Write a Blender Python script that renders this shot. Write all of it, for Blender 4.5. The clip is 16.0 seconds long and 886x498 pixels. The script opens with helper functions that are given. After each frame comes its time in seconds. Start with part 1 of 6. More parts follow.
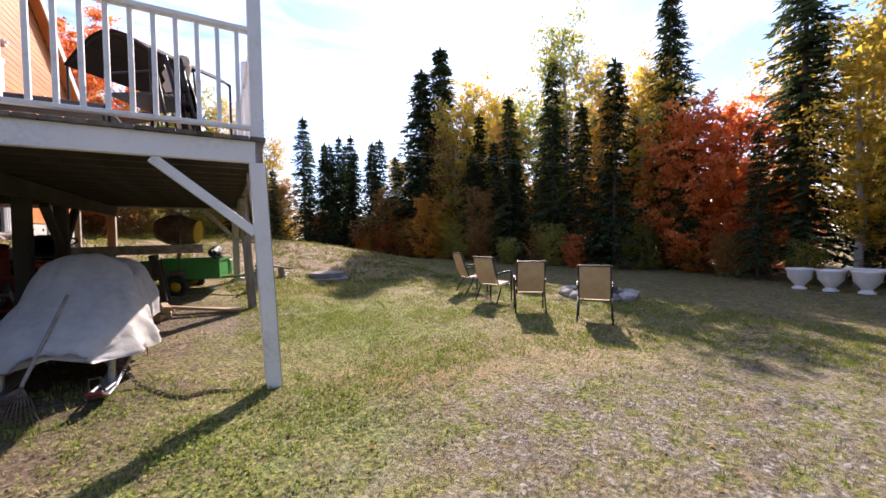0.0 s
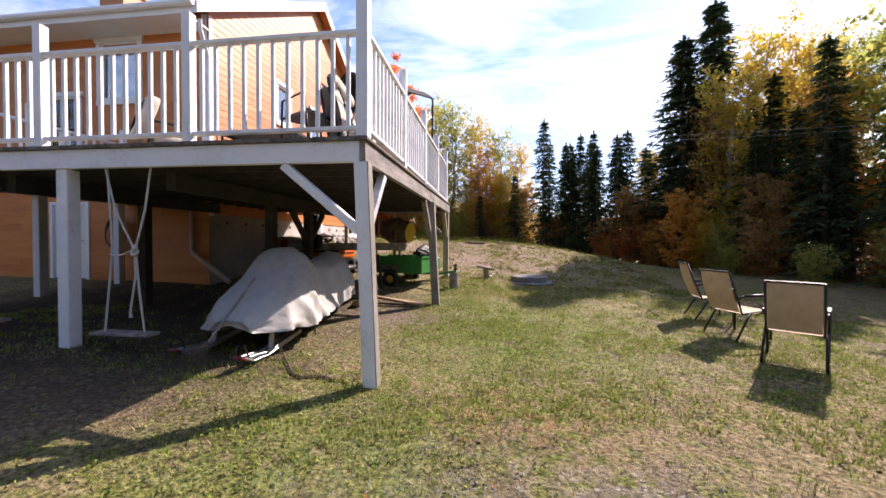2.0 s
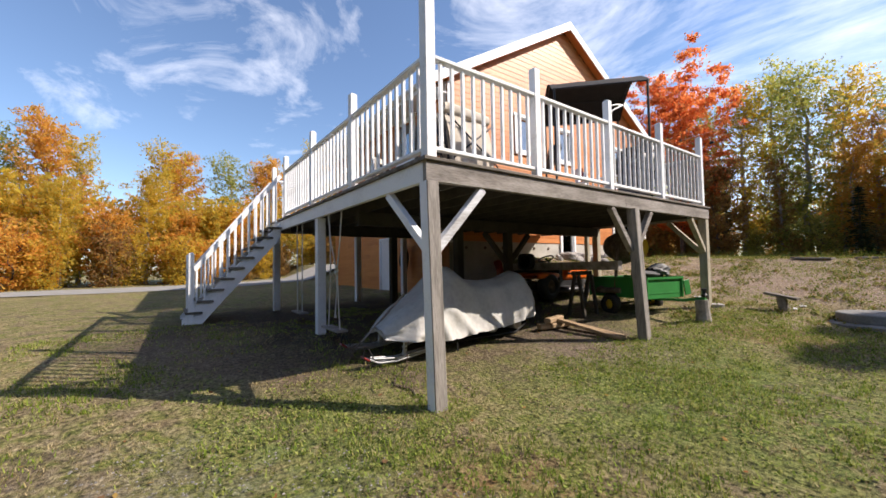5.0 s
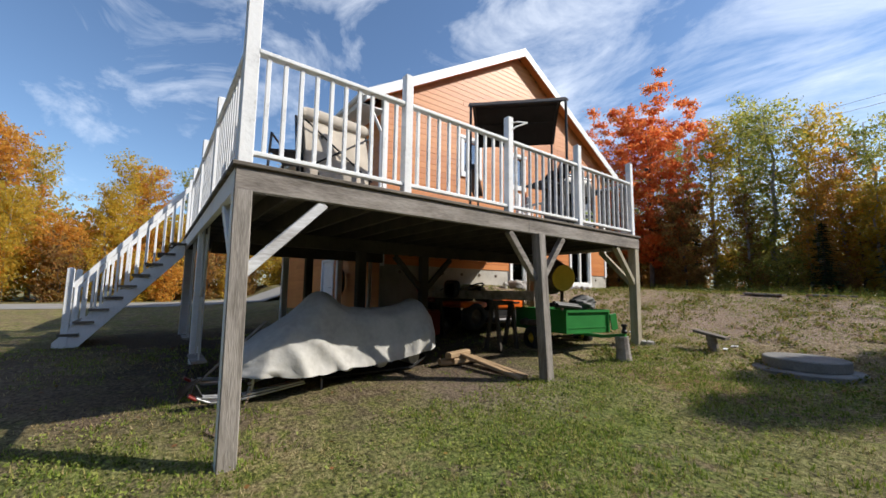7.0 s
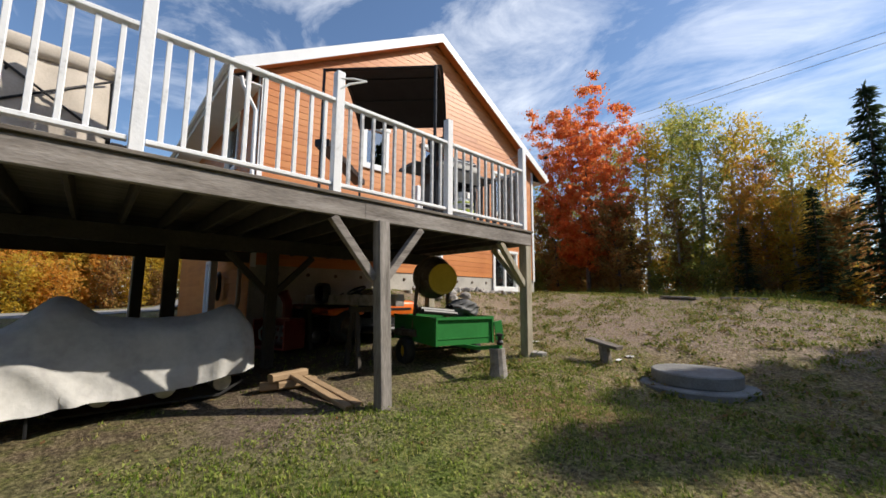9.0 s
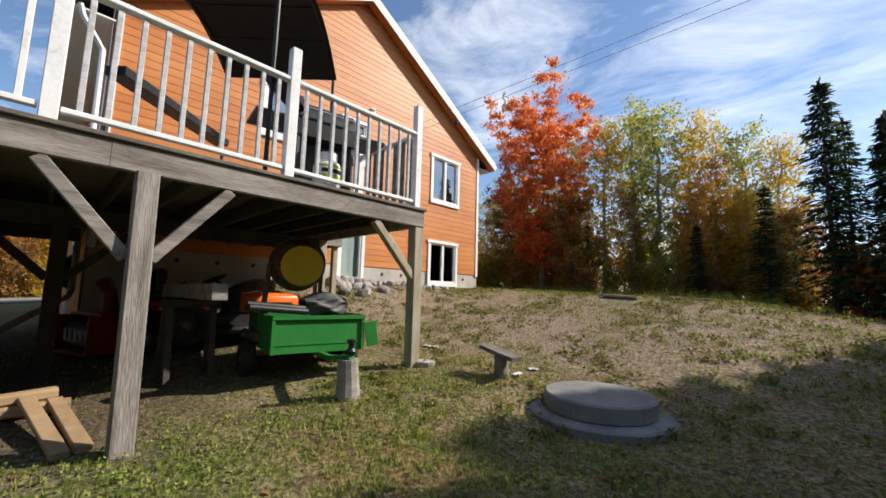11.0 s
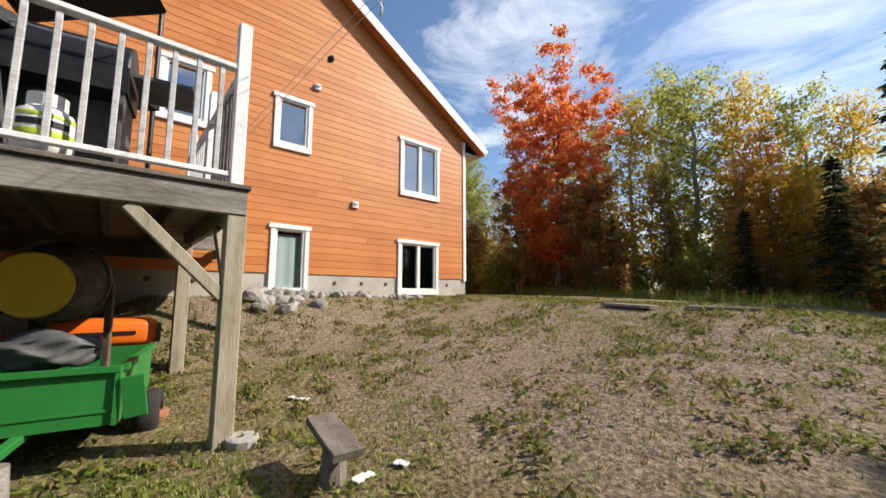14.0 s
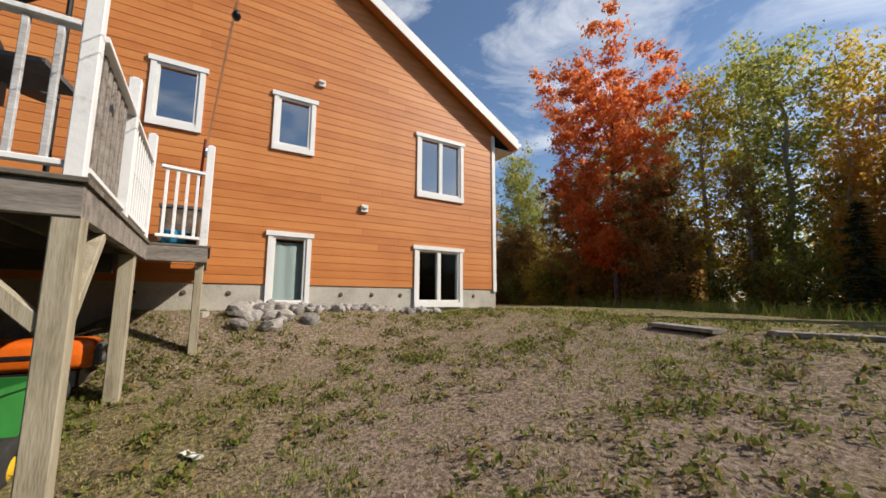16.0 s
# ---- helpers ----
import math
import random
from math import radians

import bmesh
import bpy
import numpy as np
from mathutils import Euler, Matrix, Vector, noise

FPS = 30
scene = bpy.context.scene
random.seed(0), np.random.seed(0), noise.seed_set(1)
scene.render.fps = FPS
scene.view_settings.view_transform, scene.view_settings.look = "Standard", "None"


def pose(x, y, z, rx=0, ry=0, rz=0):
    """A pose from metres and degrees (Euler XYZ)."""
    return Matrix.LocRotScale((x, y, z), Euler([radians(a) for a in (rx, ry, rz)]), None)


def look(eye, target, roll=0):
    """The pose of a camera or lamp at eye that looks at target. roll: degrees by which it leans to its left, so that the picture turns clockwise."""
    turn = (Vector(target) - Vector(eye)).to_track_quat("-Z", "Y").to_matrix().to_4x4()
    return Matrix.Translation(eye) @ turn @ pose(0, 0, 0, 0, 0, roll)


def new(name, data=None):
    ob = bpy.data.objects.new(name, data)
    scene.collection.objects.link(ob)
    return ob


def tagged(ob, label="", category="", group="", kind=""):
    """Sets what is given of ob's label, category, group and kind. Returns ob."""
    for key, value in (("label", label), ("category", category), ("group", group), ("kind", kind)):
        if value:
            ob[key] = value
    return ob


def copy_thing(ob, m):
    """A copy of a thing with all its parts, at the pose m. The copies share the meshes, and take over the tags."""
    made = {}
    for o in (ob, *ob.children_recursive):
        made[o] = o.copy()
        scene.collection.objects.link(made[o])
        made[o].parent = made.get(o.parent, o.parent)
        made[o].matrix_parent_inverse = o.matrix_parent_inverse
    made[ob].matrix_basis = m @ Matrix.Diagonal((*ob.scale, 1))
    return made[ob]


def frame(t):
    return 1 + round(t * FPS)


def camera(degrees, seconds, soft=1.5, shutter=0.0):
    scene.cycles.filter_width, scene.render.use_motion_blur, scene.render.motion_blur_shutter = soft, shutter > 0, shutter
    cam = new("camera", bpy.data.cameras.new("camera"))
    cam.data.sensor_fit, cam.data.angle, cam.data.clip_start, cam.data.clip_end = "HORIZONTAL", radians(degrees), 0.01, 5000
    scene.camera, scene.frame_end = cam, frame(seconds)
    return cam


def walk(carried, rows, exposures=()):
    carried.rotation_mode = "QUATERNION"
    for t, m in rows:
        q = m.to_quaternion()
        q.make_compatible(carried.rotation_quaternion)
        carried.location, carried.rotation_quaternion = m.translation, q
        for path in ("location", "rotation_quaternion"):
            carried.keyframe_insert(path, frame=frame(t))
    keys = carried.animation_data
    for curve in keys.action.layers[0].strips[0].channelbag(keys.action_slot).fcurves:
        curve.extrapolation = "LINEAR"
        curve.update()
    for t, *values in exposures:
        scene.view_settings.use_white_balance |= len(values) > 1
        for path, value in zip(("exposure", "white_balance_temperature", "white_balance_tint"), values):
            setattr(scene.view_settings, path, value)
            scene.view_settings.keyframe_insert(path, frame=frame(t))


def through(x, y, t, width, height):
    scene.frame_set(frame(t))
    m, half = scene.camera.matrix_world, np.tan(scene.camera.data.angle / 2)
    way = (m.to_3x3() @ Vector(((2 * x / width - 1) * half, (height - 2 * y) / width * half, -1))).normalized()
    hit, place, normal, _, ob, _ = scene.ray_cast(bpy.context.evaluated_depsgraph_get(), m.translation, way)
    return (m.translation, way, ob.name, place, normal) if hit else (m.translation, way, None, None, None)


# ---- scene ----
cam = camera(98.3, 16.0, 1.6)

PATH = [
    (0, (-0.216, -0.024, 1.522), (0.778, 1.71, 1.456), -0.8),
    (0.5, (0.213, 0.054, 1.548), (1.039, 1.876, 1.501), -0.2),
    (1, (0.593, 0.209, 1.516), (1.037, 2.159, 1.484), -0.7),
    (1.5, (0.979, 0.359, 1.498), (0.991, 2.358, 1.45), -0.8),
    (2, (1.351, 0.481, 1.486), (1.079, 2.462, 1.444), 0.3),
    (2.5, (1.657, 0.707, 1.453), (1.019, 2.602, 1.415), 0.3),
    (3, (1.968, 0.902, 1.434), (0.966, 2.632, 1.404), 0.2),
    (3.5, (2.268, 1.088, 1.45), (1.013, 2.645, 1.415), 0.2),
    (4, (2.517, 1.347, 1.462), (1.107, 2.766, 1.423), -0.0),
    (4.2, (2.657, 1.479, 1.451), (1.173, 2.82, 1.409), -0.1),
    (6.3, (3.528, 2.874, 1.423), (1.863, 3.96, 1.644), 0.0),
    (6.5, (3.534, 3.05, 1.425), (1.92, 4.209, 1.654), 0.6),
    (7, (3.575, 3.503, 1.446), (1.984, 4.696, 1.655), 0.8),
    (7.5, (3.664, 3.948, 1.475), (2.06, 5.123, 1.69), 0.5),
    (8, (3.629, 4.451, 1.432), (2.015, 5.609, 1.663), 1.3),
    (8.5, (3.716, 4.975, 1.441), (2.136, 6.18, 1.67), 0.6),
    (9, (3.676, 5.448, 1.418), (2.21, 6.786, 1.663), 0.4),
    (9.5, (3.676, 5.955, 1.41), (2.28, 7.369, 1.636), 0.3),
    (10, (3.713, 6.459, 1.395), (2.358, 7.914, 1.616), 1.2),
    (10.2, (3.717, 6.638, 1.387), (2.373, 8.103, 1.61), 1.2),
    (12.3, (3.469, 8.415, 1.486), (1.995, 9.746, 1.721), 0.6),
    (12.5, (3.458, 8.618, 1.493), (1.974, 9.937, 1.73), -0.0),
    (13, (3.418, 9.078, 1.519), (1.918, 10.38, 1.756), -0.0),
    (13.5, (3.394, 9.459, 1.565), (1.89, 10.754, 1.811), 0.4),
    (14, (3.384, 9.832, 1.622), (1.882, 11.132, 1.855), 0.1),
    (14.5, (3.414, 10.197, 1.652), (1.881, 11.461, 1.879), 0.2),
    (15, (3.381, 10.515, 1.669), (1.818, 11.739, 1.91), -0.4),
    (15.5, (3.238, 10.866, 1.719), (1.61, 11.999, 1.972), -0.2),
    (16, (3.11, 11.254, 1.761), (1.422, 12.293, 2.025), 0.3),
]
walk(cam, [(t, look(eye, target, roll)) for t, eye, target, roll in PATH], [(0, 1.2, 6700, 26), (2.5, 1.0, 6800, 25), (4.2, 0.88, 6900, 20), (6.3, 0.34, 6400, 9), (9, 0.27, 6600, 10), (12.3, 0.45, 6700, 10), (14.5, 0.47, 6800, 10), (16, 0.1, 6900, 10)])

# ---- light ----
SUN_AZ, SUN_EL = math.atan2(0.6, 0.8), radians(38)      # sun stands towards +x +y
world = bpy.data.worlds.new("sky")
scene.world = world
world.use_nodes = True
wn, wl = world.node_tree.nodes, world.node_tree.links
wn.clear()
sky = wn.new("ShaderNodeTexSky")
sky.sky_type, sky.sun_disc, sky.sun_elevation, sky.sun_rotation = "NISHITA", False, SUN_EL, SUN_AZ
sky.air_density, sky.dust_density, sky.ozone_density = 1.0, 0.25, 4.0
wtc, wmap = wn.new("ShaderNodeTexCoord"), wn.new("ShaderNodeMapping")
wmap.inputs["Scale"].default_value = (1.0, 2.6, 5.0)
wmap.inputs["Rotation"].default_value = (0.0, 0.0, 0.6)
wno, wramp, wmix = wn.new("ShaderNodeTexNoise"), wn.new("ShaderNodeValToRGB"), wn.new("ShaderNodeMixRGB")
wno.inputs["Scale"].default_value, wno.inputs["Detail"].default_value, wno.inputs["Roughness"].default_value = 1.4, 8.0, 0.62
wno.inputs["Distortion"].default_value = 0.7
wramp.color_ramp.elements[0].position, wramp.color_ramp.elements[1].position = 0.53, 1.02
wmix.inputs["Color2"].default_value = (9.0, 9.3, 9.8, 1)
wbg, wout = wn.new("ShaderNodeBackground"), wn.new("ShaderNodeOutputWorld")
wbg.inputs["Strength"].default_value = 0.13
wl.new(wtc.outputs["Generated"], wmap.inputs["Vector"])
wl.new(wmap.outputs["Vector"], wno.inputs["Vector"])
wdot, wveil = wn.new("ShaderNodeVectorMath"), wn.new("ShaderNodeMapRange")
wdot.operation = "DOT_PRODUCT"
wdot.inputs[1].default_value = (0.6 * math.cos(SUN_EL), 0.8 * math.cos(SUN_EL), math.sin(SUN_EL))
wveil.inputs["From Min"].default_value, wveil.inputs["From Max"].default_value = 0.1, 0.8
wveil.inputs["To Min"].default_value, wveil.inputs["To Max"].default_value = 0.0, 0.1
wadd = wn.new("ShaderNodeMath")
wl.new(wtc.outputs["Generated"], wdot.inputs[0])
wl.new(wdot.outputs["Value"], wveil.inputs["Value"])
wl.new(wno.outputs["Fac"], wadd.inputs[0])
wl.new(wveil.outputs["Result"], wadd.inputs[1])
wl.new(wadd.outputs[0], wramp.inputs["Fac"])
wl.new(wramp.outputs["Color"], wmix.inputs["Fac"])
wl.new(sky.outputs["Color"], wmix.inputs["Color1"])
wl.new(wmix.outputs["Color"], wbg.inputs["Color"])
wl.new(wbg.outputs["Background"], wout.inputs["Surface"])
sun_data = bpy.data.lights.new("sun", "SUN")
sun_data.energy, sun_data.angle, sun_data.color = 5.0, radians(0.5), (1.0, 0.93, 0.82)
sun = new("sun", sun_data)
sun.matrix_basis = look((20 * 0.6, 20 * 0.8, 20 * math.tan(SUN_EL)), (0, 0, 0))


# ---- shapes ----
RNG = np.random.default_rng(7)


class Shape:
    """Vertices and faces of one mesh."""

    def __init__(self):
        self.v, self.f = [], []

    def add(self, verts, faces):
        n = len(self.v)
        self.v += [tuple(p) for p in verts]
        self.f += [tuple(n + i for i in face) for face in faces]
        return self

    def box(self, x0, x1, y0, y1, z0, z1):
        return self.add([(x, y, z) for z in (z0, z1) for y in (y0, y1) for x in (x0, x1)],
                        [(0, 2, 3, 1), (4, 5, 7, 6), (0, 1, 5, 4), (2, 6, 7, 3), (0, 4, 6, 2), (1, 3, 7, 5)])

    def beam(self, a, b, w, h, up=(0, 0, 1), c=0.006):
        """A board with chamfered long edges from a to b: w across, h along up."""
        a, b = Vector(a), Vector(b)
        d = (b - a).normalized()
        u = Vector(up)
        s = d.cross(u)
        if s.length < 1e-4:
            s = d.cross(Vector((0, 1, 0)))
        s.normalize()
        u = s.cross(d).normalized()
        w, h = w / 2, h / 2
        prof = [(w, h - c), (w - c, h), (c - w, h), (-w, h - c), (-w, c - h), (c - w, -h), (w - c, -h), (w, c - h)]
        ring = [[p + s * x + u * z for x, z in prof] for p in (a, b)]
        faces = [(i, (i + 1) % 8, 8 + (i + 1) % 8, 8 + i) for i in range(8)]
        return self.add(ring[0] + ring[1], faces + [tuple(range(7, -1, -1)), tuple(range(8, 16))])

    def tube(self, pts, radii, n=8, close=True):
        pts = [Vector(p) for p in pts]
        radii = radii if hasattr(radii, "__len__") else [radii] * len(pts)
        verts, faces, s = [], [], None
        for i, p in enumerate(pts):
            d = (pts[min(i + 1, len(pts) - 1)] - pts[max(i - 1, 0)]).normalized()
            if s is None:
                s = d.orthogonal().normalized()
            s = (s - d * s.dot(d)).normalized()
            u = d.cross(s)
            verts += [p + (s * math.cos(k * math.tau / n) + u * math.sin(k * math.tau / n)) * radii[i] for k in range(n)]
        for i in range(len(pts) - 1):
            faces += [(i * n + k, i * n + (k + 1) % n, (i + 1) * n + (k + 1) % n, (i + 1) * n + k) for k in range(n)]
        if close:
            faces += [tuple(range(n - 1, -1, -1)), tuple(range((len(pts) - 1) * n, len(pts) * n))]
        return self.add(verts, faces)

    def lathe(self, prof, m=None, n=24):
        """Profile of (radius, height) turned round z, then moved by m."""
        m = m or Matrix()
        verts = [m @ Vector((r * math.cos(k * math.tau / n), r * math.sin(k * math.tau / n), z)) for r, z in prof for k in range(n)]
        faces = [(i * n + k, i * n + (k + 1) % n, (i + 1) * n + (k + 1) % n, (i + 1) * n + k) for i in range(len(prof) - 1) for k in range(n)]
        return self.add(verts, faces)

    def grid(self, rows):
        n = len(rows[0])
        return self.add([p for r in rows for p in r],
                        [(i * n + k, i * n + k + 1, (i + 1) * n + k + 1, (i + 1) * n + k) for i in range(len(rows) - 1) for k in range(n - 1)])

    def torus(self, m, R, r, n=24, k=8):
        pts = [m @ Vector((R * math.cos(i * math.tau / n), R * math.sin(i * math.tau / n), 0)) for i in range(n + 1)]
        return self.tube(pts, r, k, False)

    def turn(self, m):
        self.v = [tuple(m @ Vector(p)) for p in self.v]
        return self

    def mesh(self, name, smooth=False):
        me = bpy.data.meshes.new(name)
        me.from_pydata(self.v, [], self.f)
        me.update()
        if smooth:
            me.shade_smooth()
        return me


PLACE = {}


def thing(name, label, category, at=None, group=""):
    ob = tagged(new(name), label, category, group)
    ob.empty_display_size = 0.1
    ob.matrix_basis = at or Matrix()
    PLACE[ob] = ob.matrix_basis.copy()
    return ob


def part(name, shape, material, parent=None, label="", smooth=False, local=False):
    """One mesh object under a thing or a part. Shapes are in world places unless local."""
    me = shape if isinstance(shape, bpy.types.Mesh) else None
    if me is None:
        if parent is not None and not local:
            shape.turn(PLACE[parent].inverted())
        me = shape.mesh(name, smooth)
    ob = new(name, me)
    if material is not None and not me.materials:
        me.materials.append(material)
    if parent is not None:
        ob.parent = parent
        PLACE[ob] = PLACE[parent]
    else:
        PLACE[ob] = Matrix()
    return tagged(ob, label)


# ---- materials ----
def material(name, colors, rough=0.7, scale=4.0, detail=6.0, stretch=(1, 1, 1), bump=0.15, bump_scale=40.0, metal=0.0, spec=0.4,
             fine=0.35, island=0.0, space="Object", positions=(0.3, 0.7), bump_dist=0.01):
    """Colours blended by a broad and a fine noise, with relief of the fine one."""
    m = bpy.data.materials.new(name)
    m.use_nodes = True
    n, l = m.node_tree.nodes, m.node_tree.links
    bsdf = n["Principled BSDF"]
    tc, mp = n.new("ShaderNodeTexCoord"), n.new("ShaderNodeMapping")
    mp.inputs["Scale"].default_value = stretch
    if space == "World":
        l.new(n.new("ShaderNodeNewGeometry").outputs["Position"], mp.inputs["Vector"])
    else:
        l.new(tc.outputs["Object"], mp.inputs["Vector"])
    a, b, ramp = n.new("ShaderNodeTexNoise"), n.new("ShaderNodeTexNoise"), n.new("ShaderNodeValToRGB")
    a.inputs["Scale"].default_value, a.inputs["Detail"].default_value = scale, detail
    b.inputs["Scale"].default_value, b.inputs["Detail"].default_value = bump_scale, 4.0
    l.new(mp.outputs["Vector"], a.inputs["Vector"])
    l.new(mp.outputs["Vector"], b.inputs["Vector"])
    mix = n.new("ShaderNodeMix")
    mix.inputs["Factor"].default_value = fine
    l.new(a.outputs["Fac"], mix.inputs["A"])
    l.new(b.outputs["Fac"], mix.inputs["B"])
    value = mix.outputs["Result"]
    if island:
        info, mul, add = n.new("ShaderNodeObjectInfo"), n.new("ShaderNodeMath"), n.new("ShaderNodeMath")
        mul.operation, add.operation = "MULTIPLY_ADD", "ADD"
        mul.inputs[1].default_value, mul.inputs[2].default_value = island, -island / 2
        l.new(info.outputs["Random"], mul.inputs[0])
        l.new(value, add.inputs[0])
        l.new(mul.outputs[0], add.inputs[1])
        value = add.outputs[0]
    l.new(value, ramp.inputs["Fac"])
    cr = ramp.color_ramp
    lo, hi = positions
    cols = list(colors)
    while len(cr.elements) > 1:
        cr.elements.remove(cr.elements[-1])
    cr.elements[0].position, cr.elements[0].color = lo, (*cols[0], 1)
    for i, c in enumerate(cols[1:], 1):
        e = cr.elements.new(lo + (hi - lo) * i / (len(cols) - 1))
        e.color = (*c, 1)
    l.new(ramp.outputs["Color"], bsdf.inputs["Base Color"])
    bsdf.inputs["Roughness"].default_value, bsdf.inputs["Metallic"].default_value = rough, metal
    bsdf.inputs["Specular IOR Level"].default_value = spec
    if bump:
        bp = n.new("ShaderNodeBump")
        bp.inputs["Strength"].default_value, bp.inputs["Distance"].default_value = bump, bump_dist
        l.new(b.outputs["Fac"], bp.inputs["Height"])
        l.new(bp.outputs["Normal"], bsdf.inputs["Normal"])
    return m


def leaf_material(name, colors, through=0.45, rough=0.6):
    m = bpy.data.materials.new(name)
    m.use_nodes = True
    n, l = m.node_tree.nodes, m.node_tree.links
    n.remove(n["Principled BSDF"])
    geo, info, ramp = n.new("ShaderNodeNewGeometry"), n.new("ShaderNodeObjectInfo"), n.new("ShaderNodeValToRGB")
    mul, add = n.new("ShaderNodeMath"), n.new("ShaderNodeMath")
    mul.operation, mul.inputs[1].default_value, mul.inputs[2].default_value = "MULTIPLY_ADD", 0.3, -0.15
    l.new(info.outputs["Random"], mul.inputs[0])
    l.new(geo.outputs["Random Per Island"], add.inputs[0])
    l.new(mul.outputs[0], add.inputs[1])
    cr = ramp.color_ramp
    cr.elements[0].color = (*colors[0], 1)
    cr.elements[1].color = (*colors[-1], 1)
    for i, c in enumerate(colors[1:-1], 1):
        cr.elements.new(i / (len(colors) - 1)).color = (*c, 1)
    l.new(add.outputs[0], ramp.inputs["Fac"])
    d, t, mx = n.new("ShaderNodeBsdfDiffuse"), n.new("ShaderNodeBsdfTranslucent"), n.new("ShaderNodeMixShader")
    mx.inputs[0].default_value = through
    l.new(ramp.outputs["Color"], d.inputs["Color"])
    l.new(ramp.outputs["Color"], t.inputs["Color"])
    l.new(d.outputs[0], mx.inputs[1])
    l.new(t.outputs[0], mx.inputs[2])
    l.new(mx.outputs[0], n["Material Output"].inputs["Surface"])
    return m


WHITE_PAINT = material("white_painted_wood", [(0.5, 0.5, 0.5), (0.72, 0.73, 0.75), (0.8, 0.81, 0.83)], 0.65, 3, stretch=(1, 1, 1), bump=0.2, bump_scale=30, positions=(0.28, 0.5))
WORN_PAINT = material("worn_painted_beam", [(0.3, 0.28, 0.27), (0.45, 0.45, 0.46), (0.62, 0.63, 0.66)], 0.75, 3.0, stretch=(3, 0.6, 3), bump=0.3, bump_scale=22, positions=(0.3, 0.6))
GREY_WOOD = material("weathered_grey_wood", [(0.1, 0.085, 0.075), (0.22, 0.195, 0.175), (0.34, 0.31, 0.285)], 0.85, 2.5, stretch=(4, 0.7, 4), bump=0.4, bump_scale=18, positions=(0.3, 0.65))
GREY_POST = material("weathered_grey_post", [(0.09, 0.075, 0.065), (0.2, 0.18, 0.16), (0.33, 0.3, 0.275)], 0.85, 2.5, stretch=(6, 6, 0.6), bump=0.45, bump_scale=18, positions=(0.3, 0.62))
POST_WOOD = material("weathered_post_wood", [(0.2, 0.17, 0.12), (0.34, 0.3, 0.22), (0.42, 0.38, 0.3)], 0.8, 2.5, stretch=(5, 5, 0.7), bump=0.35, bump_scale=18, positions=(0.3, 0.65))
DECK_WOOD = material("deck_board_wood", [(0.07, 0.058, 0.05), (0.14, 0.12, 0.1), (0.23, 0.2, 0.17)], 0.85, 2.5, stretch=(4, 1, 4), bump=0.3, bump_scale=20, island=0.3)
# Wood for parts under the deck; the shade there is put into its colour.
SHADED_WOOD = material("shaded_joist_wood", [(0.03, 0.026, 0.022), (0.075, 0.062, 0.05)], 0.9, 3, bump=0.3)
SIDING = material("orange_wood_siding", [(0.45, 0.145, 0.036), (0.54, 0.19, 0.05), (0.6, 0.235, 0.068)], 0.5, 1.2, stretch=(1, 1, 3), bump=0.12, bump_scale=25, island=0.25)
TRIM = material("white_trim", [(0.74, 0.74, 0.74), (0.84, 0.84, 0.84)], 0.5, 3, bump=0.05)
CONCRETE = material("foundation_concrete", [(0.3, 0.28, 0.25), (0.46, 0.43, 0.38), (0.55, 0.52, 0.47)], 0.9, 1.8, bump=0.25, bump_scale=35)
LID_CONCRETE = material("well_concrete", [(0.12, 0.12, 0.115), (0.2, 0.195, 0.185), (0.28, 0.275, 0.26)], 0.9, 3.5, bump=0.4, bump_scale=45)
SHINGLE = material("roof_shingle", [(0.06, 0.06, 0.065), (0.12, 0.11, 0.11)], 0.9, 8, bump=0.5, bump_scale=30)
BLACK_METAL = material("black_metal", [(0.012, 0.012, 0.014), (0.03, 0.03, 0.032)], 0.45, 10, bump=0.05, metal=0.3)
STEEL = material("galvanised_steel", [(0.35, 0.36, 0.38), (0.55, 0.56, 0.58)], 0.4, 12, bump=0.05, metal=0.9)
CANVAS = material("dark_canopy_fabric", [(0.018, 0.014, 0.013), (0.035, 0.028, 0.025)], 0.9, 6, bump=0.15, bump_scale=120)
COVER = material("grey_tarpaulin", [(0.3, 0.29, 0.28), (0.42, 0.41, 0.39), (0.5, 0.49, 0.47)], 0.7, 2.2, bump=0.25, bump_scale=16, bump_dist=0.02)
BEIGE = material("beige_cushion_fabric", [(0.4, 0.35, 0.29), (0.55, 0.49, 0.42)], 0.9, 6, bump=0.15, bump_scale=80)
TAN_MESH = material("tan_sling_fabric", [(0.42, 0.31, 0.19), (0.55, 0.42, 0.27)], 0.8, 9, bump=0.2, bump_scale=160)
GREEN = material("green_painted_steel", [(0.02, 0.17, 0.035), (0.03, 0.24, 0.05)], 0.45, 2.5, bump=0.06, bump_scale=14)
ORANGE = material("orange_painted_metal", [(0.7, 0.12, 0.012), (0.85, 0.18, 0.02)], 0.35, 4, bump=0.03)
RED = material("red_painted_metal", [(0.14, 0.012, 0.01), (0.24, 0.02, 0.015)], 0.4, 4, bump=0.03)
YELLOW = material("yellow_paint", [(0.6, 0.38, 0.02), (0.75, 0.5, 0.04)], 0.5, 5, bump=0.1)
RUST = material("rusty_crusted_steel", [(0.05, 0.035, 0.025), (0.13, 0.09, 0.065), (0.24, 0.2, 0.16)], 0.9, 6, bump=0.6, bump_scale=22)
RUBBER = material("tyre_rubber", [(0.015, 0.015, 0.015), (0.035, 0.034, 0.032)], 0.85, 14, bump=0.3)
BRICK_RED = material("red_brick", [(0.25, 0.1, 0.06), (0.4, 0.18, 0.1)], 0.9, 12, bump=0.3)
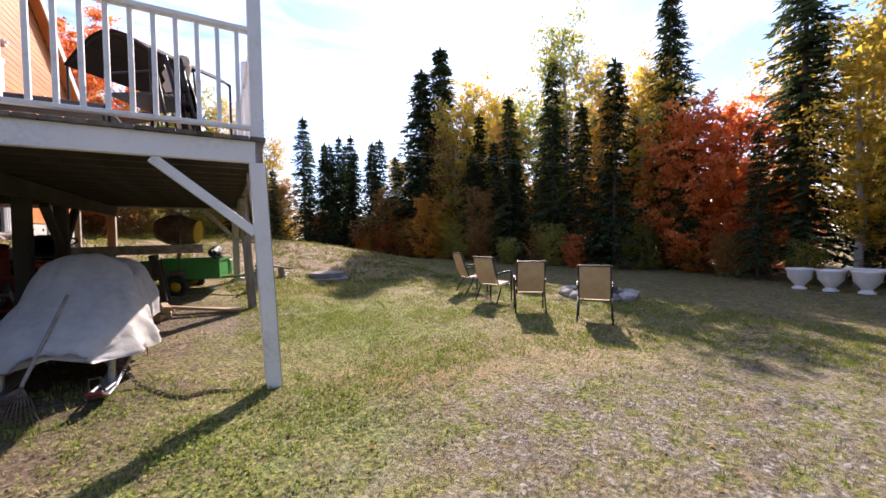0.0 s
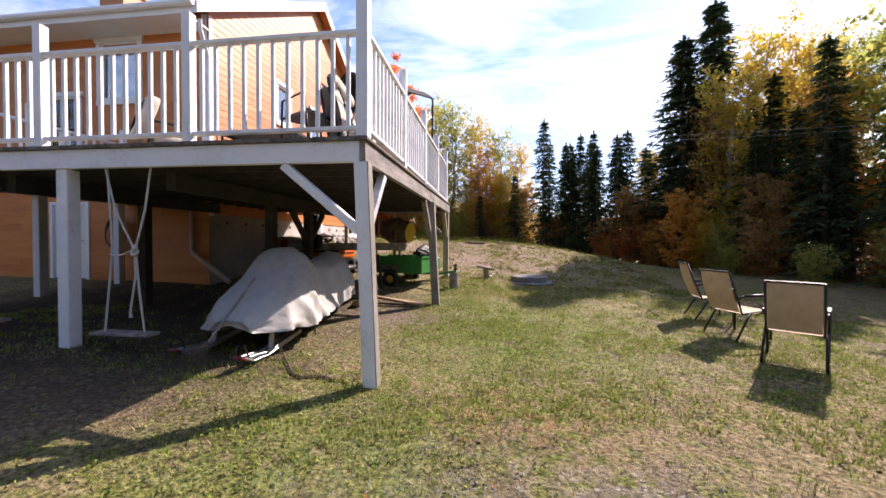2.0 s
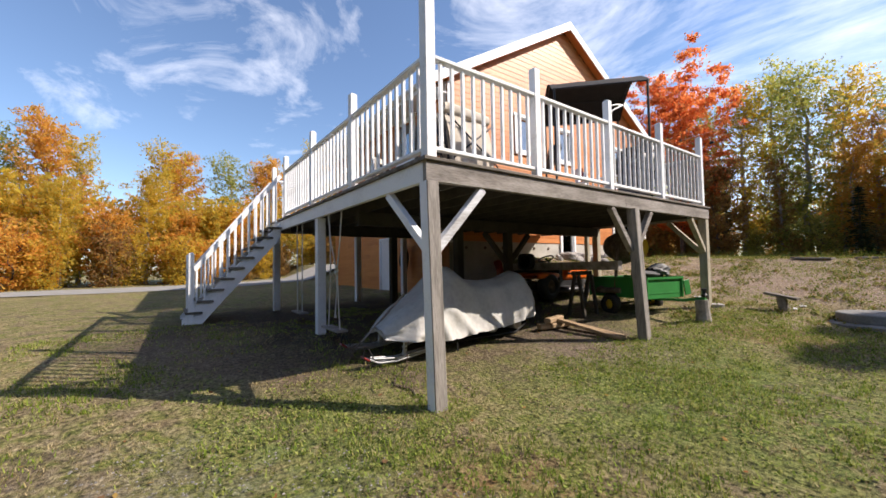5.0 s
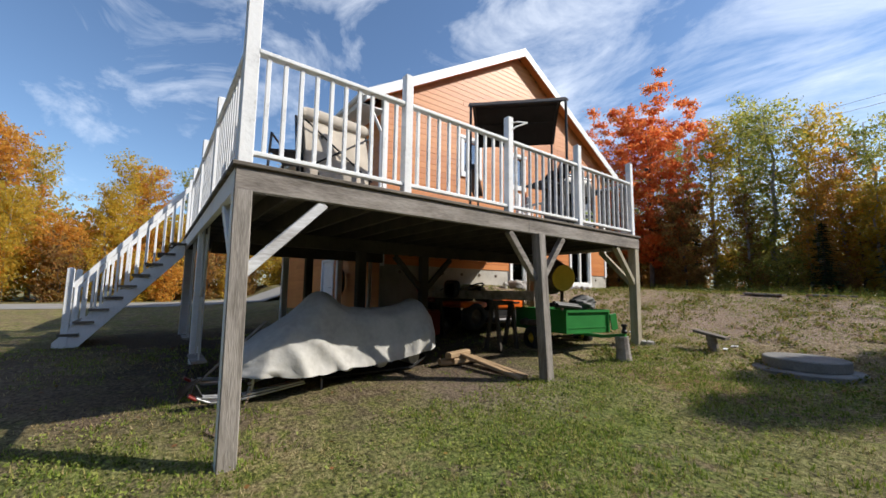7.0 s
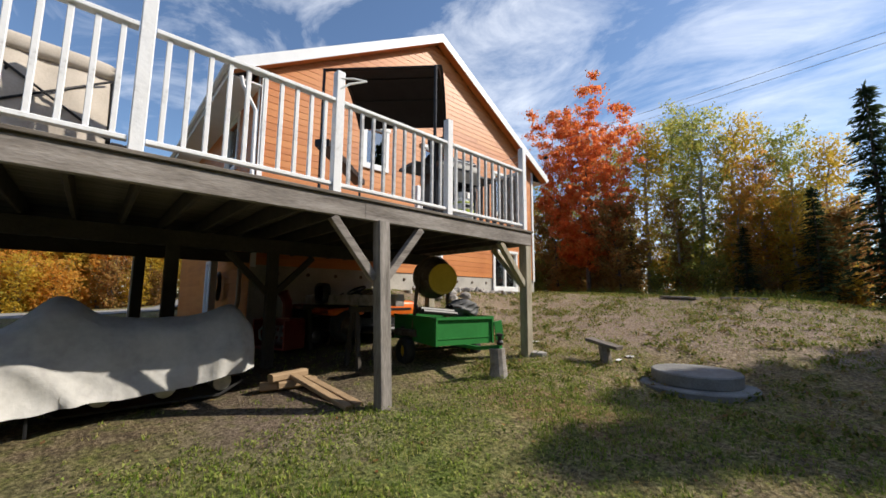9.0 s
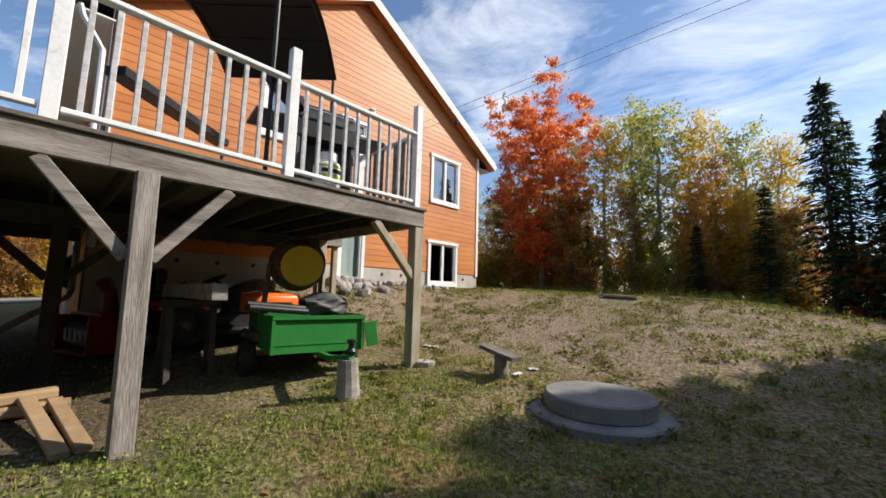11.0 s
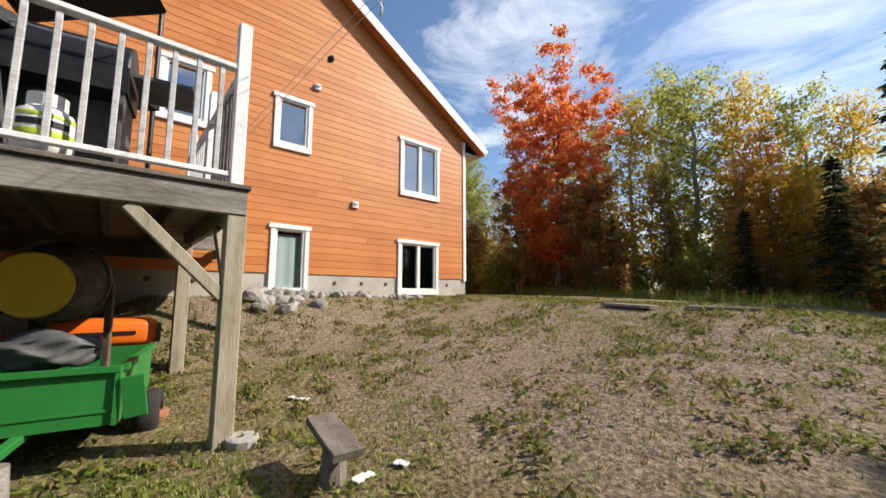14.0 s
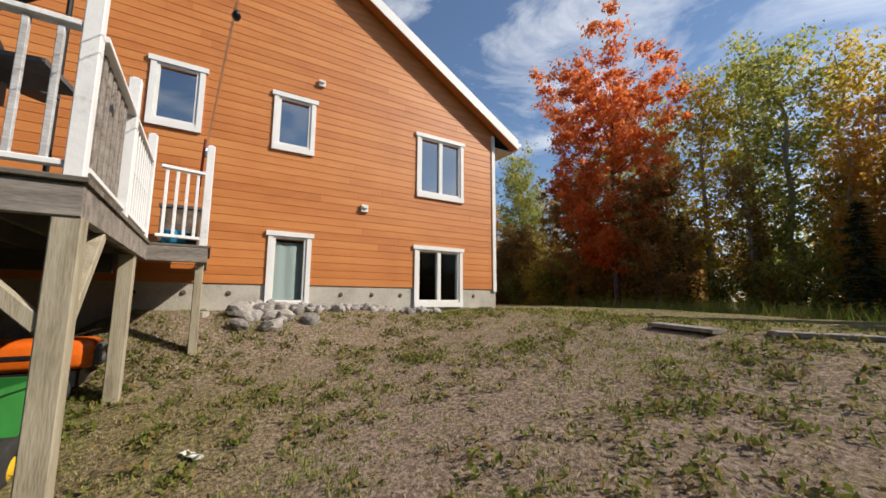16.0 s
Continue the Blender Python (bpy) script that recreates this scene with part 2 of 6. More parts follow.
ROPE = material("rope_fibre", [(0.5, 0.48, 0.44), (0.62, 0.6, 0.56)], 0.9, 30, bump=0.3, bump_scale=150)
PLASTIC_GREY = material("grey_sheet", [(0.06, 0.06, 0.063), (0.13, 0.13, 0.133)], 0.6, 7, bump=0.35, bump_scale=20)
BLUE = material("blue_plastic", [(0.02, 0.25, 0.45), (0.03, 0.33, 0.55)], 0.4, 5, bump=0.02)
WHITE_GLOSS = material("white_enamel", [(0.72, 0.72, 0.7), (0.82, 0.82, 0.8)], 0.35, 6, bump=0.03)
LIME = material("lime_label", [(0.4, 0.5, 0.04), (0.5, 0.6, 0.06)], 0.5, 6, bump=0)
STONE = material("field_stone", [(0.16, 0.15, 0.14), (0.3, 0.28, 0.26), (0.42, 0.39, 0.36)], 0.85, 5, bump=0.4, bump_scale=30, island=0.35)
LUMBER = material("fresh_lumber", [(0.26, 0.17, 0.095), (0.4, 0.28, 0.165)], 0.8, 3, stretch=(3, 1, 3), bump=0.3, bump_scale=20)
BARK = material("tree_bark", [(0.05, 0.04, 0.033), (0.12, 0.1, 0.085), (0.2, 0.18, 0.16)], 0.95, 5, stretch=(2, 2, 0.6), bump=0.8, bump_scale=18, bump_dist=0.03)
BIRCH_BARK = material("pale_bark", [(0.22, 0.2, 0.18), (0.42, 0.4, 0.37)], 0.9, 6, stretch=(1, 1, 2), bump=0.4)
# Room surfaces get a dark colour in place of the unlit interior.
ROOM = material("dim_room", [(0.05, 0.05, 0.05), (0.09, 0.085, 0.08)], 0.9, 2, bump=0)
BLIND = material("pale_curtain", [(0.7, 0.7, 0.69), (0.78, 0.78, 0.77)], 0.9, 6, bump=0)
ASPHALT = material("pale_gravel_road", [(0.2, 0.19, 0.18), (0.3, 0.29, 0.27)], 0.95, 3, bump=0.4)
PVC = material("tan_downpipe", [(0.5, 0.45, 0.38), (0.58, 0.53, 0.46)], 0.5, 4, bump=0.02)
GLASS = bpy.data.materials.new("window_glass")
GLASS.use_nodes = True
gn, gl = GLASS.node_tree.nodes, GLASS.node_tree.links
gn.remove(gn["Principled BSDF"])
g_tr, g_gl, g_mx, g_fr = gn.new("ShaderNodeBsdfTransparent"), gn.new("ShaderNodeBsdfGlossy"), gn.new("ShaderNodeMixShader"), gn.new("ShaderNodeFresnel")
g_gl.inputs["Roughness"].default_value, g_fr.inputs["IOR"].default_value = 0.01, 5.0
g_tr.inputs["Color"].default_value = (0.7, 0.78, 0.8, 1)
gl.new(g_fr.outputs[0], g_mx.inputs[0])
gl.new(g_tr.outputs[0], g_mx.inputs[1])
gl.new(g_gl.outputs[0], g_mx.inputs[2])
gl.new(g_mx.outputs[0], gn["Material Output"].inputs["Surface"])
PLAIN_GLASS = GLASS.copy()
PLAIN_GLASS.name = "plain_window_glass"
PLAIN_GLASS.node_tree.nodes["Fresnel"].inputs["IOR"].default_value = 1.7
L_YELLOW = leaf_material("yellow_leaves", [(0.5, 0.36, 0.05), (0.66, 0.5, 0.08), (0.7, 0.44, 0.07), (0.44, 0.42, 0.1)], 0.68)
L_ORANGE = leaf_material("orange_leaves", [(0.6, 0.28, 0.06), (0.74, 0.42, 0.09), (0.78, 0.5, 0.11), (0.6, 0.24, 0.07)], 0.66)
L_RED = leaf_material("red_leaves", [(0.66, 0.17, 0.07), (0.82, 0.3, 0.09), (0.76, 0.22, 0.08), (0.85, 0.42, 0.13)], 0.66)
L_GREEN = leaf_material("green_leaves", [(0.2, 0.25, 0.07), (0.36, 0.38, 0.1), (0.52, 0.45, 0.11), (0.28, 0.32, 0.09)], 0.68)
L_RUST = leaf_material("rust_leaves", [(0.24, 0.14, 0.06), (0.42, 0.22, 0.08), (0.34, 0.27, 0.09), (0.52, 0.25, 0.09)], 0.6)
NEEDLES = leaf_material("spruce_needles", [(0.035, 0.055, 0.028), (0.065, 0.095, 0.045), (0.11, 0.14, 0.065)], 0.4)
BLADES = leaf_material("grass_blades", [(0.09, 0.14, 0.02), (0.18, 0.26, 0.035), (0.28, 0.32, 0.07), (0.36, 0.3, 0.13)], 0.35)
STRAW = leaf_material("dry_grass_blades", [(0.18, 0.13, 0.06), (0.34, 0.26, 0.12), (0.48, 0.39, 0.22), (0.27, 0.25, 0.08)], 0.2)
FALLEN = leaf_material("fallen_leaves", [(0.2, 0.09, 0.04), (0.3, 0.2, 0.06), (0.16, 0.09, 0.05), (0.34, 0.13, 0.05)], 0.15)


# ---- ground ----
def ease(a, b, v):
    t = np.clip((v - a) / (b - a), 0, 1)
    return t * t * (3 - 2 * t)


def height(x, y):
    """The lie of the land: flat by the camera's start, rising to a knoll beside the house."""
    x, y = np.asarray(x, float), np.asarray(y, float)
    t = np.clip((y - 2) / 14.5, 0, 1)
    g = 0.06 + 1.36 * t**2.1 * (1 - 0.75 * ease(1.5, 10, x)) - 0.5 * ease(21, 32, y) * (1 - 0.5 * ease(1.5, 10, x))
    g = g + np.where(x < 0, 0.42 * (1 - np.exp(np.minimum(x, 0) / 4)) * (1 - 0.5 * ease(13, 17, y)), -0.012 * np.minimum(x, 8))
    g = g - 0.09 * np.exp(-((x - 2.25) ** 2 + (y - 10.78) ** 2) / 1.1)
    g = g + np.maximum(1.56 - g, 0) * (1 - ease(-4.3, -2.0, x)) * ease(8.6, 10.4, y) * (1 - 0.6 * ease(13.8, 16.5, y))
    g = g + 0.012 * np.sin(1.7 * x + 0.6 * y) * np.cos(1.3 * y - 0.5 * x) + 0.008 * np.sin(4.1 * x) * np.sin(3.7 * y)
    return g


def ground_at(x, y):
    return float(height(x, y))


def axis_steps(fine0, fine1, step, far):
    out = list(np.arange(fine0, fine1 + 1e-6, step))
    d = step
    while out[-1] < far:
        d *= 1.35
        out.append(out[-1] + d)
    d = step
    while out[0] > -far:
        d *= 1.35
        out.insert(0, out[0] - d)
    return np.array(out)


gx, gy = axis_steps(-14, 16, 0.2, 900), axis_steps(-4, 30, 0.2, 900)
GX, GY = np.meshgrid(gx, gy)
GZ = height(GX, GY)
nx = len(gx)
idx = np.arange(GX.size).reshape(GX.shape)
quads = np.stack([idx[:-1, :-1], idx[:-1, 1:], idx[1:, 1:], idx[1:, :-1]], -1).reshape(-1, 4)
gme = bpy.data.meshes.new("ground")
gme.from_pydata(np.stack([GX, GY, GZ], -1).reshape(-1, 3).tolist(), [], quads.tolist())
gme.shade_smooth()


def ground_material():
    m = bpy.data.materials.new("lawn_earth_gravel")
    m.use_nodes = True
    n, l = m.node_tree.nodes, m.node_tree.links
    bsdf = n["Principled BSDF"]
    bsdf.inputs["Roughness"].default_value, bsdf.inputs["Specular IOR Level"].default_value = 0.95, 0.2
    pos = n.new("ShaderNodeNewGeometry").outputs["Position"]

    def noise(scale, detail=6.0, rough=0.6):
        t = n.new("ShaderNodeTexNoise")
        t.inputs["Scale"].default_value, t.inputs["Detail"].default_value, t.inputs["Roughness"].default_value = scale, detail, rough
        l.new(pos, t.inputs["Vector"])
        return t.outputs["Fac"]

    def ramp(v, stops):
        r = n.new("ShaderNodeValToRGB")
        e = r.color_ramp.elements
        e[0].position, e[0].color = stops[0][0], (*stops[0][1], 1)
        e[1].position, e[1].color = stops[-1][0], (*stops[-1][1], 1)
        for p, c in stops[1:-1]:
            e.new(p).color = (*c, 1)
        l.new(v, r.inputs["Fac"])
        return r.outputs["Color"]

    def mix(f, a, b):
        x = n.new("ShaderNodeMix")
        x.data_type = "RGBA"
        l.new(f, x.inputs["Factor"])
        l.new(a, x.inputs["A"])
        l.new(b, x.inputs["B"])
        return x.outputs["Result"]

    def spot(cx, cy, rx, ry, soft=0.6):
        """A soft patch round a place, broken up by noise."""
        mp, ln, wob, mr = n.new("ShaderNodeMapping"), n.new("ShaderNodeVectorMath"), n.new("ShaderNodeMath"), n.new("ShaderNodeMapRange")
        mp.inputs["Location"].default_value = (-cx / rx, -cy / ry, 0)
        mp.inputs["Scale"].default_value = (1 / rx, 1 / ry, 0)
        l.new(pos, mp.inputs["Vector"])
        ln.operation = "LENGTH"
        l.new(mp.outputs["Vector"], ln.inputs[0])
        wob.operation, wob.inputs[1].default_value = "MULTIPLY_ADD", 1.3
        l.new(noise(1.1, 8), wob.inputs[0])
        l.new(ln.outputs["Value"], wob.inputs[2])
        mr.inputs["From Min"].default_value, mr.inputs["From Max"].default_value = 1.65 + soft / 2, 1.65 - soft
        l.new(wob.outputs[0], mr.inputs["Value"])
        return mr.outputs["Result"]

    fine, mid, broad, clump = noise(26, 7, 0.68), noise(6, 8), noise(0.55, 6), noise(2.3, 7, 0.62)
    grass = ramp(fine, [(0.35, (0.028, 0.033, 0.01)), (0.5, (0.12, 0.135, 0.03)), (0.66, (0.28, 0.27, 0.08))])
    dry = ramp(fine, [(0.35, (0.055, 0.04, 0.022)), (0.5, (0.24, 0.185, 0.095)), (0.66, (0.46, 0.375, 0.22))])
    earth = ramp(fine, [(0.34, (0.08, 0.056, 0.042)), (0.5, (0.27, 0.2, 0.15)), (0.66, (0.45, 0.36, 0.285))])
    stone = n.new("ShaderNodeTexVoronoi")
    stone.inputs["Scale"].default_value = 38
    l.new(pos, stone.inputs["Vector"])
    bw = n.new("ShaderNodeSeparateColor")
    l.new(stone.outputs["Color"], bw.inputs["Color"])
    gravel = ramp(bw.outputs["Red"], [(0.0, (0.05, 0.045, 0.035)), (0.45, (0.13, 0.115, 0.09)), (0.8, (0.24, 0.22, 0.19)), (1.0, (0.38, 0.36, 0.33))])
    f1 = ramp(mid, [(0.42, (0, 0, 0)), (0.6, (1, 1, 1))])
    col = mix(f1, grass, dry)
    brown = ramp(fine, [(0.35, (0.035, 0.026, 0.018)), (0.5, (0.15, 0.107, 0.07)), (0.68, (0.33, 0.26, 0.17))])
    f3 = ramp(clump, [(0.5, (0, 0, 0)), (0.6, (0.85, 0.85, 0.85))])
    col = mix(f3, col, brown)
    f2 = ramp(broad, [(0.48, (0, 0, 0)), (0.72, (0.7, 0.7, 0.7))])
    col = mix(f2, col, dry)

    def patch(col, other, *spots, amount=1.0, speck=(0.35, 0.55)):
        for s in spots:
            mm = n.new("ShaderNodeMath")
            mm.operation = "MULTIPLY"
            l.new(spot(*s), mm.inputs[0])
            l.new(ramp(mid, [(speck[0], (0, 0, 0)), (speck[1], (amount,) * 3)]), mm.inputs[1])
            col = mix(mm.outputs[0], col, other)
        return col

    col = patch(col, gravel, (2.3, 1.8, 2.6, 1.9), (4.2, 0.5, 3.0, 2.0), amount=0.75, speck=(0.42, 0.62))
    rusty = ramp(fine, [(0.3, (0.1, 0.05, 0.02)), (0.5, (0.24, 0.13, 0.045)), (0.7, (0.34, 0.2, 0.08))])
    lush = ramp(fine, [(0.34, (0.025, 0.04, 0.008)), (0.5, (0.1, 0.155, 0.022)), (0.68, (0.23, 0.29, 0.055))])
    col = patch(col, lush, (-0.2, 2.9, 1.5, 0.8), (0.6, 7.2, 1.5, 1.3), (1.2, 5.6, 1.6, 1.2), (2.6, 6.4, 1.2, 1.6), amount=0.7, speck=(0.4, 0.56))
    col = patch(col, rusty, (3.8, 3.7, 1.5, 0.8), (1.6, 3.6, 0.8, 0.6), (1.6, 9.0, 1.0, 0.5), (0.4, 12.6, 1.4, 0.8), amount=0.7, speck=(0.4, 0.6))
    col = patch(col, dry, (4.0, 3.6, 1.6, 1.0), amount=0.9)
    col = patch(col, dry, (0.6, 14.0, 5.5, 4.2), amount=0.95, speck=(0.25, 0.5))
    # Bare earth, coloured darker still to carry the shade under and beside the deck.
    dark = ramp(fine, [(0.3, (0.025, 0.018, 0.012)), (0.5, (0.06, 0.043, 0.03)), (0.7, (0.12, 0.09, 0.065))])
    col = patch(col, earth, (-1.0, 14.2, 3.4, 2.6), (2.2, 14.6, 3.0, 2.4), (-3.6, 12.0, 1.8, 2.2), (1.0, 12.6, 2.6, 1.0), (-0.4, 7.0, 1.2, 1.0), amount=0.95, speck=(0.3, 0.5))
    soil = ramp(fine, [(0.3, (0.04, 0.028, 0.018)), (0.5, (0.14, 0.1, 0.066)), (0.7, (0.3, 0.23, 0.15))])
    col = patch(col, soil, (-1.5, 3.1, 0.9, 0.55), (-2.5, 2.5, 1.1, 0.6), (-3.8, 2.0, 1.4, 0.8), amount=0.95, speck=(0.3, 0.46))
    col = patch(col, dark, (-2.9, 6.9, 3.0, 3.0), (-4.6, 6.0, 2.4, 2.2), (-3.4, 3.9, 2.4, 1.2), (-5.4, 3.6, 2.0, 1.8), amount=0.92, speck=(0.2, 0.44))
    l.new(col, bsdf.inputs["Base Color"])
    add = n.new("ShaderNodeMath")
    l.new(fine, add.inputs[0])
    l.new(mid, add.inputs[1])
    bp = n.new("ShaderNodeBump")
    bp.inputs["Strength"].default_value, bp.inputs["Distance"].default_value = 1.0, 0.04
    l.new(add.outputs[0], bp.inputs["Height"])
    l.new(bp.outputs["Normal"], bsdf.inputs["Normal"])
    return m


gme.materials.append(ground_material())
tagged(new("ground", gme), "patchy autumn lawn with bare earth and gravel", "lawn", kind="structure")
road = Shape()
road.grid([[(x, y, ground_at(x, y) + 0.02 + 0.05 * math.sin(math.pi * k / 4)) for k, x in enumerate(np.linspace(-22.5, -17.5, 5))] for y in np.linspace(-60, 60, 61)])
tagged(part("road", road, ASPHALT, smooth=True), "pale gravel road along the yard", "road", kind="structure")

# ---- house ----
WX, WEST, SOUTH, NORTH = -4.58, -12.6, 7.75, 17.58        # gable wall faces +x
RIDGE_Y, EAVE_Z, RIDGE_Z, SIDE_Z = (SOUTH + NORTH) / 2, 6.225, 9.115, 2.03
SLOPE = (RIDGE_Z - EAVE_Z) / (RIDGE_Y - SOUTH)
BOARD = 0.152
house = thing("house", "two-storey house with orange lap siding and white trim", "house", Matrix.Translation((WX, SOUTH, 1.0)))
# openings in the gable wall: y0, y1, z0, z1 of the outer casing
GABLE_WINDOWS = [(10.19, 10.98, 4.66, 5.75), (12.12, 12.91, 4.64, 5.7), (15.25, 16.56, 4.17, 5.61), (12.17, 12.95, 1.61, 2.94), (15.22, 16.53, 1.63, 2.91)]


def spans(a, b, cuts):
    out = [(a, b)]
    for c, d in cuts:
        out = [s for x, y in out for s in ((x, min(y, c)), (max(x, d), y)) if s[1] - s[0] > 0.02]
    return out


def clad(name, along, a, b, z0, top_at, at, outward, windows, mat, parent, other):
    """Lap boards in courses along an axis. top_at(z) gives the span at a height."""
    wall = part(name, other, SIDING, parent, "orange horizontal lap siding")
    cache = {}
    z, row = z0, 0
    while True:
        lim = top_at(z + BOARD * 0.5)
        if lim is None:
            break
        cuts = [(w[0] + 0.03, w[1] - 0.03) for w in windows if w[2] + 0.02 < z + BOARD and w[3] - 0.02 > z]
        for s0, s1 in spans(max(a, lim[0]), min(b, lim[1]), cuts):
            joints = [s0]
            p = s0 + random.Random(row * 7 + int(s0 * 10)).uniform(1.2, 3.6)
            while p < s1 - 0.6:
                joints.append(p)
                p += 3.66
            joints.append(s1)
            for j0, j1 in zip(joints, joints[1:]):
                key = round(j1 - j0, 3)
                if key not in cache:
                    sh = Shape()
                    prof = [(0.004, BOARD + 0.004), (0.0105, 0.004), (0.0085, 0.0), (0.0, 0.0), (0.0, BOARD + 0.004)]
                    L = key - 0.003
                    vs = [((o, t, h) if along == "y" else (t, -o, h)) for t in (0, L) for o, h in prof]
                    k = len(prof)
                    fs = [(i, (i + 1) % k, k + (i + 1) % k, k + i) for i in range(k)] + [tuple(range(k)), tuple(range(2 * k - 1, k - 1, -1))]
                    if along == "y":
                        fs = [f[::-1] for f in fs]
                    cache[key] = sh.add(vs, fs).mesh("siding_board")
                    cache[key].materials.append(mat)
                ob = new("siding_board", cache[key])
                ob.parent = wall
                where = Vector((at, j0, z)) if along == "y" else Vector((j0, at, z))
                ob.location = PLACE[parent].inverted() @ where
        z += BOARD
        row += 1
    return wall


def gable_span(z):
    if z < EAVE_Z - 0.05:
        return (SOUTH, NORTH)
    if z > RIDGE_Z - 0.15:
        return None
    d = (z - EAVE_Z) / SLOPE
    return (SOUTH + d, NORTH - d)


def wall_sheet(y0, y1, z0, top, windows, x0, x1):
    """A thick wall in the y-z plane with openings; the gable above is a prism."""
    sh = Shape()
    ys = sorted({y0, y1, *[w[0] + 0.06 for w in windows], *[w[1] - 0.06 for w in windows]})
    for a, b in zip(ys, ys[1:]):
        cuts = [(w[2] + 0.06, w[3] - 0.06) for w in windows if w[0] < (a + b) / 2 < w[1]]
        for c, d in spans(z0, top, cuts):
            sh.box(x0, x1, a, b, c, d)
    return sh


backing = wall_sheet(SOUTH, NORTH, SIDE_Z, EAVE_Z, GABLE_WINDOWS, WX - 0.2, WX)
backing.add([(x, y, z) for x in (WX - 0.2, WX) for y, z in ((SOUTH, EAVE_Z), (NORTH, EAVE_Z), (RIDGE_Y, RIDGE_Z - 0.05))],
            [(0, 1, 2), (5, 4, 3), (0, 3, 4, 1), (1, 4, 5, 2), (2, 5, 3, 0)])
low_windows = [w for w in GABLE_WINDOWS if w[2] < SIDE_Z]
fy = [SOUTH + 0.02, 12.23, 12.89, 15.28, 16.47, NORTH]
for a, b in zip(fy, fy[1:]):
    top = SIDE_Z - 0.003 if (a, b) not in ((12.23, 12.89), (15.28, 16.47)) else 1.67
    part("foundation", Shape().box(WX - 0.25, WX - 0.012, a, b, 0.2, top), CONCRETE, house, "pale concrete foundation wall")
tie = Shape().lathe([(0.0, 0.03), (0.035, 0.02), (0.045, 0.0)], pose(0, 0, 0, 0, 90, 0), 8).mesh("foundation_tie")
tie.materials.append(RUST)
for k in range(14):
    y = 8.3 + 0.66 * k
    if not any(w[0] - 0.05 < y < w[1] + 0.05 for w in low_windows):
        ob = new("foundation_tie", tie)
        ob.parent = house
        ob.location = PLACE[house].inverted() @ Vector((WX - 0.01, y, 1.86))
south_windows = [(-7.2, -6.1, 4.4, 5.7), (-8.6, -7.6, 2.5, 4.6), (-8.45, -7.45, 0.55, 2.3), (-11.6, -10.4, 3.6, 5.2)]
sh = Shape()
xs = sorted({WEST, WX - 0.2, *[w[0] + 0.06 for w in south_windows], *[w[1] - 0.06 for w in south_windows]})
for a, b in zip(xs, xs[1:]):
    cuts = [(w[2] + 0.06, w[3] - 0.06) for w in south_windows if w[0] < (a + b) / 2 < w[1]]
    for c, d in spans(0.3, EAVE_Z, cuts):
        sh.box(a, b, SOUTH, SOUTH + 0.2, c, d)
SOUTH_WALL = sh
part("rear_wall", Shape().box(WEST, WX - 0.2, NORTH - 0.2, NORTH, 0.3, EAVE_Z).box(WEST, WEST + 0.2, SOUTH + 0.2, NORTH - 0.2, 0.3, EAVE_Z + 0.2), SIDING, house)
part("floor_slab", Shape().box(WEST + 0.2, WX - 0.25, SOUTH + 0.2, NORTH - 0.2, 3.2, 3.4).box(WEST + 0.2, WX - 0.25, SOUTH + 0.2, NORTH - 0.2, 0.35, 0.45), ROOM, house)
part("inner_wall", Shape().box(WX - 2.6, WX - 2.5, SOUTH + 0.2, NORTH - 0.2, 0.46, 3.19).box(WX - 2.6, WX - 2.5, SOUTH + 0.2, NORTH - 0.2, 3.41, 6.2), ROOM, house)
clad("gable_wall", "y", SOUTH, NORTH, SIDE_Z, gable_span, WX, 1, GABLE_WINDOWS, SIDING, house, backing)
clad("south_wall", "x", WEST, WX, 0.45, lambda z: (WEST, WX) if z < EAVE_Z - 0.3 else None, SOUTH, -1, south_windows, SIDING, house, SOUTH_WALL)
OVER, EAVE_OUT = 0.26, 0.6
roof = Shape()
for side in (-1, 1):
    y1 = RIDGE_Y + side * (RIDGE_Y - SOUTH + EAVE_OUT)
    z1 = RIDGE_Z - SLOPE * abs(y1 - RIDGE_Y)
    roof.add([(x, y, z + d) for d in (0.08, 0.2) for x in (WEST - 0.4, WX + OVER) for y, z in ((RIDGE_Y, RIDGE_Z), (y1, z1))],
             [(0, 1, 3, 2), (4, 6, 7, 5), (0, 4, 5, 1), (2, 3, 7, 6), (1, 5, 7, 3), (0, 2, 6, 4)])
roof_ob = part("roof", roof, SHINGLE, house, "dark shingled gable roof")
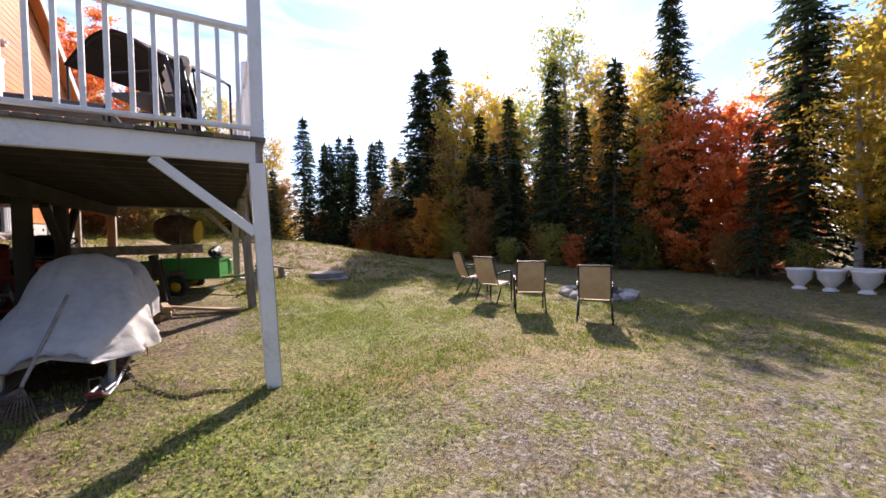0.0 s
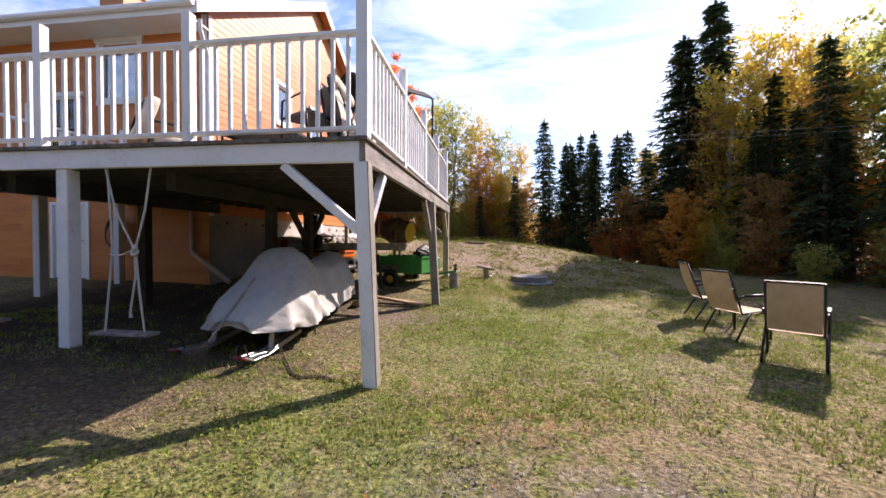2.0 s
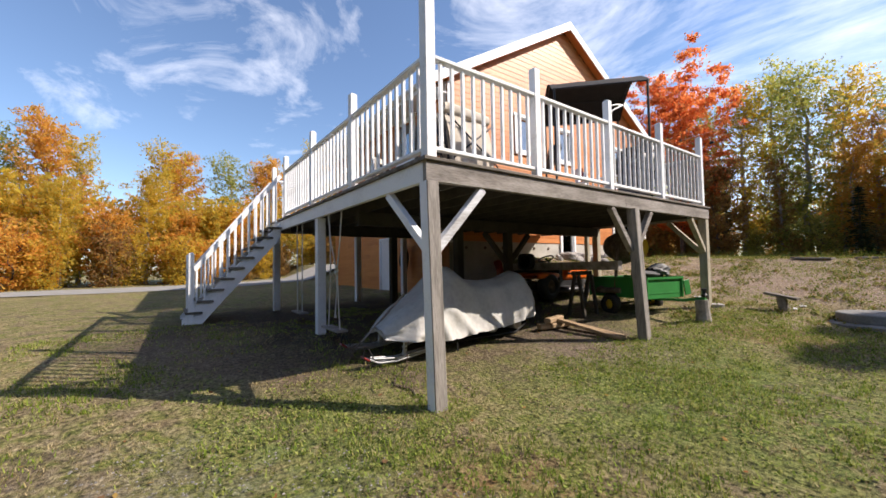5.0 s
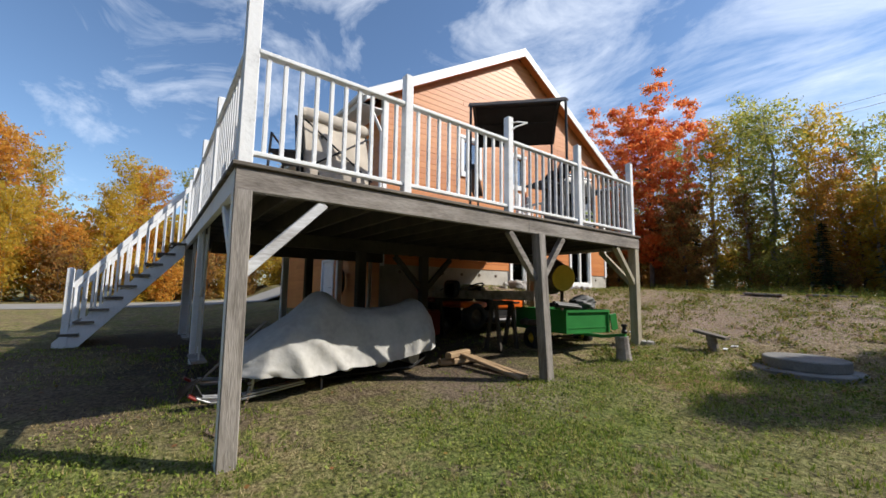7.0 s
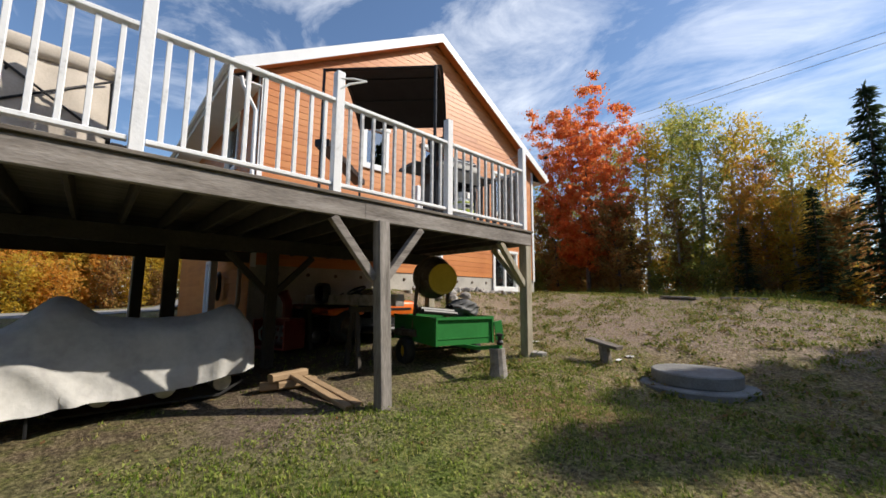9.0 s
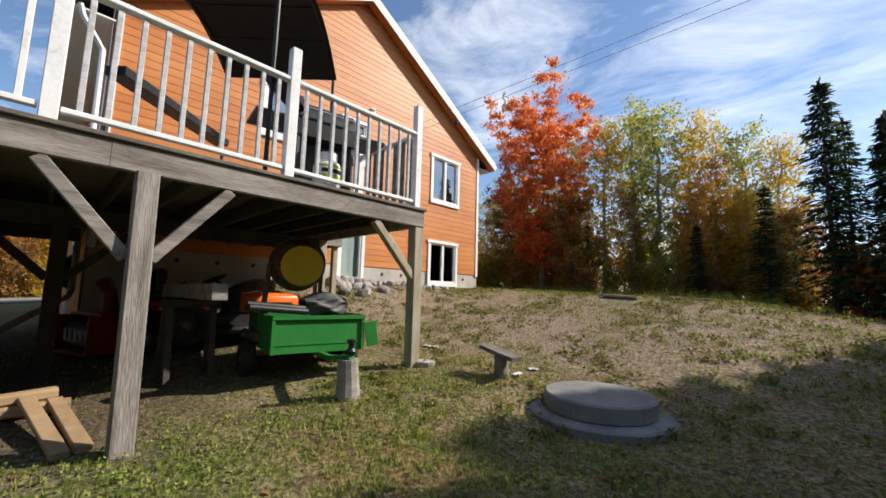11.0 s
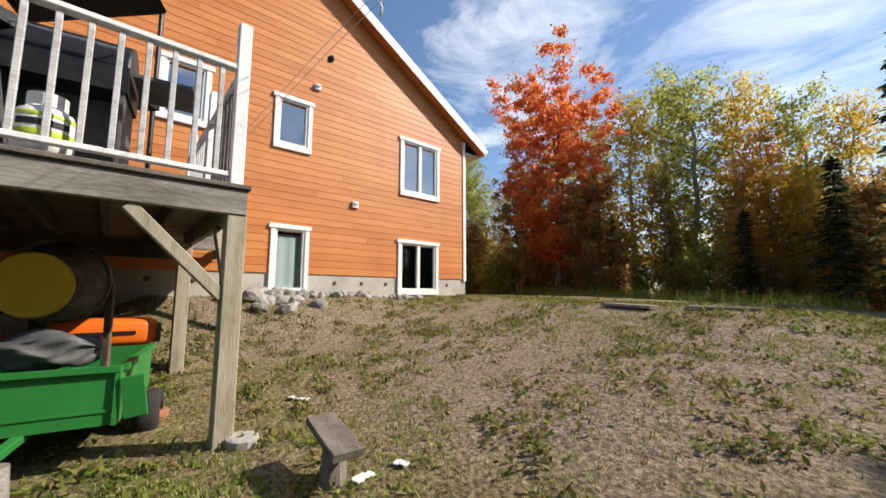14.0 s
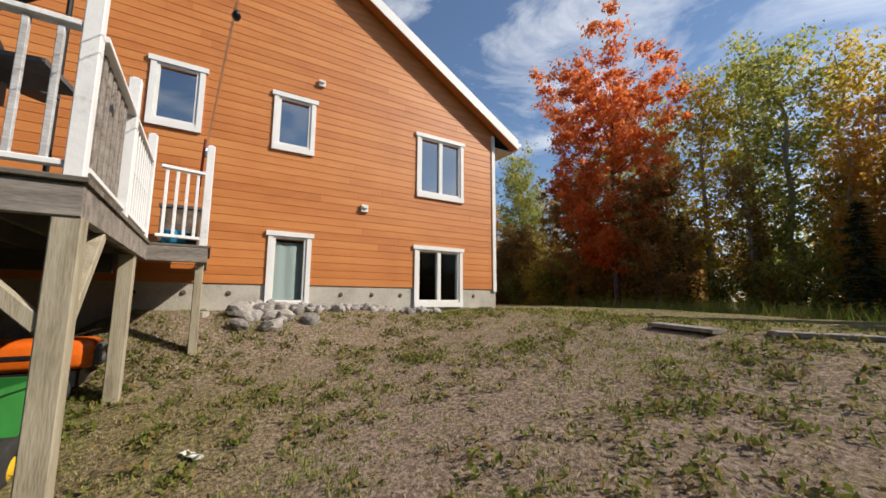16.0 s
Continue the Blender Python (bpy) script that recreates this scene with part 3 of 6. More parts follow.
for side in (-1, 1):
    y1 = RIDGE_Y + side * (RIDGE_Y - SOUTH + EAVE_OUT + 0.02)
    z1 = RIDGE_Z - SLOPE * abs(y1 - RIDGE_Y)
    fas = Shape()
    x0, x1 = WX + OVER + 0.002, WX + OVER + 0.03
    fas.add([(x, y, z + d) for x in (x0, x1) for y, z in ((RIDGE_Y, RIDGE_Z), (y1, z1)) for d in (-0.05, 0.215)],
            [(0, 1, 3, 2), (4, 6, 7, 5), (0, 4, 5, 1), (2, 3, 7, 6), (1, 5, 7, 3), (0, 2, 6, 4)])
    part("barge_board", fas, TRIM, roof_ob, "white fascia along the gable")
    sof = Shape()
    sof.add([(x, y, z + d) for d in (-0.04, 0.07) for x in (WX + 0.03, WX + OVER) for y, z in ((RIDGE_Y, RIDGE_Z), (y1, z1))],
            [(0, 1, 3, 2), (4, 6, 7, 5), (0, 4, 5, 1), (2, 3, 7, 6), (1, 5, 7, 3), (0, 2, 6, 4)])
    part("soffit", sof, SIDING, roof_ob, "orange wood under the roof edge")
    part("eave_fascia", Shape().box(WEST - 0.4, WX + OVER, y1 - 0.015, y1 + 0.015, z1 - 0.06, z1 + 0.2), TRIM, roof_ob)
    lo, hi = sorted((y1, RIDGE_Y + side * (RIDGE_Y - SOUTH)))
    part("eave_soffit", Shape().box(WEST - 0.4, WX + 0.03, lo + 0.02, hi, z1 - 0.06, z1 - 0.03), TRIM, roof_ob)
    part("gutter", Shape().tube([(WEST - 0.4, y1 + side * 0.07, z1 + 0.1), (WX + OVER, y1 + side * 0.07, z1 + 0.1)], 0.06, 8), TRIM, roof_ob)
chim = part("chimney", Shape().box(-9.55, -8.8, RIDGE_Y - 2.85, RIDGE_Y - 2.2, 6.9, 8.4).box(-9.6, -8.75, RIDGE_Y - 2.9, RIDGE_Y - 2.15, 8.402, 8.46), SIDING, roof_ob, "orange boxed chimney with steel flues")
for dx in (-0.2, 0.22):
    part("flue", Shape().lathe([(0.1, 9.68), (0.1, 9.9), (0.17, 9.93), (0.17, 9.98), (0.1, 10.0), (0.12, 10.1), (0.0, 10.14)], Matrix.Translation((-9.17 + dx, RIDGE_Y - 2.52, -1.22)), 14), STEEL, chim)
for y in (SOUTH, NORTH):
    s = 1 if y == NORTH else -1
    part("corner_board", Shape().box(WX, WX + 0.035, y - (0.1 if s > 0 else 0), y + (0.1 if s < 0 else 0), SIDE_Z - 0.05, EAVE_Z - 0.1), TRIM, house, "white corner trim")
part("corner_board", Shape().box(WX - 0.12, WX - 0.003, SOUTH - 0.036, SOUTH - 0.024, 2.55, EAVE_Z - 0.1), TRIM, house, "white corner trim")
part("downspout", Shape().tube([(WX + 0.2, SOUTH - 0.45, 5.78), (WX + 0.16, SOUTH - 0.4, 5.62), (WX + 0.1, SOUTH - 0.12, 5.2), (WX + 0.1, SOUTH - 0.1, 2.6)], 0.04, 8), TRIM, house, "white rainwater pipe")


def window(axis, at, a, b, z0, z1, parent, double=False, slider=True):
    """Casing, sash and glass in an opening; axis y: faces +x, axis x: faces -y."""
    def P(shape):
        if axis == "x":
            shape.v = [(p[1], at - (p[0] - at), p[2]) for p in shape.v]
        return shape
    c = 0.085
    w = part("window", P(Shape().box(at + 0.002, at + 0.05, a - 0.04, b + 0.04, z1 - 0.0, z1 + 0.09)), TRIM, parent, "white-cased window")
    part("side_casing", P(Shape().box(at + 0.0, at + 0.036, a, a + c, z0, z1)), TRIM, w)
    part("side_casing", P(Shape().box(at + 0.0, at + 0.036, b - c, b, z0, z1)), TRIM, w)
    part("sill", P(Shape().box(at + 0.002, at + 0.05, a + 0.001, b - 0.001, z0 - 0.03, z0 + c)), TRIM, w)
    a1, b1, c0, c1 = a + c + 0.003, b - c - 0.003, z0 + c + 0.003, z1 - 0.003
    f = 0.045
    cells = [(a1, b1)] if not double else [(a1, (a1 + b1) / 2), ((a1 + b1) / 2, b1)]
    for u0, u1 in cells:
        fr = Shape().box(at - 0.1, at + 0.012, u0, u0 + f, c0, c1).box(at - 0.1, at + 0.012, u1 - f, u1, c0, c1)
        fr.box(at - 0.1, at + 0.01, u0 + f, u1 - f, c0, c0 + f).box(at - 0.1, at + 0.01, u0 + f, u1 - f, c1 - f, c1)
        fo = part("window_frame", P(fr), WHITE_GLOSS, w)
        g = part("pane", P(Shape().box(at - 0.05, at - 0.044, u0 + f, u1 - f, c0 + f, c1 - f)), PLAIN_GLASS if z0 < 3 else GLASS, fo, "pane of window glass")
        g.visible_shadow = False
    return w


for i, w in enumerate(GABLE_WINDOWS):
    window("y", WX + 0.004, *w, house, double=i in (2, 4))
for y0, y1, z0, z1, cover in ((12.17, 12.95, 1.61, 2.94, 1.0), (10.19, 10.98, 4.66, 5.75, 0.3), (15.25, 16.56, 4.17, 5.61, 0.3)):
    part("curtain", Shape().grid([[(WX - 0.075 + 0.006 * math.sin(25 * y), y, z) for y in np.linspace(y0 + 0.12, y1 - 0.12, 40)] for z in (z1 - 0.1 - (z1 - z0 - 0.2) * cover, z1 - 0.1)]), BLIND, house, "pale curtain behind the glass")
for i, w in enumerate(south_windows):
    if i != 2:
        window("x", SOUTH - 0.004, *w, house, double=i == 1)
bd = part("door", Shape().box(-8.39, -7.51, SOUTH + 0.02, SOUTH + 0.06, 0.62, 2.23), WHITE_GLOSS, house, "white basement door")
part("door_frame", Shape().box(-8.45, -8.38, SOUTH - 0.036, SOUTH + 0.05, 0.55, 2.3).box(-7.52, -7.45, SOUTH - 0.036, SOUTH + 0.05, 0.55, 2.3).box(-8.379, -7.521, SOUTH - 0.036, SOUTH + 0.05, 2.23, 2.3), TRIM, bd)
part("door_handle", Shape().tube([(-7.62, SOUTH + 0.02, 1.45), (-7.62, SOUTH - 0.04, 1.45), (-7.74, SOUTH - 0.04, 1.45)], 0.012, 8), STEEL, bd)
for y, z, s in ((13.0, 6.2, 0.13), (14.0, 3.68, 0.15)):
    v = part("wall_vent", Shape().box(WX + 0.02, WX + 0.06, y - s / 2, y + s / 2, z - s / 2, z + s / 2), TRIM, house, "small white wall vent")
    part("vent_hood", Shape().box(WX + 0.061, WX + 0.1, y - s / 3, y + s / 3, z, z + s / 3), WHITE_GLOSS, v)
# ---- deck ----
DX, DY0, DY1, DZ, DW = 0.13, 3.97, 10.6, 2.47, -6.55
deck = thing("deck", "raised wooden deck on posts, painted white along one side", "deck", Matrix.Translation((0.1, 4.1, 0.1)))
BH, BT = 0.2, 0.06
bz = DZ - 0.04 - BH / 2
part("rim_beam", Shape().beam((DX - BT / 2, DY0 + 0.002, bz), (DX - BT / 2, 7.55, bz), BT, BH), GREY_WOOD, deck, "weathered grey rim beam")
part("rim_beam", Shape().beam((DX - BT / 2 + 0.002, 7.552, bz), (DX - BT / 2 + 0.002, DY1, bz), BT, BH), GREY_WOOD, deck, "weathered grey rim beam")
part("rim_beam", Shape().beam((DW, DY0 + BT / 2, bz), (DX - BT - 0.002, DY0 + BT / 2, bz), BT, BH), WHITE_PAINT, deck, "white-painted rim beam")
part("rim_beam", Shape().beam((-2.86, DY1 - BT / 2, bz), (DX - BT - 0.002, DY1 - BT / 2, bz), BT, BH), GREY_WOOD, deck)
part("rim_beam", Shape().beam((DW + BT / 2, DY0 + BT + 0.002, bz), (DW + BT / 2, SOUTH - 0.04, bz), BT, BH), GREY_WOOD, deck)
part("rim_beam", Shape().beam((-2.88 + BT / 2, DY1 - BT + 0.002, bz - 0.004), (-2.88 + BT / 2, 11.24, bz - 0.004), BT, BH - 0.01), GREY_WOOD, deck)
part("rim_beam", Shape().beam((WX + 0.04, 11.24 - BT / 2, bz - 0.004), (-2.88 - 0.002, 11.24 - BT / 2, bz - 0.004), BT, BH - 0.01), GREY_WOOD, deck)
# Joists and girders below use the wood already darkened for shade.
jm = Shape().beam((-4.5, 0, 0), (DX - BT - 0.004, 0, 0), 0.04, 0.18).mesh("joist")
jm.materials.append(SHADED_WOOD)
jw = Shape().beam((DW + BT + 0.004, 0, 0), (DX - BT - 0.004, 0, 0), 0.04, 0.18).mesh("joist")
jw.materials.append(SHADED_WOOD)
y = DY0 + 0.45
while y < DY1 - 0.15:
    ob = new("joist", jm if y > SOUTH - 0.05 else jw)
    ob.parent = deck
    ob.location = PLACE[deck].inverted() @ Vector((0, y, bz))
    y += 0.41
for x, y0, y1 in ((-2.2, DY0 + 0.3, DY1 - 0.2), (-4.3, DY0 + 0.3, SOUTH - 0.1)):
    part("girder", Shape().beam((x, y0, bz - 0.2), (x, y1, bz - 0.2), 0.12, 0.2), SHADED_WOOD, deck)
# deck boards lie along y
bx = {}
x = DX + 0.03
while x - 0.14 > DW - 0.02:
    y1 = DY1 + 0.02 if x - 0.07 > WX + 0.04 else SOUTH - 0.045
    key = round(y1, 2)
    if key not in bx:
        bx[key] = Shape().beam((0, DY0 - 0.03, 0), (0, y1, 0), 0.134, 0.036).mesh("deck_board")
        bx[key].materials.append(DECK_WOOD)
    ob = new("deck_board", bx[key])
    ob.parent = deck
    ob.location = PLACE[deck].inverted() @ Vector((x - 0.07, 0, DZ - 0.02))
    x -= 0.14
for k in range(12):
    xx = -2.95 - 0.14 * k
    if xx - 0.07 > WX + 0.03:
        part("deck_board", Shape().beam((xx, DY1 + 0.025, DZ - 0.022), (xx, 11.27, DZ - 0.022), 0.134, 0.036), DECK_WOOD, deck)


def deck_post(x, y, mat, top=None, size=0.14, lean=(0, 0), label=""):
    z0 = ground_at(x, y) - 0.06
    return part("post", Shape().beam((x + lean[0], y + lean[1], z0), (x, y, top or DZ - 0.04 - BH), size, size, (0, 1, 0), 0.008), mat, deck, label)


def brace(a, b, mat, size=0.085):
    part("brace", Shape().beam(a, b, size, size), mat, deck)


corner = deck_post(DX - 0.045, DY0 + 0.06, WHITE_PAINT, lean=(0.095, 0.0), label="corner post, white on one face and bare grey on the other")
corner.data.materials.append(GREY_POST)
for poly in corner.data.polygons:
    if poly.center.x > max(v.co.x for v in corner.data.vertices) - 0.09 and abs(poly.normal.x) > 0.5:
        poly.material_index = 1
deck_post(0.11, 7.77, GREY_POST, lean=(0.11, 0.01), label="weathered grey post")
deck_post(0.05, DY1 - 0.06, POST_WOOD, label="weathered pale post")
deck_post(-3.25, DY0 + 0.09, WHITE_PAINT, label="white-painted post, dark on its inner face")
for x, y in ((-6.45, DY0 + 0.1), (-6.45, 6.1), (-6.45, SOUTH - 0.25)):
    deck_post(x, y, WHITE_PAINT)
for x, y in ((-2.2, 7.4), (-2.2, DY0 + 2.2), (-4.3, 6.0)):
    deck_post(x, y, SHADED_WOOD, DZ - 0.04 - BH - 0.2)
deck_post(-2.25, DY1 - 0.1, POST_WOOD)
deck_post(-2.95, 11.16, POST_WOOD, DZ - 0.24, 0.1)
zt = DZ - 0.27
brace((DX - 0.03, DY0 + 0.09, zt - 0.66), (DX - 0.06, DY0 + 0.75, zt + 0.02), WORN_PAINT)
brace((DX - 0.08, DY0 + 0.06, zt - 0.62), (DX - 0.85, DY0 + 0.06, zt + 0.02), WHITE_PAINT)
brace((0.1, 7.7, zt - 0.6), (0.08, 7.2, zt + 0.02), GREY_WOOD)
brace((0.1, 7.84, zt - 0.6), (0.08, 8.35, zt + 0.02), GREY_WOOD)
brace((0.06, DY1 - 0.12, zt - 0.6), (0.07, DY1 - 0.72, zt + 0.02), POST_WOOD)
brace((-0.02, DY1 - 0.05, zt - 0.6), (-0.6, DY1 - 0.05, zt + 0.02), POST_WOOD)
brace((-2.2, 7.34, zt - 0.75), (-2.2, 6.8, zt - 0.2), SHADED_WOOD)
brace((-2.2, 7.46, zt - 0.75), (-2.2, 8.0, zt - 0.2), SHADED_WOOD)

RAIL_Z, LOW_Z = DZ + 0.99, DZ + 0.09
BAL = Shape().beam((0, 0, LOW_Z - DZ + 0.02), (0, 0, RAIL_Z - DZ - 0.03), 0.036, 0.036, (0, 1, 0), 0.004).mesh("baluster")
BAL.materials.append(WHITE_PAINT)
BALG = BAL.copy()
BALG.materials.clear()
BALG.materials.append(GREY_WOOD)


BALW = BAL.copy()
BALW.materials.clear()
BALW.materials.append(WORN_PAINT)


def rail_post(x, y, parent, top=DZ + 1.32, mat=WHITE_PAINT, size=0.095, z0=DZ):
    sh = Shape().beam((x, y, z0), (x, y, top - 0.02), size, size, (0, 1, 0), 0.006)
    s = size / 2 - 0.008
    sh.add([(x - s, y - s, top - 0.02), (x + s, y - s, top - 0.02), (x + s, y + s, top - 0.02), (x - s, y + s, top - 0.02), (x - s / 2, y - s / 2, top), (x + s / 2, y - s / 2, top), (x + s / 2, y + s / 2, top), (x - s / 2, y + s / 2, top)],
           [(0, 1, 5, 4), (1, 2, 6, 5), (2, 3, 7, 6), (3, 0, 4, 7), (4, 5, 6, 7)])
    return part("rail_post", sh, mat, parent)


def rail_bay(parent, a, b, count, bal=BAL, mat=WHITE_PAINT, dz=0.0):
    a, b = Vector(a), Vector(b)
    d = (b - a).normalized()
    p, q = a + d * 0.055, b - d * 0.055
    part("top_rail", Shape().beam((*p.xy, RAIL_Z + dz), (*q.xy, RAIL_Z + dz), 0.085, 0.04), mat, parent)
    part("bottom_rail", Shape().beam((*p.xy, LOW_Z + dz), (*q.xy, LOW_Z + dz), 0.06, 0.04), mat, parent)
    for k in range(count):
        at = p.lerp(q, (k + 0.6) / (count + 0.2))
        ob = new("baluster", bal)
        ob.parent = parent
        ob.location = PLACE[parent].inverted() @ Vector((at.x, at.y, DZ + dz))


east = thing("deck_railing", "white wooden deck railing with square balusters", "railing", Matrix.Translation((DX, 7, DZ)), "deck railings")
EY = [DY0 + 0.06, 5.6, 7.22, 8.84, 10.53]
RX = DX - 0.02


def rail_x(y):
    return RX - 0.012 * (y - DY0)


rail_post(RX - 0.02, EY[0], east, DZ + 1.62, size=0.115)
for y in EY[1:]:
    rail_post(rail_x(y), y, east, DZ + (1.4 if y > 10 else 1.34))
for a, b in zip(EY, EY[1:]):
    rail_bay(east, (rail_x(a), a, 0), (rail_x(b), b, 0), 10, BALW if a > 6 else BAL)
southr = thing("deck_railing", "white wooden deck railing with square balusters", "railing", Matrix.Translation((-3, DY0, DZ)), "deck railings")
SX = [RX - 0.02, -1.75, -3.52, -5.36]
for x in SX[1:]:
    rail_post(x, DY0 + 0.05, southr)
rail_post(DW + 0.08, DY0 + 0.05, southr)
for a, b in zip(SX, SX[1:]):
    rail_bay(southr, (a, DY0 + 0.05, 0), (b, DY0 + 0.05, 0), 11)
northr = thing("deck_railing", "weathered deck railing with flat grey boards", "railing", Matrix.Translation((-1, DY1, DZ)), "deck railings")
NX = [RX, -1.3, -2.75]
for x in NX[1:]:
    rail_post(x, 10.55, northr, DZ + 1.36)
rail_bay(northr, (RX - 0.1, 10.55, 0), (NX[1], 10.55, 0), 0)
for k in range(7):
    xx = RX - 0.22 - k * 0.155
    part("rail_board", Shape().beam((xx, 10.54, DZ + 0.06), (xx, 10.54, RAIL_Z - 0.03), 0.095, 0.02, (0, 1, 0)), GREY_WOOD, northr, "bare grey board")
rail_bay(northr, (NX[1], 10.55, 0), (NX[2], 10.55, 0), 9)
rail_post(-2.98, 11.18, northr, DZ + 1.42)
rail_bay(northr, (-2.84, 10.6, 0), (-2.97, 11.18, 0), 4)
westr = thing("deck_railing", "white wooden deck railing with square balusters", "railing", Matrix.Translation((DW, 6, DZ)), "deck railings")
rail_post(DW + 0.08, 6.0, westr)
rail_post(DW + 0.08, SOUTH - 0.12, westr)
rail_bay(westr, (DW + 0.08, DY0 + 0.1, 0), (DW + 0.08, 6.0, 0), 12)
rail_bay(westr, (DW + 0.08, 6.0, 0), (DW + 0.08, SOUTH - 0.12, 0), 10)

# ---- stairs down from the deck towards -y ----
stairs = thing("stairs", "white wooden stairs with dark treads and a picket handrail", "stairs", Matrix.Translation((-5.95, 3.2, 0.4)))
N_STEP, S_TOP, S_RUN = 10, DY0 - 0.02, 1.62
s_z0 = ground_at(-5.9, S_TOP - S_RUN) - 0.01
rise = (DZ - s_z0) / N_STEP
run = S_RUN / (N_STEP - 1)
for x in (-5.6, -6.5):
    st = Shape()
    a, b = (S_TOP, DZ - rise * 0.4), (S_TOP - S_RUN - 0.12, s_z0 - 0.03)
    st.add([(x + d, y, z) for d in (0, 0.05) for y, z in ((a[0], a[1]), (a[0], a[1] - 0.34), (b[0] + 0.3, b[1]), (b[0], b[1]), (b[0], b[1] + 0.12))],
           [(0, 1, 2, 3, 4), (9, 8, 7, 6, 5), (0, 5, 6, 1), (1, 6, 7, 2), (2, 7, 8, 3), (3, 8, 9, 4), (4, 9, 5, 0)])
    part("stringer", st, WHITE_PAINT, stairs, "white stringer")
for k in range(1, N_STEP):
    z, y = DZ - rise * k, S_TOP - run * k
    part("tread", Shape().beam((-6.54, y + run / 2 - 0.02, z), (-5.52, y + run / 2 - 0.02, z), 0.28, 0.045, (0, 0, 1)), DECK_WOOD, stairs, "dark worn tread")
for x in (-5.57, -6.48):
    y0, y1 = S_TOP - S_RUN + 0.02, S_TOP
    rail_post(x, y0, stairs, s_z0 + 1.36, z0=s_z0 - 0.02)
    off = 0.82
    za, zb = s_z0 + rise + off, DZ + 0.93
    part("handrail", Shape().beam((x, y0 + 0.05, za), (x, y1, zb), 0.05, 0.085), WHITE_PAINT, stairs)
    for k in range(12):
        f = (k + 0.7) / 12.4
        y = y0 + (y1 - y0) * f
        zz = za + (zb - za) * f
        part("baluster", Shape().beam((x, y, zz - 0.93), (x, y, zz - 0.03), 0.036, 0.036, (0, 1, 0), 0.004), WHITE_PAINT, stairs)

# ---- trees ----
def quads_mesh(name, centers, normals, dirs, w, h):
    """Leaf-shaped cards: a diamond at each centre."""
    n = len(centers)
    s = np.cross(normals, dirs)
    s /= np.linalg.norm(s, axis=1, keepdims=True) + 1e-9
    d = dirs / (np.linalg.norm(dirs, axis=1, keepdims=True) + 1e-9)
    w, h = np.reshape(w, (-1, 1)), np.reshape(h, (-1, 1))
    v = np.stack([centers - d * h, centers + s * w, centers + d * h, centers - s * w], 1).reshape(-1, 3)
    me = bpy.data.meshes.new(name)
    me.vertices.add(4 * n)
    me.vertices.foreach_set("co", v.astype(np.float32).ravel())
    me.loops.add(4 * n)
    me.loops.foreach_set("vertex_index", np.arange(4 * n, dtype=np.int32))
    me.polygons.add(n)
    me.polygons.foreach_set("loop_start", np.arange(0, 4 * n, 4, dtype=np.int32))
    me.update()
    me.validate()
    return me


def leaf_mesh(name, centers, normals, dirs, size):
    """Small pointed leaves, one triangle each."""
    n = len(centers)
    s = np.cross(normals, dirs)
    s /= np.linalg.norm(s, axis=1, keepdims=True) + 1e-9
    d = dirs / (np.linalg.norm(dirs, axis=1, keepdims=True) + 1e-9)
    size = np.reshape(size, (-1, 1))
    v = np.stack([centers - d * size * 0.5 + s * size * 0.5, centers + d * size * 0.6, centers - d * size * 0.5 - s * size * 0.5], 1).reshape(-1, 3)
    me = bpy.data.meshes.new(name)
    me.vertices.add(3 * n)
    me.vertices.foreach_set("co", v.astype(np.float32).ravel())
    me.loops.add(3 * n)
    me.loops.foreach_set("vertex_index", np.arange(3 * n, dtype=np.int32))
    me.polygons.add(n)
    me.polygons.foreach_set("loop_start", np.arange(0, 3 * n, 3, dtype=np.int32))
    me.update()
    me.validate()
    return me


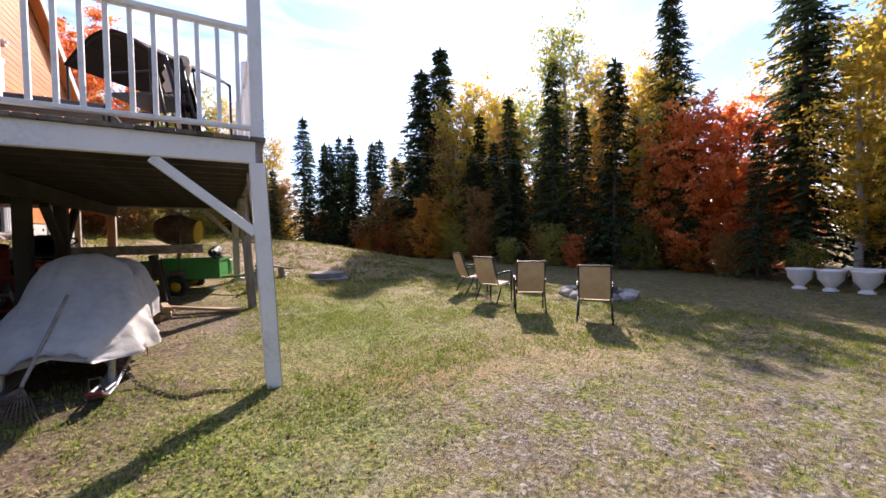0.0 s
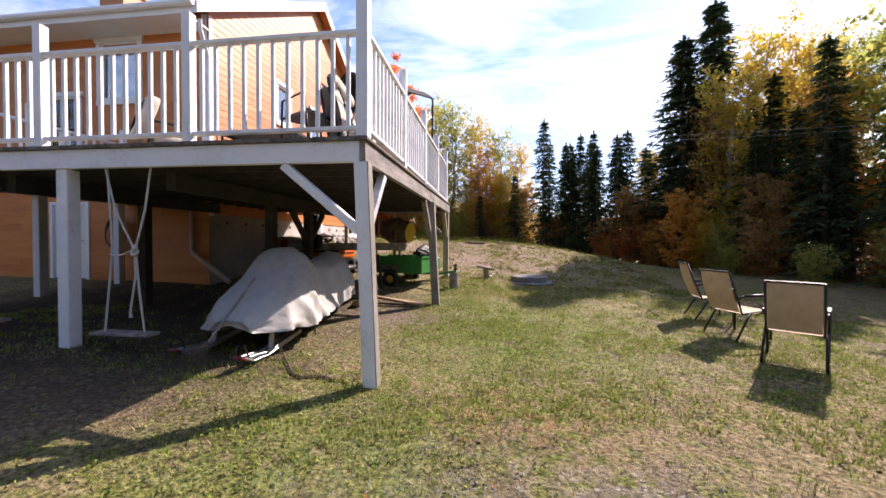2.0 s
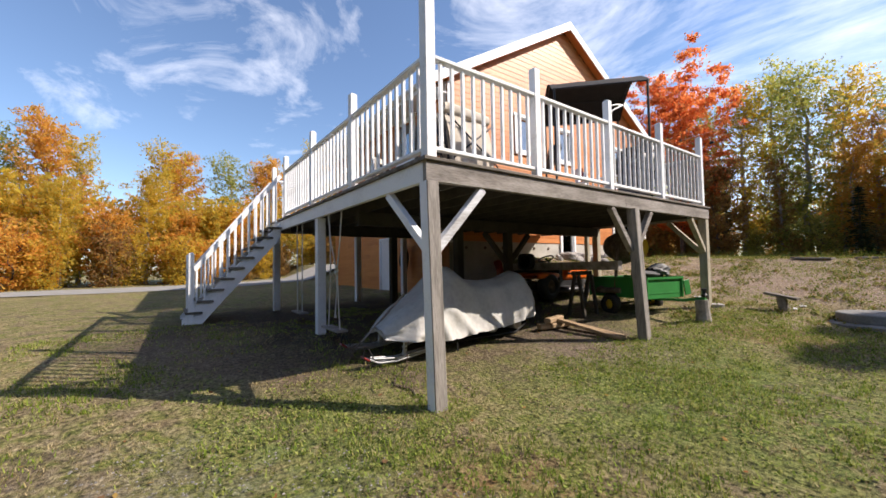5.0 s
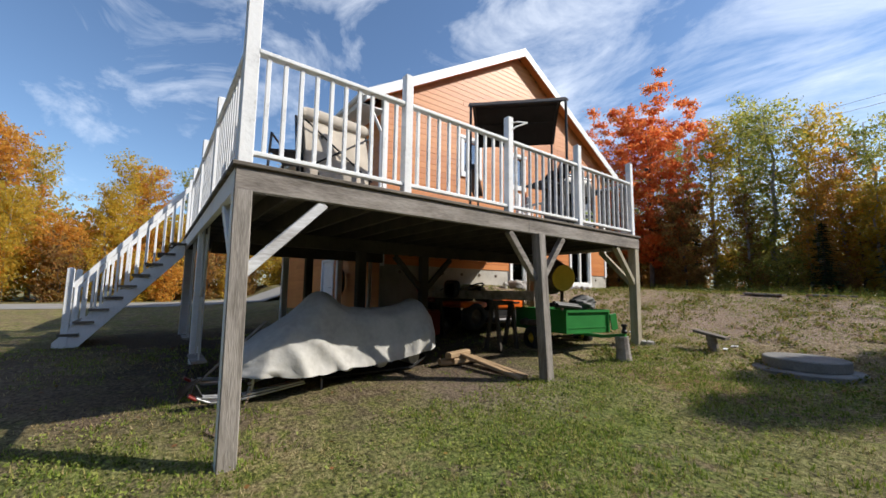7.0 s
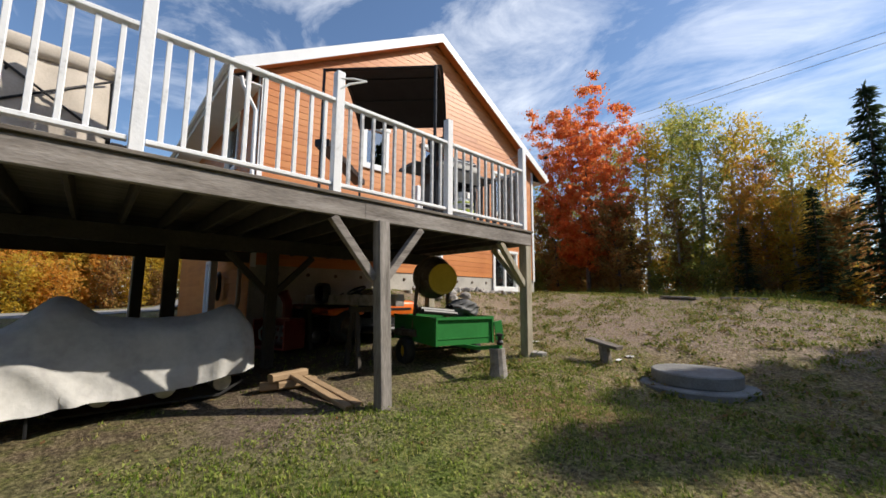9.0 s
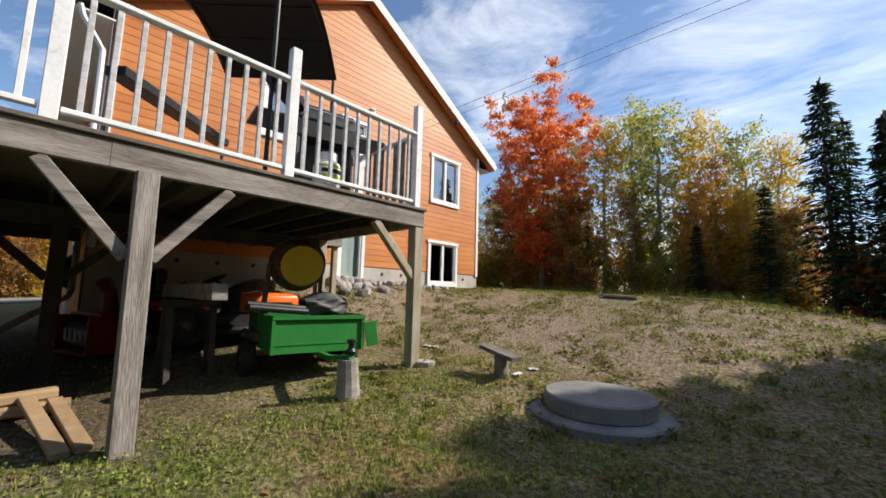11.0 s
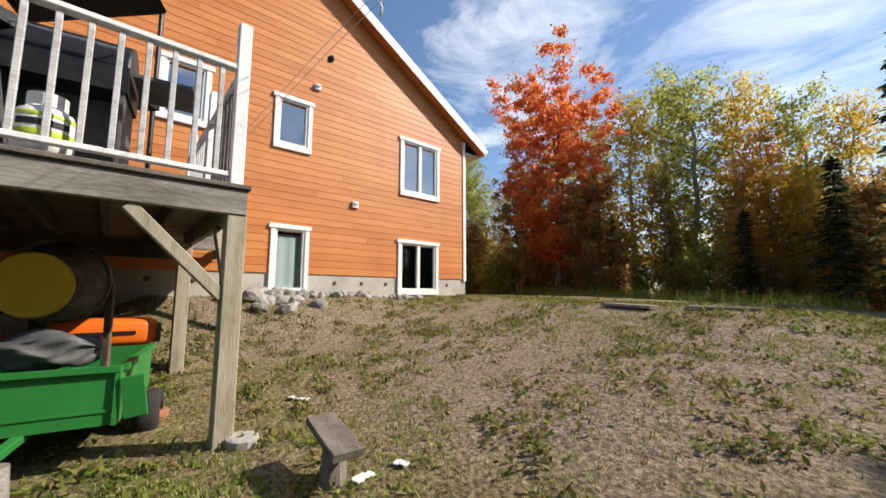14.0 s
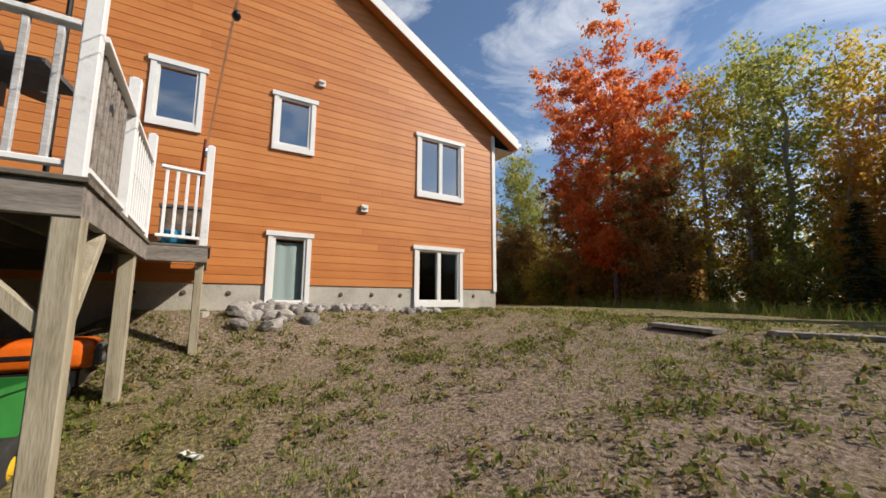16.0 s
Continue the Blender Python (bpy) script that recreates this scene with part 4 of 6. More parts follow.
def broadleaf(seed, H, spread, leaves, size, base=0.25, full=0.75):
    """Trunk and limbs as one shape, and the crown's leaf cards; the base stands at 0."""
    r = np.random.default_rng(seed)
    wood, tips = Shape(), []
    trunk = [(0, 0, -0.2)]
    for k in range(1, 8):
        trunk.append((r.normal(0, 0.08) * k * 0.4, r.normal(0, 0.08) * k * 0.4, H * 0.92 * k / 7))
    wood.tube(trunk, [H * 0.014 * (1 - 0.9 * k / 7) + 0.01 for k in range(8)], 7)
    limbs = int(22 + H)
    for k in range(limbs):
        f = base + (0.95 - base) * (k + r.random() * 0.6) / limbs
        z = H * 0.92 * f
        i = min(int(f * 7), 6)
        a, b = np.array(trunk[i]), np.array(trunk[i + 1])
        p0 = a + (b - a) * (f * 7 - i)
        ang = k * 2.4 + r.normal(0, 0.3)
        prof = math.sin(math.pi * min(1, max(0.06, (f - base) / (1 - base)) ** full)) ** 0.7
        L = spread * (0.3 + 0.7 * prof) * r.uniform(0.7, 1.15)
        up = 0.35 + 0.8 * f
        pts = [p0]
        for s in (0.35, 0.7, 1.0):
            pts.append(p0 + L * s * np.array([math.cos(ang), math.sin(ang), up * s]) + r.normal(0, 0.12, 3) * s)
        wood.tube([tuple(p) for p in pts], [0.018 + 0.006 * H * (1 - f), 0.02, 0.012, 0.006], 3)
        lift = r.uniform(-0.1, 0.25)
        for s in np.linspace(0.3, 1.08, 7):
            q = p0 + L * s * np.array([math.cos(ang), math.sin(ang), up * s])
            reach = 0.16 + 0.2 * L * s * (1.15 - s)
            for _ in range(3):
                o = r.normal(0, 1, 3) * np.array([reach, reach, 0.5 * reach]) + np.array([0, 0, lift * s])
                tips.append((*(q + o), r.uniform(0.14, 0.36) * (0.8 + 0.04 * H)))
    tips = np.array(tips)
    tips = tips[r.random(len(tips)) > 0.18]
    pick = r.integers(0, len(tips), leaves)
    off = r.normal(0, 0.62, (leaves, 3)) * tips[pick, 3:4]
    off[:, 2] *= 0.55
    c = tips[pick, :3] + off
    nor = r.normal(0, 0.8, (leaves, 3)) + np.array([0, 0, 0.8])
    di = r.normal(0, 1, (leaves, 3)) - np.array([0, 0, 0.4])
    return wood, leaf_mesh("crown", c, nor, di, size * r.uniform(0.55, 1.3, leaves))


def spruce(seed, H, R, whorls=34, per=9, cards=9):
    r = np.random.default_rng(seed)
    wood = Shape().tube([(0, 0, -0.2), (0, 0, H * 0.5), (0, 0, H)], [H * 0.013, H * 0.008, 0.01], 7)
    C, N, D, W, Hh = [], [], [], [], []
    for k in range(whorls):
        f = (k + r.random() * 0.5) / whorls
        z = H * (0.06 + 0.93 * f)
        L = R * (1 - f) ** 0.85 * r.uniform(0.75, 1.1) + 0.12
        for j in range(per):
            ang = r.random() * math.tau
            l = L * r.uniform(0.45, 1.12)
            out = np.array([math.cos(ang), math.sin(ang), 0])
            side = np.array([-out[1], out[0], 0])
            for i in range(cards):
                s = (i + 0.6) / cards
                p = np.array([0, 0, z]) + out * l * s + np.array([0, 0, l * (0.18 * s - 0.42 * s * s)])
                sg = 1 if i % 2 else -1
                d = out * 0.8 + side * sg * r.uniform(0.5, 1.1) + np.array([0, 0, -0.35 + r.normal(0, 0.15)])
                C.append(p + d * 0.12 + r.normal(0, 0.04, 3))
                D.append(d)
                N.append(np.array([0, 0, 1.0]) + r.normal(0, 0.45, 3))
                W.append((0.042 + 0.012 * l) * r.uniform(0.7, 1.2))
                Hh.append((0.13 + 0.09 * l * (1 - s * 0.6)) * r.uniform(0.7, 1.3))
    for i in range(26):
        C.append(np.array([0, 0, H * (0.94 + 0.06 * i / 26)]) + r.normal(0, 0.03, 3))
        D.append(np.array([0, 0, 1.0]) + r.normal(0, 0.3, 3))
        N.append(r.normal(0, 1, 3))
        W.append(0.05)
        Hh.append(0.18)
    return wood, quads_mesh("crown", np.array(C), np.array(N), np.array(D), np.array(W), np.array(Hh))


KINDS = {}


def tree_kind(key, made, bark):
    wood, crown = made
    wm = wood.mesh("trunk", True)
    wm.materials.append(bark)
    KINDS[key] = (wm, crown)


tree_kind("broad_a", broadleaf(1, 11.0, 2.6, 12500, 0.17, 0.12), BARK)
tree_kind("broad_b", broadleaf(2, 13.0, 2.1, 12500, 0.15, 0.16), BIRCH_BARK)
tree_kind("broad_c", broadleaf(3, 8.5, 2.3, 11000, 0.16, 0.05), BARK)
tree_kind("airy", broadleaf(4, 13.0, 1.7, 6500, 0.15, 0.16, 1.0), BIRCH_BARK)
tree_kind("bush", broadleaf(5, 2.6, 1.1, 3000, 0.11, 0.04), BARK)
tree_kind("maple", broadleaf(11, 12.6, 3.7, 34000, 0.16, 0.16, 1.15), BARK)
tree_kind("spruce_a", spruce(21, 12.5, 2.3, 46, 11, 13), BARK)
tree_kind("spruce_b", spruce(22, 9.5, 1.9, 36, 9, 11), BARK)
LEAVES = {"yellow": L_YELLOW, "orange": L_ORANGE, "red": L_RED, "green": L_GREEN, "rust": L_RUST, "needle": NEEDLES}


def plant(key, x, y, colour, scale=1.0, turn=0.0, wide=1.0):
    wm, crown = KINDS[key]
    names = {"bush": "shrub", "spruce_a": "spruce_tree", "spruce_b": "spruce_tree", "maple": "maple_tree"}
    name = names.get(key, "broadleaf_tree")
    words = {"yellow": "yellow autumn", "orange": "orange autumn", "red": "flaming red-orange autumn", "green": "yellow-green", "rust": "rust-brown autumn", "needle": "dark green"}[colour]
    noun = {"shrub": "shrub at the edge of the wood", "spruce_tree": "pointed spruce at the edge of the yard", "maple_tree": "maple standing behind the house"}.get(name, "broadleaf tree at the edge of the wood")
    t = tagged(new(name), f"{words} {noun}", "shrub" if name == "shrub" else "tree", "trees round the yard")
    t.matrix_basis = Matrix.LocRotScale((x, y, ground_at(x, y) - 0.05), Euler((0, 0, turn)), (scale * wide, scale * wide, scale))
    for nm, me in (("trunk", wm), ("crown", crown)):
        ob = new(nm, me)
        ob.parent = t
        if nm == "crown":
            if not me.materials:
                me.materials.append(L_YELLOW)
            ob.material_slots[0].link = "OBJECT"
            ob.material_slots[0].material = LEAVES[colour]
    return t


tr = random.Random(5)
plant("spruce_a", 12.2, 21.6, "needle", 1.07, 0.7, 1.35)
plant("spruce_a", 10.4, 20.8, "needle", 0.9, 2.9, 1.5)
for x, y, s, a in ((8.0, 23.0, 0.74, 0.3), (7.3, 24.4, 0.7, 1.4), (9.3, 22.4, 0.66, 2.2), (8.8, 23.8, 0.8, 3.1), (11.0, 19.4, 0.62, 4.0), (11.6, 17.4, 0.6, 5.0), (12.4, 16.4, 0.66, 5.6)):
    plant("spruce_b", x, y, "needle", s, a, 1.15)
for x, y, col, s in ((9.2, 20.6, "orange", 0.5), (8.2, 21.6, "red", 0.45), (10.4, 18.2, "yellow", 0.6), (7.4, 22.8, "rust", 0.55)):
    plant("bush", x, y, col, s * 1.4, x)
plant("airy", 11.4, 18.9, "yellow", 0.72, 2.2)
NORTH_TREES = ((-6.6, 29.6, "green", 0.9), (-4.4, 28.6, "yellow", 0.88), (-3.2, 30.2, "green", 1.0), (-1.8, 28.8, "green", 0.93), (-0.5, 30.0, "yellow", 0.88), (0.7, 28.8, "orange", 0.66), (1.6, 30.2, "green", 0.8), (2.9, 29.2, "yellow", 0.68), (-2.6, 27.6, "rust", 0.5), (0.0, 27.8, "orange", 0.5))
plant("maple", -6.3, 25.2, "red", 0.8, 0.4, 0.92)


def edge_row(pts, step, back, choices, jitter=0.8, smin=0.8, smax=1.15):
    """Trees along a line, set back by the given distance, of kinds drawn from choices."""
    for (x0, y0), (x1, y1) in zip(pts, pts[1:]):
        L = math.hypot(x1 - x0, y1 - y0)
        nx_, ny_ = (y1 - y0) / L, -(x1 - x0) / L
        for k in range(max(1, int(L / step))):
            f = (k + tr.random()) / max(1, int(L / step))
            x, y = x0 + (x1 - x0) * f + nx_ * back + tr.uniform(-jitter, jitter), y0 + (y1 - y0) * f + ny_ * back + tr.uniform(-jitter, jitter)
            key, col = tr.choice(choices)
            plant(key, x, y, col, tr.uniform(smin, smax), tr.random() * 6.3, tr.uniform(0.85, 1.1))


SP = [("spruce_a", "needle"), ("spruce_b", "needle")]
MIX_E = SP * 3 + [("broad_a", "orange"), ("broad_a", "yellow"), ("broad_c", "red"), ("broad_b", "yellow"), ("broad_c", "rust"), ("broad_b", "green")]
MIX_N = [("broad_b", "green"), ("broad_b", "yellow"), ("broad_a", "yellow"), ("broad_a", "green"), ("broad_b", "green"), ("broad_c", "orange")]
MIX_W = [("broad_a", "orange"), ("broad_a", "yellow"), ("broad_a", "yellow"), ("broad_b", "yellow"), ("broad_c", "orange"), ("broad_b", "yellow"), ("broad_c", "rust")]
# wood to the east and north-east
UNDER = [("bush", "rust"), ("bush", "green"), ("bush", "rust"), ("bush", "red"), ("bush", "orange"), ("spruce_b", "needle")]
EAST = [(15.5, -12), (16.5, -3), (15.5, 4.5), (15.0, 8), (13.4, 12), (11.4, 16.5), (9.8, 20), (7.8, 23.5)]
for key, x, y, col, s in (("spruce_a", 10.6, 22.9, "needle", 0.62), ("spruce_b", 12.4, 23.6, "needle", 0.8), ("spruce_a", 13.2, 20.2, "needle", 0.64), ("airy", 14.0, 18.4, "yellow", 0.72), ("spruce_b", 12.6, 18.0, "needle", 0.78), ("airy", 12.2, 22.4, "orange", 0.66), ("broad_b", 9.9, 22.8, "yellow", 0.5),
                          ("airy", 13.6, 16.6, "orange", 0.6), ("broad_b", 15.2, 17.6, "green", 0.66), ("spruce_b", 15.4, 15.6, "needle", 0.75), ("airy", 14.6, 13.4, "green", 0.88), ("airy", 15.6, 12.4, "yellow", 0.72),
                          ("airy", 14.8, 11.4, "orange", 0.62), ("spruce_a", 13.4, 13.2, "needle", 0.7), ("spruce_b", 14.4, 10.6, "needle", 0.85), ("spruce_b", 12.6, 15.4, "needle", 0.8), ("spruce_b", 14.0, 12.0, "needle", 0.7), ("spruce_a", 16.4, 9.4, "needle", 0.88), ("broad_c", 15.6, 8.2, "red", 0.7), ("airy", 15.4, 9.9, "yellow", 0.66), ("broad_c", 16.4, 6.9, "red", 0.74),
                          ("spruce_a", 15.9, 4.9, "needle", 0.95), ("airy", 13.9, 1.7, "yellow", 0.78), ("airy", 14.9, 3.4, "yellow", 0.6), ("broad_b", 15.2, -1.0, "yellow", 0.75), ("spruce_a", 16.6, 2.0, "needle", 0.8),
                          ("spruce_b", 4.3, 25.3, "needle", 0.86), ("spruce_b", 5.9, 25.2, "needle", 0.72), ("spruce_a", 7.2, 24.9, "needle", 0.62), ("spruce_b", 8.4, 24.4, "needle", 0.74), ("broad_a", 1.2, 28.8, "yellow", 0.5),
                          ("broad_c", 9.4, 18.6, "orange", 0.4), ("broad_c", 8.3, 21.5, "rust", 0.45), ("broad_c", 11.6, 16.4, "rust", 0.4)):
    plant(key, x, y, col, s * (1.1 if x > 11.5 and y > 7 and col != "orange" else 1.0), x * 3 + y)
SB = [("spruce_b", "needle")]
edge_row(EAST, 1.8, 1.2, SB * 8 + [("airy", "orange"), ("airy", "rust"), ("broad_c", "red"), ("airy", "yellow")], smin=0.5, smax=0.8)
edge_row(EAST, 2.0, 3.4, SB * 3 + [("airy", "yellow"), ("airy", "green"), ("airy", "orange")], smin=0.62, smax=0.9)
edge_row(EAST, 2.6, 7.0, SB * 2 + [("broad_b", "yellow"), ("broad_b", "green")], smin=0.75, smax=0.9)
edge_row(EAST, 1.1, -0.4, UNDER, smin=0.35, smax=0.75)
edge_row(EAST, 1.2, 1.8, UNDER[:5], smin=0.8, smax=1.3)
edge_row(EAST, 1.6, 5.0, UNDER[:5], smin=1.2, smax=1.7)
# dark spruces to the north-east and the yellow wood to the north
NE = [(7.6, 24.2), (3.6, 26.5)]
edge_row(NE, 1.3, 0.8, SP, smin=0.55, smax=0.75)
edge_row(NE, 1.6, 3.5, SP + [("broad_b", "yellow"), ("broad_a", "orange")], smin=0.65, smax=0.85)
edge_row(NE, 1.0, 0.0, UNDER, smin=0.5, smax=0.9)
NORTHW = [(3.6, 27.5), (-3, 28.5), (-9, 27), (-17, 26)]
RUSTY = [("broad_c", "orange"), ("airy", "yellow"), ("broad_c", "rust"), ("airy", "green"), ("broad_c", "yellow"), ("spruce_b", "needle")]
AIRY = [("airy", "green"), ("airy", "green"), ("airy", "yellow"), ("airy", "orange")]
edge_row(NORTHW, 2.4, 0.6, RUSTY, smin=0.36, smax=0.52)
edge_row(NORTHW[2:], 1.9, 3.0, AIRY, smin=0.72, smax=0.88)
edge_row(NORTHW, 1.1, -0.8, [("bush", "rust"), ("bush", "green"), ("bush", "green"), ("bush", "yellow")], smin=0.4, smax=0.8)
edge_row(NORTHW, 1.1, 0.6, [("bush", "rust"), ("bush", "green"), ("spruce_b", "needle"), ("broad_c", "rust"), ("bush", "rust")], smin=0.4, smax=0.55)
edge_row(NORTHW, 2.2, 1.6, [("bush", "rust"), ("bush", "orange"), ("bush", "rust")], smin=1.2, smax=1.7)
edge_row([(6, 27.5)] + NORTHW[1:], 1.0, 6.5, [("bush", "rust"), ("bush", "green"), ("bush", "orange")], smin=1.0, smax=1.5)
for x, y, col, s in NORTH_TREES:
    plant("airy", x, y, col, 0.92 * s, 1.7 * x, 1.0)
plant("spruce_b", 0.3, 26.4, "needle", 0.36, 0.6, 1.3)
plant("spruce_b", 2.6, 26.2, "needle", 0.5, 2.6, 1.2)
plant("broad_c", -4.6, 25.0, "rust", 0.6, 1.0)
plant("broad_c", -8.6, 25.8, "rust", 0.7, 2.0)
# wood beyond the road to the west, and the yard's far sides
WESTR = [(-20, 40), (-25, 26), (-25, 4), (-25, -14)]
edge_row(WESTR, 1.9, 1.5, MIX_W, smin=0.45, smax=0.62)
edge_row(WESTR, 2.4, 5.5, [("airy", "yellow"), ("airy", "green"), ("airy", "yellow"), ("broad_b", "orange")], smin=0.72, smax=0.92)
edge_row(WESTR, 1.3, 0.4, [("bush", "orange"), ("bush", "yellow"), ("bush", "yellow"), ("bush", "yellow"), ("bush", "rust")], smin=0.7, smax=1.3)
edge_row(WESTR, 1.4, 3.6, [("bush", "orange"), ("bush", "yellow"), ("bush", "yellow")], smin=1.6, smax=2.2)
SOUTHR = [(-22, -20), (-8, -22), (6, -20), (15.5, -12)]
edge_row(SOUTHR, 3.2, 0.0, SP + MIX_N, smin=0.7, smax=0.9)
# Unseen spruces added to the south to cut sky light on the house wall.
edge_row([(-22, -13), (-8, -13.5), (4, -13), (15, -9)], 2.3, 0.0, SP, smin=1.0, smax=1.25)

# ---- beside the deck ----
def wheel(parent, at, r, w, hub, name="wheel"):
    """A tyre with its rim, axle along local x."""
    m = Matrix.Translation(at) @ pose(0, 0, 0, 0, 90, 0)
    t = part(name, Shape().lathe([(r * 0.55, -w / 2), (r * 0.9, -w / 2), (r, -w * 0.32), (r, w * 0.32), (r * 0.9, w / 2), (r * 0.55, w / 2), (r * 0.55, -w / 2)], m, 22), RUBBER, parent, "black tyre", True, local=True)
    part("rim", Shape().lathe([(0.0, -w * 0.42), (r * 0.2, -w * 0.42), (r * 0.25, -w * 0.25), (r * 0.54, -w * 0.3), (r * 0.54, w * 0.3), (r * 0.25, w * 0.25), (r * 0.2, w * 0.42), (0.0, w * 0.42)], m, 18), hub, t, "", True, local=True)
    return t


def at_ground(x, y, rz=0.0, dz=0.0):
    return pose(x, y, ground_at(x, y) + dz, 0, 0, rz)


# well with a round concrete lid
well = thing("well_cover", "round grey concrete well lid on a wider ring", "well", at_ground(2.25, 10.78, 0, -0.025))
part("ring", Shape().lathe([(0.0, -0.08), (0.6, -0.08), (0.6, 0.04), (0.58, 0.055), (0.5, 0.06), (0.0, 0.06)], None, 40), LID_CONCRETE, well, local=True)
part("lid", Shape().lathe([(0.0, 0.061), (0.445, 0.061), (0.46, 0.07), (0.46, 0.185), (0.445, 0.2), (0.3, 0.205), (0.0, 0.207)], None, 48), LID_CONCRETE, well, "worn concrete disc", local=True)
# small plank bench on a stump
bench = thing("bench", "low bench of a grey plank on a leaning stump", "bench", at_ground(1.08, 10.95, -85))
part("seat", Shape().beam((-0.02, -0.22, 0.29), (0.05, 0.24, 0.2), 0.19, 0.045), DECK_WOOD, bench, local=True)
part("stump", Shape().tube([(0.03, 0.05, -0.05), (0.0, 0.0, 0.228)], [0.085, 0.07], 9), DECK_WOOD, bench, local=True)
# stump under the trailer's tongue
stump = tagged(part("tree_stump", Shape().tube([(0.4, 9.43, ground_at(0.4, 9.43) - 0.05), (0.39, 9.43, 0.55), (0.38, 9.42, 0.75)], [0.125, 0.105, 0.1], 12), GREY_WOOD), "upright sawn log that props the trailer tongue", "log")

# green garden trailer
TRM = pose(-0.225, 9.45, 0.74, 0, 0, -11)
trailer = thing("garden_trailer", "green steel garden trailer with raised sides", "trailer", TRM)
W, D, Ht, th = 0.5, 1.3, 0.38, 0.03
fp = part("front_panel", Shape().box(-th, 0, -W, W, 0, Ht), GREEN, trailer, local=True)
part("top_lip", Shape().box(0.001, 0.03, -W, W, Ht - 0.03, Ht + 0.01), GREEN, fp, local=True)
part("edge_lip", Shape().box(0.001, 0.025, -W, -W + 0.03, 0, Ht - 0.031), GREEN, fp, local=True)
part("edge_lip", Shape().box(0.001, 0.025, W - 0.03, W, 0, Ht - 0.031), GREEN, fp, local=True)
part("press_line", Shape().box(0.001, 0.008, -W + 0.03, W - 0.03, 0.085, 0.1), GREEN, fp, local=True)
part("side_panel", Shape().box(-D, -th - 0.002, -W - 0.001, -W + th, 0, Ht).box(-D, -0.04, -W - 0.03, -W - 0.002, Ht - 0.03, Ht + 0.01), GREEN, trailer, local=True)
part("side_panel", Shape().box(-D, -th - 0.002, W - th, W + 0.001, 0, Ht).box(-D, -0.04, W + 0.002, W + 0.03, Ht - 0.03, Ht + 0.01), GREEN, trailer, local=True)
part("bed", Shape().box(-D, -th - 0.002, -W + th + 0.002, W - th - 0.002, 0.0, 0.03), GREEN, trailer, local=True)
part("tail_panel", Shape().box(-D - th, -D - 0.002, -W, W, 0, Ht), GREEN, trailer, local=True)
part("corner_flap", Shape().beam((0.03, W + 0.02, 0.17), (0.045, W + 0.15, 0.19), 0.02, 0.28), GREEN, trailer, local=True)
part("tongue", Shape().beam((-0.6, 0, -0.03), (0.3, 0.03, -0.02), 0.06, 0.05).beam((0.3, 0.03, -0.02), (0.66, 0.1, 0.04), 0.06, 0.05), GREEN, trailer, local=True)
part("hitch", Shape().lathe([(0.0, 0.0), (0.04, 0.0), (0.05, 0.03), (0.03, 0.06), (0.03, 0.1), (0.045, 0.11), (0.045, 0.14), (0.0, 0.15)], Matrix.Translation((0.64, 0.1, 0.06)), 12), BLACK_METAL, trailer, local=True)
part("axle", Shape().tube([(-0.7, -W - 0.1, -0.13), (-0.7, W + 0.1, -0.13)], 0.02, 8), BLACK_METAL, trailer, local=True)
for s in (-1, 1):
    tw = Shape()
    m = Matrix.Translation((-0.7, s * (W + 0.1), -0.13)) @ pose(0, 0, 0, 90, 0, 0)
    r, w = 0.2, 0.15
    t = part("wheel", tw.lathe([(r * 0.5, -w / 2), (r * 0.9, -w / 2), (r, -w * 0.3), (r, w * 0.3), (r * 0.9, w / 2), (r * 0.5, w / 2), (r * 0.5, -w / 2)], m, 22), RUBBER, trailer, "black tyre", True, local=True)
    part("rim", Shape().lathe([(0.0, -w * 0.4), (r * 0.2, -w * 0.4), (r * 0.49, -w * 0.2), (r * 0.49, w * 0.2), (r * 0.2, w * 0.4), (0.0, w * 0.4)], m, 16), YELLOW, t, "yellow rim", True, local=True)
# load of the trailer
bag = Shape()
rows = []
for i in range(25):
    u = i / 24
    rr = 0.15 * math.sin(math.pi * min(1, 0.12 + 0.82 * u)) ** 0.5
    rows.append([(-0.42 + 0.08 * math.sin(2 * u) + rr * 0.8 * math.cos(a) * (1 + 0.16 * math.sin(5 * a + 7 * u) + 0.1 * math.sin(11 * a - 9 * u)), 9.32 + 0.5 * u, 1.235 + rr * 0.8 * math.sin(a) * (1 + 0.14 * math.sin(7 * a + 11 * u)) + 0.02 * math.sin(9 * u + 3 * a)) for a in np.linspace(0, math.tau, 41)])
tagged(part("tarpaulin", bag.grid(rows), PLASTIC_GREY, smooth=True), "crumpled grey tarpaulin bundle on the trailer", "tarpaulin")
pipes = thing("pipe_bundle", "black plastic pipes lying across the trailer", "pipe", Matrix.Translation((-0.3, 9.1, 1.2)))
for k in range(3):
    part("pipe", Shape().tube([(-0.3 - 0.06 * k, 8.72, 1.22 + 0.03 * (k % 2)), (-0.26 - 0.06 * k, 9.3, 1.17 + 0.03 * (k % 2))], 0.035, 10), BLACK_METAL, pipes)
for k in range(6):
    y = 9.05 + 0.13 * k
    tagged(part("firewood_log", Shape().tube([(-1.35, y + 0.02, 0.86 + 0.05 * (k % 2)), (-0.85, y, 0.87 + 0.05 * (k % 2))], [0.06, 0.055], 9), BARK), "bark-covered firewood in the trailer bed", "firewood", "firewood in the trailer")

# cement mixer standing in the trailer
mixer = thing("cement_mixer", "crusted cement mixer with a yellow drum mouth", "cement mixer", Matrix.Translation((-0.85, 9.45, 0.78)))
